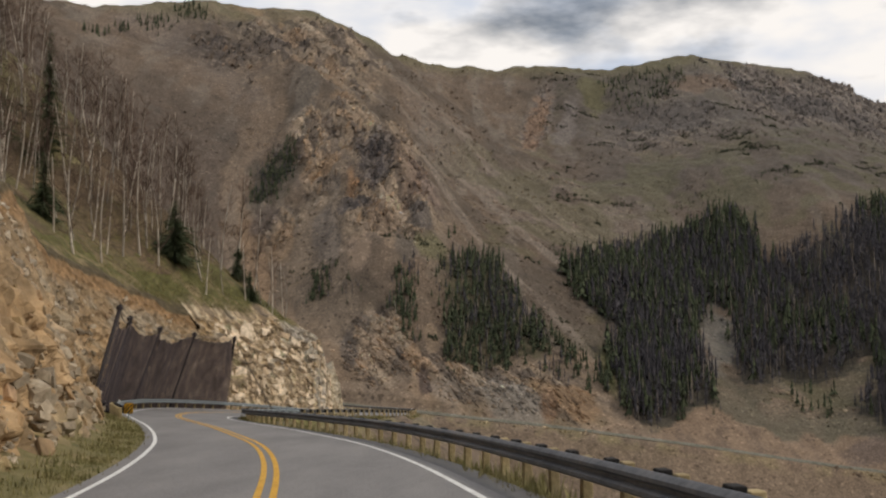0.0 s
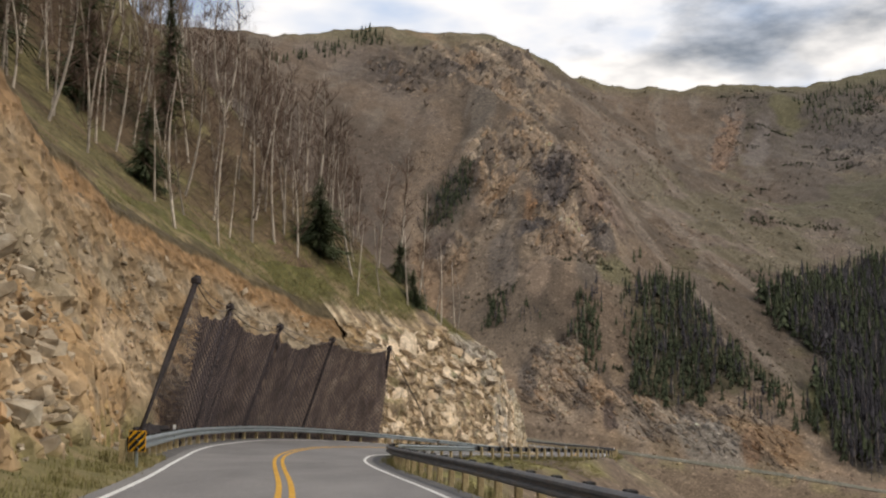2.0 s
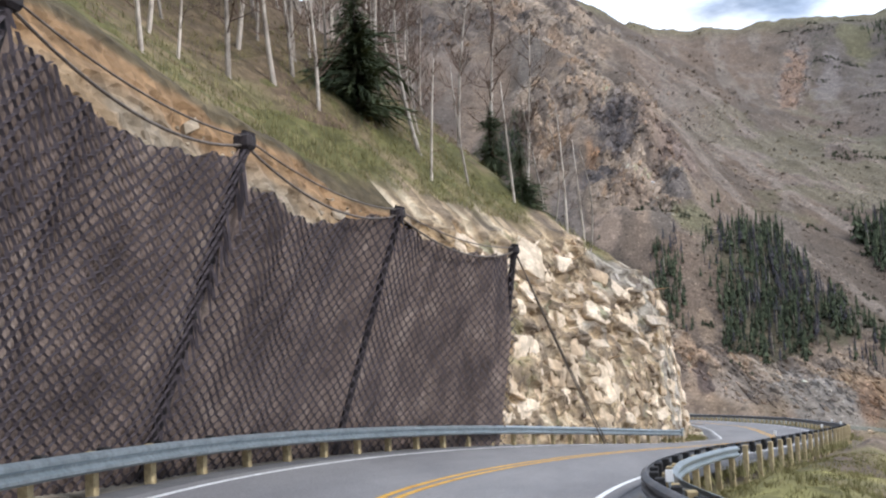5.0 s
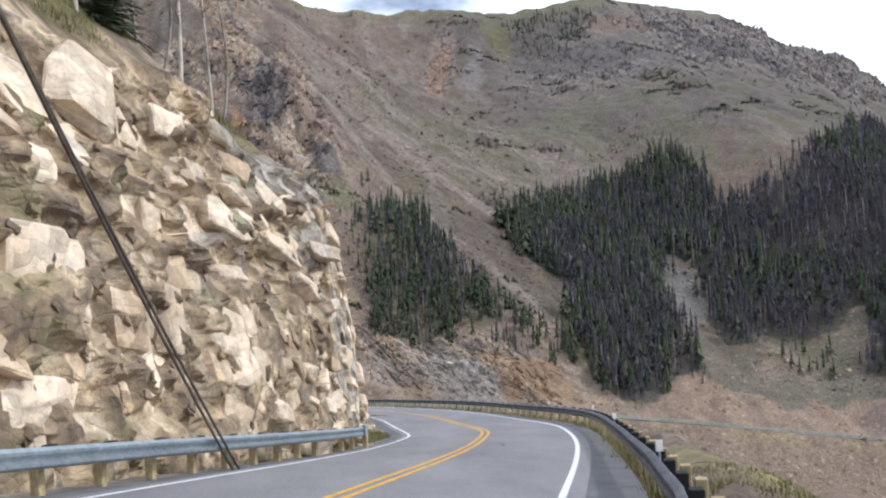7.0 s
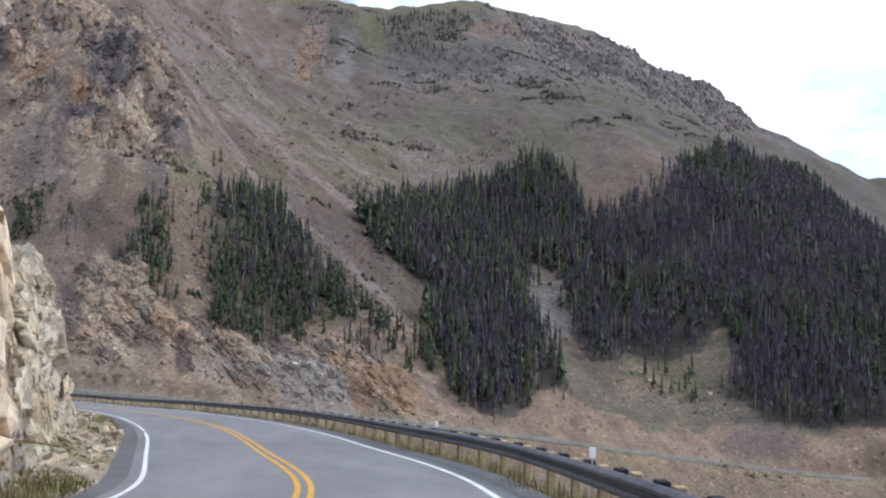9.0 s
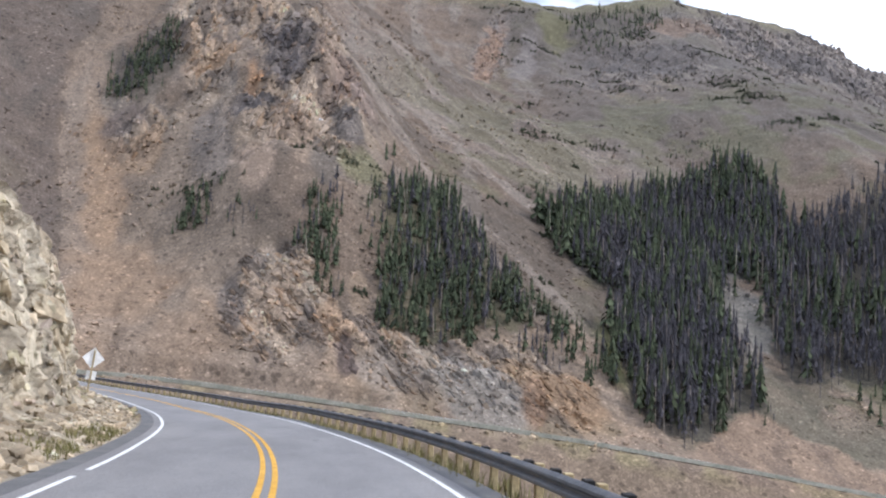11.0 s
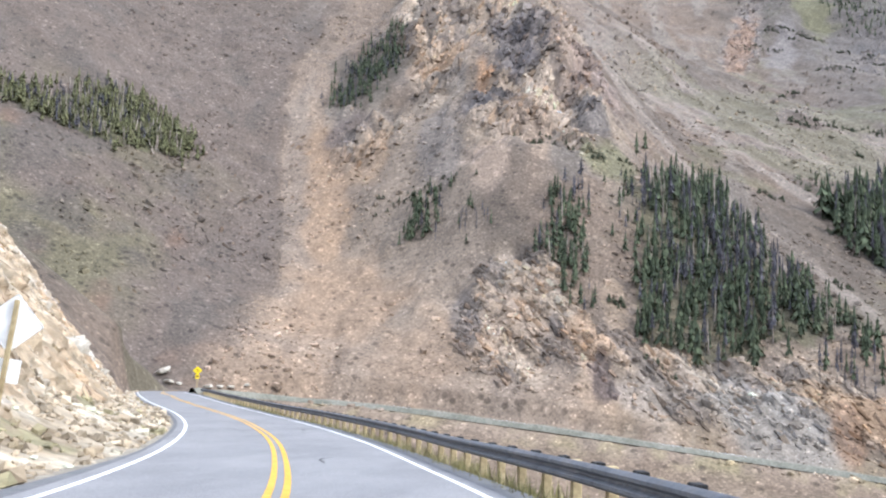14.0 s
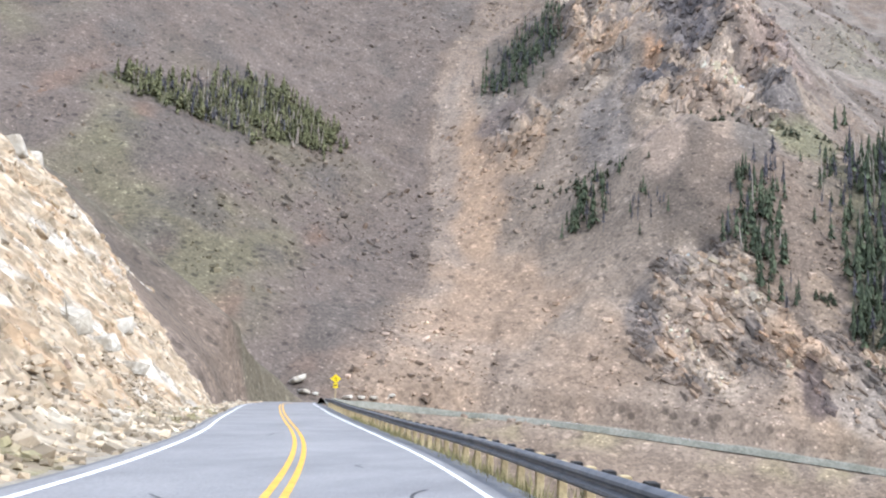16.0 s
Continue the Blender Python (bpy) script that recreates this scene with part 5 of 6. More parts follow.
# ---- crags of the mountain ----
def outcrop(label, zone, count, size, seed, loose=False):
    rng = random.Random(seed)
    cx, cy, rx, ry, turn = zone
    xs, ys = np.array([cx + rng.uniform(-1.5, 1.5) * rx for _ in range(count * 3)]), np.array([cy + rng.uniform(-1.5, 1.5) * ry for _ in range(count * 3)])
    w = 0.45 + 1.2 * fbm(xs / 22, ys / 40, 4, 833) if loose else crags(xs, ys) * (0.55 + 0.9 * fbm(xs / (4 * size), ys / (4 * size), 3, 801)) * (0.25 + blob(xs, ys, cx, cy, rx, ry, turn))
    order = [i for i in np.argsort(-w) if w[i] > 0.25][:count]
    xs, ys = xs[order], ys[order]
    zs = land_at(xs, ys)
    cols = land_tint(xs, ys, zs, None)
    bag = TintBag()
    for x, y, z, c in zip(xs, ys, zs, cols):
        a = size * (0.32 + 1.0 * rng.random() ** 2)
        lean = np.array(Euler((radians(rng.gauss(-30, 12)), radians(rng.gauss(-48 if y < 430 else 20, 13)), radians(rng.gauss(5, 20)))).to_matrix())
        m = lean @ np.diag((a * rng.uniform(0.45, 0.8), a * rng.uniform(0.5, 0.9), a * rng.uniform(1.2, 2.4)))
        v, f = rng.choice(BLOCKS)
        hue = rng.random()
        tone = np.array((1, 1, 1)) if hue < 0.55 or y > 640 else np.array((1.1, 1.0, 0.9)) if hue < 0.8 else np.array((0.95, 0.97, 1.02))
        bag.put(v @ m.T + (x, y, z - 0.12 * a), f, np.clip(c * rng.uniform(0.62, 1.3) * tone, 0.03, 0.36))
    tagged(new("rock_outcrop", bag.tint_mesh("rock_outcrop", CRAG_ROCK)), label, "rock outcrop", kind="stuff")


for label, zone, count, size, seed in (
        ("tan and orange crag of tilted broken rock on the spur", (-24, 492, 20, 46, 8), 1700, 2.2, 901),
        ("brown broken crest of the spur", (-42, 545, 20, 40, 30), 800, 2.6, 910),
        ("purple-brown broken crag beside the pale slide", (-66, 536, 14, 34, 20), 700, 2.4, 902),
        ("tan blocky crag low on the spur", (-25, 404, 14, 15, 0), 800, 1.45, 903),
        ("grey and orange layered rock above the lower road", (26, 400, 46, 13, 0), 1400, 1.4, 904),
        ("small tan crag at the edge of the slide", (-77, 484, 8, 15, 0), 220, 1.9, 905),
        ("dark broken crag below the skyline", (-100, 660, 60, 45, 50), 900, 3.4, 906),
        ("narrow orange pinnacle of rock high in the bowl", (72, 742, 8, 56, -13), 330, 2.6, 907),
        ("grey broken crags along the high skyline", (300, 805, 120, 45, 10), 2000, 3.3, 908),
        ("grey broken shoulder of the skyline ridge", (400, 850, 70, 40, -10), 700, 3.2, 911),
        ("pale stepped rock bands in the upper bowl", (170, 730, 60, 40, 0), 700, 2.3, 909)):
    outcrop(label, zone, count, size, seed)
outcrop("small grey ribs of rock breaking through the upper scree", (160, 700, 130, 80, 0), 1400, 2.1, 912, True)
outcrop("low stones and ledges in the western bowl", (-140, 455, 36, 60, 0), 700, 1.2, 913, True)


# ---- guard rails ----
BEAM = [(0.0, 0.395), (0.03, 0.41), (0.085, 0.445), (0.085, 0.49), (0.01, 0.535), (0.01, 0.57), (0.085, 0.615), (0.085, 0.66), (0.03, 0.695), (0.0, 0.71)]
post_mesh = box_data("post", 0.15, 0.18, 1.16, POST_WOOD, 0.012, -0.5)
cap_mesh = box_data("block", 0.15, 0.22, 0.335, OLD_WOOD, 0.012, 0.395)


def guard_rail(label, s0, s1, side, facing, steel, lift=0.0, far=False, back=None):
    rail = tagged(new("guard_rail"), label, "guard rail")
    s = np.arange(s0, s1 + 0.01, 0.635)
    k = np.interp(s, RS, KEY)
    edge = side(k)
    loop = BEAM + [(a - 0.014, b) for a, b in reversed(BEAM)]
    loop.append(loop[0])
    P = np.stack([road_point(s, edge + facing * a, b + lift) for a, b in loop], 1)
    part("beam", sheet_data("beam", P.reshape(-1, 3), grid_quads(*P.shape[:2]), steel, False), rail)
    if back:
        sb = np.arange(station(back[0]), station(back[1]), 0.635)
        eb = side(np.interp(sb, RS, KEY)) - facing * 0.46
        P = np.stack([road_point(sb, eb - facing * a, b + lift) for a, b in loop], 1)
        part("back_beam", sheet_data("back_beam", P.reshape(-1, 3), grid_quads(*P.shape[:2]), STEEL, False), rail, "pale steel beam on the outer side")
    for t in np.arange(s0 + 0.3, s1, 3.81 if far else 1.905):
        kk = float(np.interp(t, RS, KEY))
        wobble = random.uniform(-0.02, 0.02)
        at, nxt = road_point(t, side(kk) - facing * 0.33, lift + wobble), road_point(t + 0.2, side(kk) - facing * 0.33, lift)
        turn = math.degrees(math.atan2(nxt[1] - at[1], nxt[0] - at[0])) - 90
        p = part("post", post_mesh, rail)
        p.matrix_local = pose(*at, random.uniform(-1.5, 1.5), random.uniform(-1.5, 1.5), turn)
        if far:
            continue
        q = part("block", cap_mesh, rail)
        q.matrix_local = pose(*road_point(t, side(kk) - facing * 0.13, lift), 0, 0, turn)
    return rail


rail_gap = by((84, 1.0), (92, 1.12), (98, 1.45), (103, 1.4), (108, 1.2), (116, 1.0))
right_edge = lambda k: half_right(k) + rail_gap(k)
left_edge = lambda k: -half_left(k) - 0.62
guard_rail("dark weathered steel guard rail on yellowish wooden posts", station(-60), station(300), right_edge, -1, DARK_STEEL, back=(62, 94))

guard_rail("pale galvanised steel guard rail on wooden posts below the netting", station(51.5), station(122), left_edge, 1, STEEL)


def delineator(y, side, up):
    at = road_point(station(y), float(side(y)) + 0.05, 0.0)
    ob = tagged(new("reflector_post"), "small white reflector on a guard rail post", "reflector", group="rail reflectors")
    ob.location = at
    part("plate", box_data("plate", 0.1, 0.02, 0.16, SIGN_BACK, 0.004, up), ob)
    part("stem", box_data("stem", 0.03, 0.012, up - 0.3, STEEL, 0, 0.3), ob)


for y in (76, 102, 115.5, 126.8, 140):
    delineator(y, right_edge, 0.78)
delineator(62, left_edge, 0.78)
end = tagged(new("rail_end"), "bolted steel end plate of the guard rail", "guard rail end")
end.matrix_world = pose(*road_point(station(122.2), float(left_edge(122)) + 0.05, 0), 0, 0, -14)
part("plate", box_data("plate", 0.16, 0.35, 0.42, STEEL, 0.02, 0.36), end)
part("anchor_post", box_data("anchor_post", 0.16, 0.2, 1.0, POST_WOOD, 0.01, -0.4), end)

# ---- rockfall net ----
TOPS = [(-18.2, 63.7, 3.55), (-20.4, 73.0, 3.05), (-20.0, 79.5, 2.35), (-19.3, 87.7, 1.9), (-17.65, 96.8, 1.55)]
FEET = [(-18.88, 60.1, -3.22), (-21.7, 71.6, -3.65), (-21.97, 78.7, -3.94), (-21.6, 88.1, -4.6), (-19.15, 98.9, -5.3)]
net = tagged(new("rockfall_net"), "dark rockfall netting hung between leaning steel posts", "rockfall net")
for a, b in zip(TOPS, FEET):
    v, f = tube([Vector(b) - Vector((0, 0, 0.6)), b, Vector(b).lerp(Vector(a), 0.5), a, Vector(a) + (Vector(a) - Vector(b)).normalized() * 0.25], [0.12] * 4 + [0.14], 10)
    part("post", sheet_data("post", v, f, TARP), net)
    bm = box_data("cap", 0.36, 0.36, 0.3, TARP, 0.06, -0.1)
    c = part("cap", bm, net, "dark cable shoe on the post head")
    c.location = a
nu, nv = 150, 34


def net_place(u, v, proud=0.0):
    """A place on the hung netting: u along it, v from the foot to the top; it bulges over the posts."""
    g0 = 0.75 - 0.3 * v
    g = g0 + u * (4 - g0)
    i = min(3, int(g))
    f = g - i
    sag = (0.9, 0.7, 1.5 * (1 - f), 0.35)[i] * math.sin(math.pi * max(f, 0.12)) ** 0.7 + 0.12 * abs(math.sin(g * 19))
    top = Vector(TOPS[i]).lerp(Vector(TOPS[i + 1]), f) - Vector((0, 0, sag))
    foot = Vector(FEET[i]).lerp(Vector(FEET[i + 1]), f)
    p = foot.lerp(top, v)
    held = math.exp(-((g - round(g)) * 11) ** 2)
    n = (noise.noise((g * 3.0, v * 0.8, 0)) * 0.35 + 0.12 * noise.noise((g * 11, v * 2, 4))) * (1 - held)
    return p + Vector((0.1 - 0.12 * held * (g < 3.5) + proud * (1 + 2.0 * held) - 0.35 * math.sin(math.pi * f) + 0.6 * n + (0.1 if v < 0.6 else 0.1 - 1.1 * (v - 0.6)) * min(1.0, max(0.0, (g - 3.8) / 0.15)), -0.04 + 0.15 * max(0.0, (g - 3.9) / 0.1) * (v < 0.6), 0))


NP = np.array([[net_place(u, v) for u in np.linspace(0, 1, nu)] for v in np.linspace(0, 1, nv)])
# added backing that stands in for the soil seen through the wires
part("sheet", sheet_data("sheet", NP.reshape(-1, 3), grid_quads(nv, nu), NET_BACKING), net, "mottled brown backing added behind the wires in place of soil")
wire = Bag()
ncols, nrows = 140, 44
VV = np.linspace(0, 1, nrows * 2 + 1)
for c in range(ncols):
    pts = [net_place((c + 0.5 + 0.36 * (1 if r % 4 < 2 else -1) * (1 if c % 2 else -1)) / ncols, v, 0.06) + Vector((0, -0.02, 0)) for r, v in enumerate(VV)]
    a = np.array(pts)
    w = np.array((0.012, 0.034, 0.0))
    P = np.stack([a - w, a + w], 1)
    wire.add(P.reshape(-1, 3), grid_quads(len(a), 2))
part("wire_mesh", wire.mesh("wire_mesh", NET_WIRE), net, "zigzag steel wires of the netting")
open_net = Bag()
for c in range(16):
    for sgn in (-1, 1):
        pts = []
        for r in range(25):
            u, v = (c + 0.5 + 0.3 * sgn * (1 if r % 2 else -1)) / 16, r / 24
            t = Vector(TOPS[0]).lerp(Vector(NP[-1, 0]), u)
            pts.append(Vector(FEET[0]).lerp(Vector(NP[0, 0]), u).lerp(t, v) - Vector((0, 0, 0.5 * math.sin(math.pi * u) * v)))
        a = np.array(pts)
        w = np.array((0.005, 0.014, 0.0))
        open_net.add(np.stack([a - w, a + w], 1).reshape(-1, 3), grid_quads(25, 2))
part("open_mesh", open_net.mesh("open_mesh", NET_WIRE), net, "thin open wire mesh at the end of the net")


def cable(a, b, sag, r, parent, n=14):
    pts = [Vector(a).lerp(Vector(b), i / n) - Vector((0, 0, sag * 4 * (i / n) * (1 - i / n))) for i in range(n + 1)]
    v, f = tube(pts, [r] * (n + 1), 5)
    part("cable", sheet_data("cable", v, f, CABLE), parent)


for a, b in zip(TOPS[:-1], TOPS[1:]):
    cable(a, b, 0.55, 0.028, net)
    cable(Vector(a) + Vector((0, 0, 0.15)), Vector(b) + Vector((0, 0, 0.15)), 0.3, 0.02, net)
for k in (0.0, 0.25):
    cable(Vector(TOPS[4]) + Vector((0, 0, 0.1)), (-15.89 + k * 0.4, 109.1 + k, -6.4), 0.15, 0.03, net)

heap = Bag()
hr = random.Random(2)
for i in range(16):
    a = i / 15 * 3.2
    pts = [(-19.1 + 0.25 * hr.gauss(0, 1), 60.9 + q * 2.6 + 0.2 * hr.gauss(0, 1), -3.0 + 0.75 * math.sin(math.pi * q) * hr.uniform(0.4, 1) + 0.1 * math.sin(a)) for q in np.linspace(0, 1, 6)]
    heap.add(*tube(pts, [0.16] * 6, 5))
tagged(new("net_roll", heap.mesh("net_roll", TARP)), "crumpled roll of dark spare netting behind the rail", "netting")


# ---- signs ----
def bar(name, mat, sx, sz, x, z, parent, y=0.0, tilt=0.0, thick=0.004):
    ob = part(name, box_data(name, sx, thick, sz, mat, 0, -sz / 2), parent)
    ob.matrix_local = pose(x, y, z, 0, tilt, 0)
    return ob


marker = tagged(new("object_marker"), "yellow and black diagonally striped marker plate at the rail's start", "road sign")
marker.matrix_world = pose(-12.62, 47.85, -2.8, 0, 0, 8)
part("post", box_data("post", 0.06, 0.05, 1.25, STEEL, 0.008, -0.4), marker)
plate = part("plate", box_data("plate", 0.42, 0.02, 0.5, SIGN_ORANGE, 0.015, 0.83), marker)
for i in range(-3, 4):
    bm = bmesh.new()
    lo, hi, w = 0.845, 1.315, 0.056
    quad = []
    for (zz, off) in ((lo, -w), (lo, w), (hi, w), (hi, -w)):
        quad.append((i * 0.18 + (zz - 1.08) * 1.0 + off, zz))
    poly = []
    for j in range(4):                               # trim to the plate
        (x0, z0), (x1, z1) = quad[j], quad[(j + 1) % 4]
        for q in np.linspace(0, 1, 12, endpoint=False):
            poly.append((min(0.195, max(-0.195, x0 + (x1 - x0) * q)), z0 + (z1 - z0) * q))
    if max(p[0] for p in poly) - min(p[0] for p in poly) > 0.02:
        bm.faces.new([bm.verts.new((x, -0.0135, z)) for x, z in poly])
        me = bpy.data.meshes.new("stripe")
        bm.to_mesh(me)
        bm.free()
        me.materials.append(SIGN_BLACK)
        part("stripe", me, plate)

warning = tagged(new("warning_sign"), "pale back of a diamond warning sign on a wooden post", "road sign")
warning.matrix_world = pose(-20.62, 199.8, -12.3, 0, 7, 14)
part("post", box_data("post", 0.1, 0.09, 3.65, POST_WOOD, 0.012, -0.6), warning)
dia = part("diamond_plate", box_data("diamond_plate", 0.9, 0.02, 0.9, SIGN_BACK, 0.03, -0.45), warning)
dia.matrix_local = pose(-0.02, 0.065, 2.55, 0, 45, 0)
small = part("lower_plate", box_data("lower_plate", 0.55, 0.02, 0.5, SIGN_BACK, 0.02, -0.25), warning)
small.matrix_local = pose(0.02, 0.065, 1.55, 0, 0, 0)

curve_sign = tagged(new("curve_sign"), "yellow diamond curve sign with a speed plate on a wooden post", "road sign")
curve_sign.matrix_world = pose(-82.9, 368.4, float(land_at([-82.9], [368.4])[0]), 0, 0, 24) @ Matrix.Diagonal((1.5, 1.5, 1.3, 1))
part("post", box_data("post", 0.14, 0.1, 3.9, POST_WOOD, 0.012, -0.6), curve_sign)
dia = part("diamond_plate", box_data("diamond_plate", 0.86, 0.02, 0.86, SIGN_YELLOW, 0.03, -0.43), curve_sign)
dia.matrix_local = pose(0, -0.07, 2.85, 0, 45, 0)
bar("arrow_stem", SIGN_BLACK, 0.08, 0.42, 0.05, 2.75, curve_sign, -0.085)
bar("arrow_head", SIGN_BLACK, 0.26, 0.08, -0.06, 2.96, curve_sign, -0.085)
small = part("lower_plate", box_data("lower_plate", 0.5, 0.02, 0.62, SIGN_YELLOW, 0.02, -0.31), curve_sign)
small.matrix_local = pose(0, -0.07, 1.95, 0, 0, 0)
bar("figure_bar", SIGN_BLACK, 0.3, 0.2, 0, 1.98, curve_sign, -0.085)

# ---- trees ----
def spruce_low(rng, h, r, dead=False):
    """A slim far conifer: trunk and ragged whorls, triangles only."""
    v, f = [], []
    rt = 0.018 * h
    for i in range(3):
        a = 2.1 * i
        v.append((rt * math.cos(a), rt * math.sin(a), -1.0))
    v.append((0, 0, h * 0.97))
    f += [(0, 1, 3), (1, 2, 3), (2, 0, 3)]
    tiers = 10 if not dead else 9
    low = rng.uniform(0.06, 0.2) if not dead else rng.uniform(0.25, 0.45)
    for i in range(tiers):
        q = i / tiers
        z = h * (low + (1 - low) * q)
        rad = r * (1 - q) ** 0.8 * rng.uniform(0.75, 1.15) * (0.8 if dead else 1)
        top = min(h * 1.02, z + h * (1 - low) / tiers * rng.uniform(1.7, 2.3))
        c = len(v)
        v.append((rng.uniform(-0.1, 0.1), rng.uniform(-0.1, 0.1), top))
        m = 5
        spin = rng.uniform(0, 6)
        kept = [j for j in range(m) if rng.random() < 0.84]
        for slot, j in enumerate(kept):
            a = spin + 2 * math.pi * j / m
            wdt = 0.4 if dead else 0.5
            rr = rad * rng.uniform(0.5, 1.35)
            zz = z - 0.12 * rr - rng.uniform(0, 0.25)
            v.append((rr * math.cos(a - wdt), rr * math.sin(a - wdt), zz + 0.25 * rr))
            v.append((1.15 * rr * math.cos(a), 1.15 * rr * math.sin(a), zz - 0.15 * rr))
            v.append((rr * math.cos(a + wdt), rr * math.sin(a + wdt), zz + 0.25 * rr))
            b = c + 1 + 3 * slot
            f += [(c, b, b + 1), (c, b + 1, b + 2)]
    return np.array(v), np.array(f)


rng = random.Random(11)
LIVE = [spruce_low(rng, 1.0 * 11, rng.uniform(1.5, 2.1)) for _ in range(8)]
DEAD = [spruce_low(rng, 1.0 * 11, rng.uniform(1.1, 1.6), True) for _ in range(8)]


live, dead, grove = Bag(), Bag(), Bag()
GROVE = STANDS[5][0]
for poly, count, share, (h0, h1) in STANDS:
    xs, ys = [p[0] for p in poly], [p[1] for p in poly]
    spots = []
    while len(spots) < count:
        x, y = rng.uniform(min(xs) - 3, max(xs) + 3), rng.uniform(min(ys) - 3, max(ys) + 3)
        if inside(x + rng.gauss(0, 2.5), y + rng.gauss(0, 2.5), poly):
            spots.append((x, y))
    zs = land_at([p[0] for p in spots], [p[1] for p in spots])
    gone = fbm(np.array([p[0] for p in spots]) / 30, np.array([p[1] for p in spots]) / 30, 2, 401) * 0.9
    for (x, y), z, g in zip(spots, zs, gone):
        is_dead = rng.random() < share + g
        v, f = rng.choice(DEAD if is_dead else LIVE)
        k = rng.uniform(h0, h1) / 11
        a = rng.uniform(0, 6.28)
        c, s = math.cos(a), math.sin(a)
        w = rng.uniform(0.6, 1.0) * k * (1.5 if poly is GROVE else 1)
        P = np.stack([(v[:, 0] * c - v[:, 1] * s) * w + x, (v[:, 0] * s + v[:, 1] * c) * w + y, v[:, 2] * k + z], 1)
        (dead if is_dead else grove if poly is GROVE else live).add(P, f)
tagged(new("conifer_forest", live.mesh("conifer_forest", NEEDLES)), "dark green conifers standing in stands on the slopes", "trees", kind="stuff")
tagged(new("young_grove", grove.mesh("young_grove", GROVE_LEAVES)), "olive green young trees growing close together on the scree", "trees", kind="stuff")
tagged(new("dead_conifer_forest", dead.mesh("dead_conifer_forest", DEAD_NEEDLES)), "grey-brown dead conifers standing among the green ones", "trees", kind="stuff")


# low dark brush and pale standing trunks
brush, snags = Bag(), Bag()
brng = random.Random(19)
for x0, x1, y0, y1, n in ((70, 330, 560, 830, 900), (-60, 60, 400, 480, 110), (-10, 90, 470, 560, 110)):
    bx, by2 = np.array([brng.uniform(x0, x1) for _ in range(n)]), np.array([brng.uniform(y0, y1) for _ in range(n)])
    mats = np.argsort(-fbm(bx / 35, by2 / 18, 4, 821) - 0.25 * np.array([brng.random() for _ in bx]))[:n // 7]
    px, py = [], []
    for i in mats:
        wide = brng.uniform(1.0, 4.5)
        for _ in range(int(6 + 5 * wide)):
            px.append(bx[i] + brng.gauss(0, wide))
            py.append(by2[i] + brng.gauss(0, 0.45 * wide))
    for x, y, z in zip(px, py, land_at(px, py)):
        v, f = brng.choice(LIVE)
        k = brng.uniform(0.06, 0.16)
        brush.add(v * (k * 2.4, k * 2.4, k) + (x, y, z - 0.1), f)
tagged(new("low_brush", brush.mesh("low_brush", BRUSH)), "low dark evergreen brush scattered on the slopes", "shrubs", kind="stuff")
for poly, count, share, (h0, h1) in STANDS[:6]:
    for _ in range(int(count * (0.28 if poly is GROVE else 0.1))):
        while True:
            x, y = brng.uniform(min(q[0] for q in poly), max(q[0] for q in poly)), brng.uniform(min(q[1] for q in poly), max(q[1] for q in poly))
            if inside(x, y, poly):
                break
        z, h = float(land_at([x], [y])[0]), brng.uniform(0.5, 0.95) * h1
        snags.add(*tube([(x, y, z - 0.5), (x + brng.gauss(0, 0.5), y, z + h)], [0.2, 0.06], 4))
tagged(new("bare_snags", snags.mesh("bare_snags", SNAG_WOOD)), "pale bare trunks of dead conifers in the stands", "trees", kind="stuff")


def spruce_near(seed, h, r):
    """A near conifer with a trunk and many drooping sprays."""
    rng = random.Random(seed)
    tree = tagged(new("spruce_tree"), "dark green spruce tree on the grassy slope", "tree", group="spruces above the road")
    v, f = tube([(0, 0, -0.8), (0, 0, h * 0.5), (0, 0, h)], [0.016 * h, 0.011 * h, 0.01], 6)
    part("trunk", sheet_data("trunk", v, f, BARK), tree)
    bag = Bag()
    z = h * 0.06
    while z < h * 0.985:
        q = z / h
        reach = r * (1 - q) ** 0.7
        for _ in range(int(34 + 30 * (1 - q))):
            a = rng.uniform(0, 6.283)
            l = reach * rng.uniform(0.35, 1.15) * max(0.25, 0.8 + 1.5 * noise.noise((math.cos(a) * 1.4 + seed, math.sin(a) * 1.4, q * 6)))
            zj = z + h * rng.uniform(-0.03, 0.03)
            droop = rng.uniform(0.05, 0.6)
            side, n = np.array((-math.sin(a), math.cos(a), 0)), 6
            spine = [np.array((math.cos(a) * l * i / n, math.sin(a) * l * i / n, zj - droop * l * (i / n) ** 2 + 0.12 * l * i / n)) for i in range(n + 1)]
            for i in range(1, n + 1):
                thin = np.array((0, 0, 0.012 * l * (1.2 - i / n)))
                bag.add([spine[i - 1] - thin, spine[i - 1] + thin, spine[i]], [(0, 1, 2)])
                for way in (-1, 1):
                    w = l * rng.uniform(0.1, 0.22) * (1.25 - i / n)
                    tip = spine[i] + side * way * w * rng.uniform(0.5, 1) + (spine[i] - spine[i - 1]) * 0.9 - np.array((0, 0, w * rng.uniform(0.2, 0.9)))
                    bag.add([spine[i - 1], spine[i], tip], [(0, 1, 2)])
        z += h * rng.uniform(0.028, 0.045)
    part("crown", bag.mesh("crown", NEEDLES_NEAR), tree)
    return tree


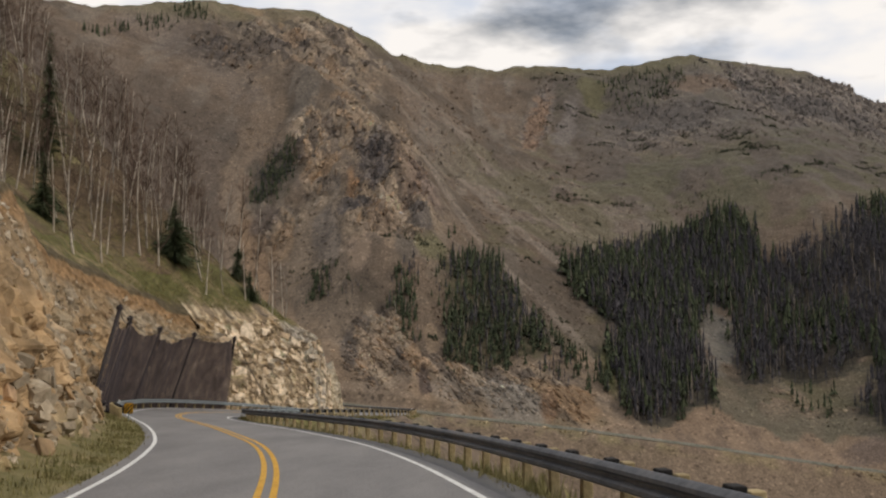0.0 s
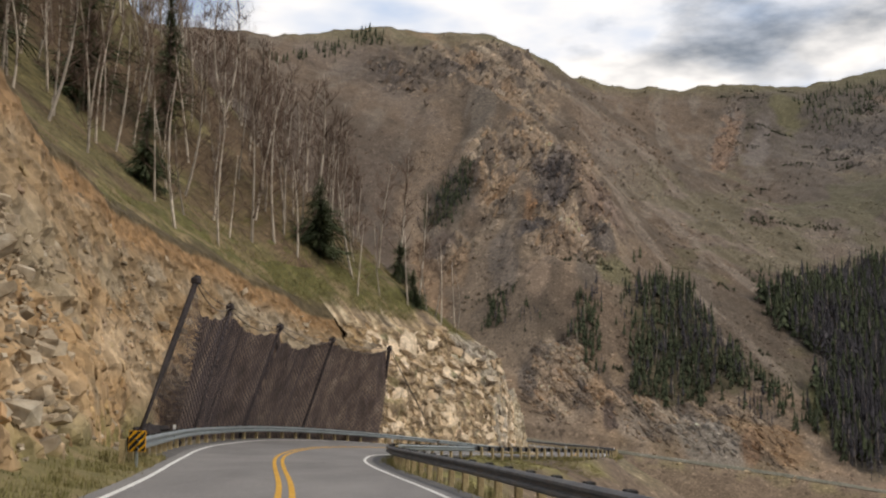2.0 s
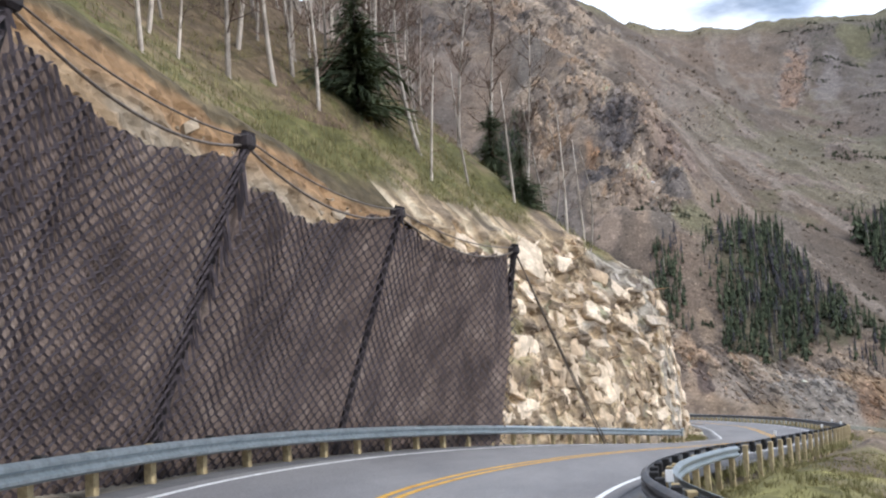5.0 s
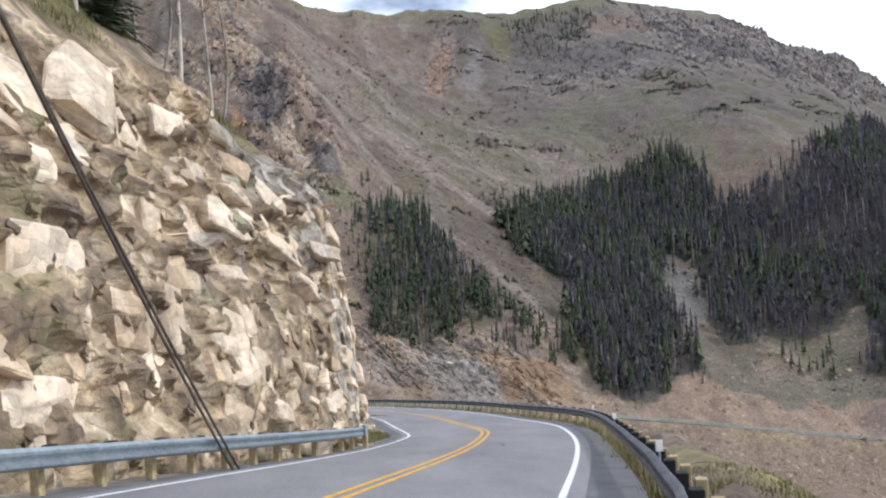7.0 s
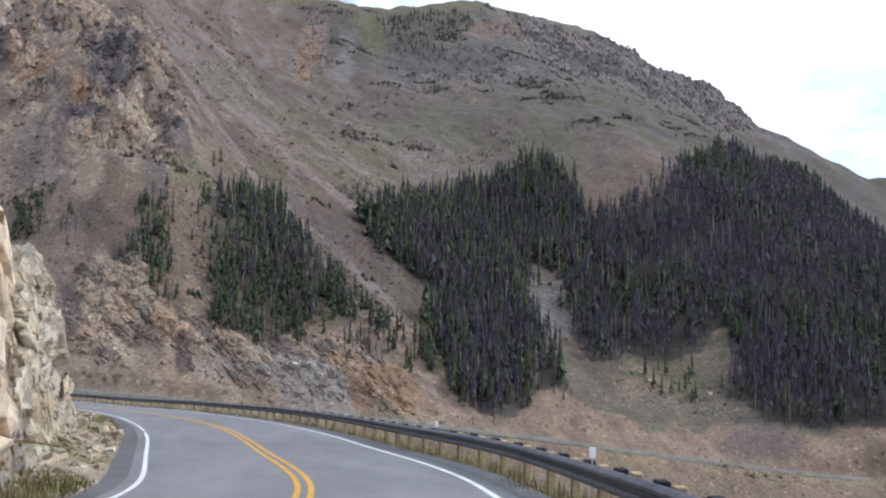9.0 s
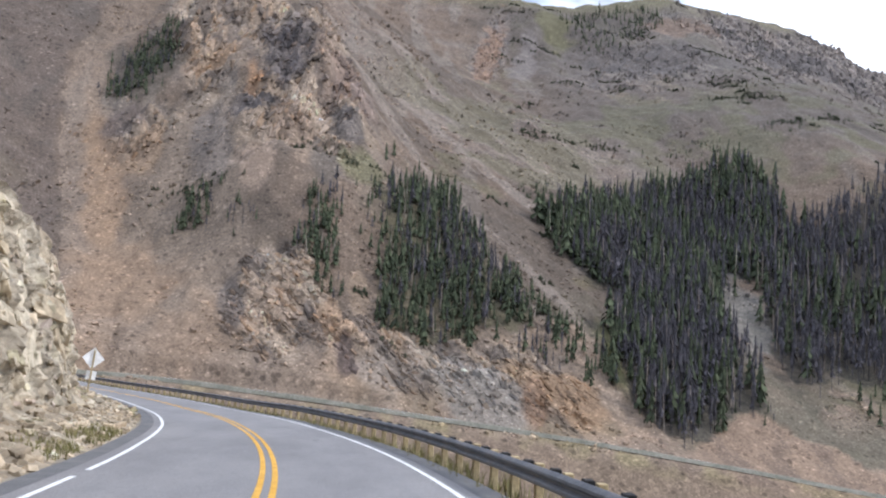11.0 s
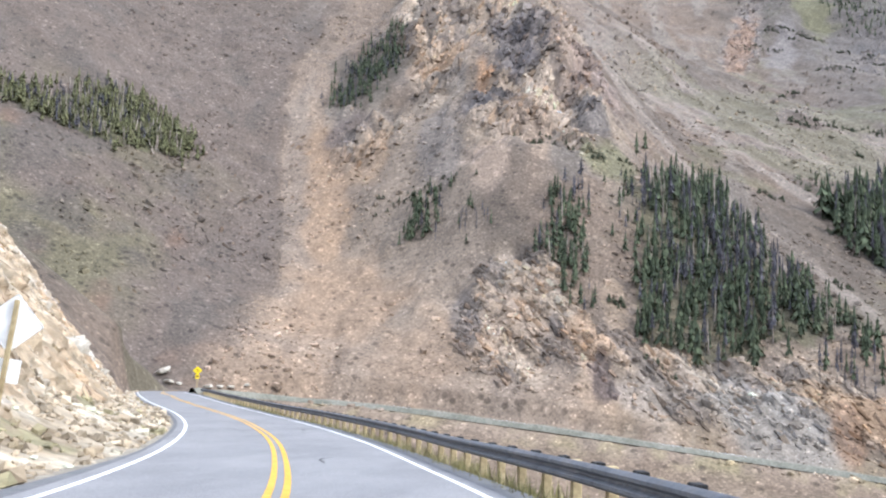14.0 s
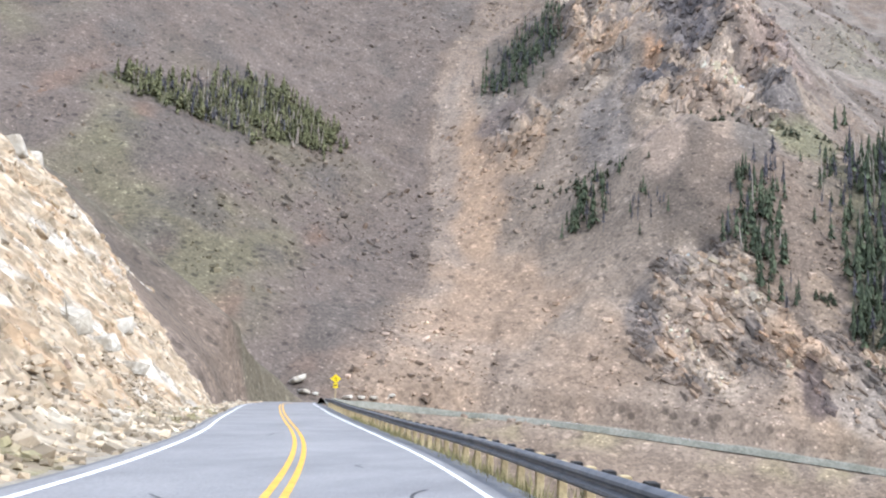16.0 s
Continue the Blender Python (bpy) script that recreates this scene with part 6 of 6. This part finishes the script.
def aspen(seed, h, label, bushy=1.0):
    """A bare tree: a pale crooked trunk, limbs and fine twigs."""
    rng = random.Random(seed)
    tree = tagged(new("bare_tree"), label, "tree", group="bare trees above the road")
    n = 9
    bend = [(rng.gauss(0, 0.13) * h * 0.3, rng.gauss(0, 0.13) * h * 0.3) for _ in range(3)]
    pts = []
    for i in range(n + 1):
        t = i / n
        pts.append((bend[0][0] * t * t + bend[1][0] * math.sin(3 * t) * 0.5, bend[0][1] * t * t + bend[1][1] * math.sin(3 * t) * 0.5, -0.6 + (h + 0.6) * t))
    v, f = tube(pts, [0.0105 * h * (1 - 0.85 * i / n) + 0.01 for i in range(n + 1)], 6)
    part("trunk", sheet_data("trunk", v, f, PALE_BARK, True), tree)
    limbs, twigs = Bag(), Bag()
    for _ in range(int(24 * bushy)):
        t = rng.uniform(0.22, 0.98)
        base = Vector([np.interp(t * n, range(n + 1), [p[k] for p in pts]) for k in range(3)])
        a = rng.uniform(0, 6.283)
        l = h * rng.uniform(0.08, 0.2) * (1.15 - 0.6 * t)
        tip = base + Vector((math.cos(a) * l, math.sin(a) * l, l * rng.uniform(0.3, 1.2)))
        mid = base.lerp(tip, 0.5) + Vector((rng.gauss(0, 0.05), rng.gauss(0, 0.05), -0.04 * l))
        v, f = tube([base, mid, tip], [0.0035 * h, 0.0025 * h, 0.004], 3)
        limbs.add(v, f)
        for _ in range(int(14 * bushy)):
            q = base.lerp(tip, rng.uniform(0.25, 1.0))
            e = q + Vector((rng.gauss(0, 0.45), rng.gauss(0, 0.45), rng.uniform(0.1, 0.9))) * (h / 9)
            w = Vector((rng.gauss(0, 1), rng.gauss(0, 1), 0)).normalized() * 0.012
            m = q.lerp(e, 0.5) + Vector((rng.gauss(0, 0.06), rng.gauss(0, 0.06), 0))
            twigs.add([q - w, q + w, m + w, m - w], [(0, 1, 2, 3)])
            twigs.add([m - w * 0.8, m + w * 0.8, e + w * 0.3, e - w * 0.3], [(0, 1, 2, 3)])
    for a, f in zip(limbs.v, limbs.f):
        twigs.v.append(a), twigs.f.append(f - f.min() + twigs.n)
        twigs.n += len(a)
    tagged(part("crown", twigs.mesh("crown", TWIGS), tree), kind="stuff")
    return tree


def hill_place(y, out):
    """A place on the land above the cut."""
    s = station(y)
    p = road_point(s, -out)
    k = float(np.interp(s, RS, KEY))
    return Vector((p[0], p[1], float(np.interp(s, RS, RZ)) + float(hill(np.array([k]), np.array([out]))[0])))


kinds = [aspen(21, 9.5, "bare pale-barked aspen on the grassy slope"), aspen(22, 11, "tall bare aspen with fine brown twigs", 1.2), aspen(23, 8, "slender bare aspen on the slope", 0.8),
         aspen(24, 7, "dead grey tree with broken limbs", 0.35), aspen(25, 10, "bare aspen with a crooked pale trunk", 1.1)]
trng = random.Random(5)
spots = []
for _ in range(4000):
    y, out = trng.uniform(48, 121), 11.5 + 36 * trng.random() ** 0.8
    if out < 14 + max(0, (84 - y)) * 0.35 + trng.uniform(0, 4) and y < 84:
        continue
    if all((y - b) ** 2 + (out - a) ** 2 > 3.2 for b, a in spots):
        spots.append((y, out))
    if len(spots) == 310:
        break
spots += [(117, 9.6), (119.5, 9.2), (121, 10.5), (122.5, 8.8), (114, 10.2), (110, 11), (124, 9.5), (106, 11)]
used = set()
for i, (y, out) in enumerate(spots):
    j = trng.choice((0, 0, 1, 1, 2, 2, 4, 4, 3)) if i < 310 else trng.choice((2, 3, 3))
    m = Matrix.Translation(hill_place(y, out) - Vector((0, 0, 0.25))) @ pose(0, 0, 0, trng.gauss(0, 2.5), trng.gauss(3.0, 2.5), trng.uniform(0, 360)) @ Matrix.Diagonal((*[trng.uniform(0.8, 1.25)] * 3, 1))
    if j in used:
        ob = copy_thing(kinds[j], m)
        ob.matrix_world = m
    else:
        kinds[j].matrix_world = m
        used.add(j)


def hill_spot(x, y):
    s, d = near_road(np.array([x], dtype=float), np.array([y], dtype=float))
    k = np.interp(s, RS, KEY)
    return Vector((x, y, float((np.interp(s, RS, RZ) + hill(k, -d))[0])))


spr = [(1, 7.2, 2.9, -26.5, 108), (2, 6.5, 1.9, -33.5, 89.5), (3, 16, 2.3, -39, 104), (4, 14, 3.6, -46, 88), (5, 13, 3.4, -50, 94), (6, 4.6, 1.5, -22.6, 122), (7, 14, 3.6, -44, 80), (8, 4.0, 1.3, -20.2, 117.5), (9, 12, 3.2, -52, 86),
       (13, 12, 3.0, -42, 96)]
for seed, h, r, x, y in spr:
    spruce_near(seed, h, r).matrix_world = Matrix.Translation(hill_spot(x, y) - Vector((0, 0, 0.3))) @ pose(0, 0, 0, 0, 0, 37 * seed)


# ---- stones ----
srng = random.Random(3)


def scatter(bag, places, sizes):
    for p, size in zip(places, sizes):
        v, f = srng.choice(CHIPS)
        m = np.array(Euler((srng.uniform(-0.5, 0.5), srng.uniform(-0.5, 0.5), srng.uniform(0, 6.28))).to_matrix()) @ np.diag((size * 1.3, size, size * srng.uniform(0.5, 0.9)))
        bag.add(v @ m.T + np.array(p), f)


# a low apron of fallen rock between the road and the cut
talus_height = by((134, 0.2), (142, 0.7), (160, 0.9), (190, 1.1), (205, 1.2), (225, 0.9), (260, 0.6), (330, 0.2))


def talus_place(s, f):
    k = np.interp(s, RS, KEY)
    inner, outer = half_left(k) + np.interp(k, [134, 190, 205], [0.85, 0.8, 0.55]), half_left(k) + cut_foot(k) + 1.3
    q = road_point(s, -(inner + (outer - inner) * f))
    q[..., 2] = np.interp(s, RS, RZ) + np.interp(s, RS, RB) * half_left(k) - 0.06 + talus_height(k) * f ** 1.25 * (1 + 0.5 * fbm(s / 2.5, f * 2, 3, 931)) + 0.12 * np.minimum(1, 4 * f) * fbm(s / 0.8, f * 5, 3, 933)
    return q


ts, tf = np.meshgrid(np.arange(station(134), station(330), 0.3), np.linspace(0, 1, 12))
tn1, tn2 = fbm(ts / 4, tf * 2, 4, 935), fbm(ts / 0.9, tf * 5, 3, 936)
tcol = mix3(np.broadcast_to(np.array((0.29, 0.235, 0.165)), ts.shape + (3,)), (0.4, 0.345, 0.26), smooth(0.0, 0.35, tn2))
tcol = mix3(tcol, (0.22, 0.168, 0.11), smooth(0.0, 0.3, tn1) * 0.7)
tcol = mix3(tcol, (0.16, 0.15, 0.07), smooth(0.2, 0.4, tn1 + 0.4 * tn2) * 0.6)
TP = talus_place(ts, tf)
tagged(grid_mesh("talus", TP, ROCK, False, tcol), "low apron of broken tan rock sloping down to the road edge", "talus", kind="structure")
loose = TintBag()
for _ in range(5200):
    i, j = srng.randrange(1, 12), srng.randrange(ts.shape[1])
    size = 0.05 + 0.11 * srng.random() + 0.3 * srng.random() ** 7
    v, f = srng.choice(CHIPS)
    m = np.array(Euler((srng.uniform(-0.5, 0.5), srng.uniform(-0.5, 0.5), srng.uniform(0, 6.28))).to_matrix()) @ np.diag((size * 1.3, size, size * srng.uniform(0.5, 0.9)))
    loose.put(v @ m.T + TP[i, j] + (srng.uniform(-0.1, 0.1), srng.uniform(-0.15, 0.15), 0.12 * size), f, np.clip(tcol[i, j] * srng.uniform(0.75, 1.7), 0.03, 0.55))
tagged(new("fallen_rock", loose.tint_mesh("fallen_rock", ROCK)), "angular tan stones lying on the rock apron beside the road", "stones", kind="stuff")

# rubble at the foot of the cut
rubble = Bag()
pl, sz = [], []
for _ in range(9500):
    y = srng.choice((srng.uniform(0, 62), srng.uniform(15, 99), srng.uniform(15, 99), srng.uniform(132, 205), srng.uniform(132, 205), srng.uniform(195, 285), srng.uniform(195, 285)))
    s = station(y)
    t = srng.random() ** 1.6
    foot, lip, high = float(half_left(y) + cut_foot(y)), float(lip_out(y)), float(lip_height(y))
    if 104 < y < 190 and t > 0.3:
        t *= 0.3
    if y < 99:
        t = srng.random()
    out = foot - 0.35 + (lip - foot) * t
    p = road_point(s, -out)
    pw = 1.25 if y < 99 else float(np.interp(y, [136, 146, 160, 188, 205, 235], [1.2, 0.7, 0.5, 0.45, 0.75, 0.95]))
    vv = max(0, (out - foot) / (lip - foot)) ** (1 / pw)
    zz = float(np.interp(s, RS, RZ)) + float(np.interp(s, RS, RB)) * foot * (1 - vv) - 0.3 + high * vv
    pl.append((p[0], p[1], zz + 0.02))
    sz.append(0.07 + 0.12 * srng.random() + 0.35 * srng.random() ** 7 if 130 < y < 206 else min(0.75, (0.06 if y < 99 else 0.09) + 0.10 * srng.random() + (0.5 if y < 99 else 0.3) * srng.random() ** 9))
scatter(rubble, pl, sz)
tagged(new("rubble", rubble.mesh("rubble", STONE)), "broken pale stones fallen along the foot of the cut", "stones", kind="stuff")

# stones on the far slopes
far_stones = TintBag()
xs = np.array([srng.uniform(-150, 170) for _ in range(24000)])
ys = np.array([372 + 260 * srng.random() ** 1.3 for _ in range(24000)])
keep = fbm(xs / 25, ys / 25, 3, 501) > 0.0
xs, ys = xs[keep], ys[keep]
zs = land_at(xs, ys)
for x, y, z, c in zip(xs, ys, zs, land_tint(xs, ys, zs, None)):
    v, f = srng.choice(CHIPS)
    size = 0.2 + 0.35 * srng.random() + 1.3 * srng.random() ** 12
    m = np.array(Euler((srng.uniform(-0.5, 0.5), srng.uniform(-0.5, 0.5), srng.uniform(0, 6.28))).to_matrix()) @ np.diag((size * 1.3, size, size * srng.uniform(0.5, 0.9)))
    far_stones.put(v @ m.T + (x, y, z + 0.05), f, np.clip(c * (srng.uniform(0.75, 1.7) if srng.random() < 0.86 else srng.uniform(1.9, 2.8)), 0.02, 0.5))
tagged(new("scree_stones", far_stones.tint_mesh("scree_stones", CRAG_ROCK)), "loose stones and boulders lying on the scree", "stones", kind="stuff")


def boulder(y, out, size, mat, label, z_off=0.0, squash=0.75, seed=0):
    rng = random.Random(seed + int(y * 10))
    vs, fs = hull_block(rng, 22)
    bm = bmesh.new()
    ring = [bm.verts.new((v[0], v[1], v[2] * squash)) for v in vs]
    for f in fs:
        bm.faces.new([ring[i] for i in f])
    bmesh.ops.bevel(bm, geom=bm.edges, offset=0.035, segments=2, affect="EDGES")
    me = bpy.data.meshes.new("boulder")
    bm.to_mesh(me)
    bm.free()
    me.materials.append(mat)
    ob = tagged(new("boulder", me), label, "boulder", group="boulders by the road")
    s = station(y)
    foot, lip, high = float(half_left(y)) + 1.35, float(lip_out(y)), float(lip_height(y))
    vv = min(1, max(0, (out - foot) / (lip - foot)))
    p = road_point(s, -out)
    ob.matrix_world = pose(p[0], p[1], float(np.interp(s, RS, RZ)) - 0.3 + high * vv + z_off + 0.15 * size, rng.uniform(-15, 15), rng.uniform(-15, 15), rng.uniform(0, 360)) @ Matrix.Diagonal((size * rng.uniform(0.9, 1.4), size, size, 1))


for y, out, size in ((229, 8.2, 1.0), (236, 5.2, 0.7), (237.5, 5.5, 0.6), (247, 9.0, 1.4), (252, 8.4, 1.2), (254, 7.4, 0.9), (262, 9.5, 1.5), (240, 11, 1.2), (279, 20.6, 2.2), (281.5, 20.0, 1.9)):
    boulder(y, out, size, PALE_STONE, "large pale boulder on the crumbling bank", -0.15)
for y, out, size in ((98, 10.6, 0.9), (86, 10.4, 0.5)):
    boulder(y, out, size, PALE_STONE, "pale boulder on the grassy lip of the cut", 0.0)
BEND_BOULDERS = ((-90.5, 369.5, 2.7), (-88.3, 367.6, 1.9), (-92.5, 364.5, 1.4), (-81.4, 370.2, 1.7), (-79.6, 372, 1.1), (-78, 373.4, 1.5), (-75.5, 376, 1.1), (-94, 367, 1.4), (-86.5, 368.6, 1.0))
for i, (x, y, size) in enumerate(BEND_BOULDERS):
    bm_seed = 40 + i
    boulder(150 + i, 6.0, size, PALE_STONE, "pale boulder at the foot of the scree beside the road", 0, 0.42, bm_seed)
    ob = [o for o in scene.objects if o.name.startswith("boulder")][-1]
    ob.location = (x, y, float(land_at([x], [y])[0]) + 0.2 * size)

# ---- grass ----
blades = Bag()
grng = random.Random(8)


def tuft(p, h, n):
    for _ in range(n):
        a, l = grng.uniform(0, 6.28), h * grng.uniform(0.6, 1.2)
        lean = grng.uniform(0.1, 0.6) * l
        w = 0.012 + 0.012 * grng.random()
        b = np.array(p) + np.array((grng.gauss(0, 0.09), grng.gauss(0, 0.09), -0.03))
        side = np.array((-math.sin(a), math.cos(a), 0)) * w
        tip = b + np.array((math.cos(a) * lean, math.sin(a) * lean, l))
        blades.add([b - side, b + side, tip], [(0, 1, 2)])


for _ in range(5200):
    y = grng.uniform(2, 270)
    d = right_edge(y) - 0.25 + abs(grng.gauss(0, 0.55))
    p = road_point(station(y), d)
    if grng.random() < 0.55 + vnoise(np.array([y / 6]), np.array([d]), 9)[0]:
        tuft((p[0], p[1], p[2] - 0.2), grng.uniform(0.2, 0.5), 6)
for _ in range(2600):
    y = grng.uniform(72, 112)
    d = grng.uniform(4.9, 9)
    p = road_point(station(y), d)
    tuft((p[0], p[1], float(land_at([p[0]], [p[1]])[0])), grng.uniform(0.08, 0.2), 6)
for _ in range(3000):
    y = grng.choice((grng.uniform(5, 58), grng.uniform(5, 58), grng.uniform(5, 58), grng.uniform(5, 58), grng.uniform(120, 135), grng.uniform(150, 182)))
    if y > 140 and vnoise(np.array([y / 3]), np.array([0.5]), 19)[0] < 0.1:
        continue
    out = float(half_left(y)) + (0.45 if y < 60 else 1.0) + abs(grng.gauss(0, 0.55))
    p = road_point(station(y), -out)
    tuft((p[0], p[1], p[2] - 0.02 + 0.3 * max(0.0, out - half_left(y) - 0.8)), grng.uniform(0.08, 0.24), 6)
for _ in range(9500):
    y, e = grng.uniform(20, 122), 0.5 + 11 * grng.random() ** 1.5
    tuft(hill_place(y, float(lip_out(y)) + e), grng.uniform(0.15, 0.4), 4)
tagged(new("grass", blades.mesh("grass", GRASS)), "dry yellow-green grass tufts along the road and slopes", "grass", kind="stuff")
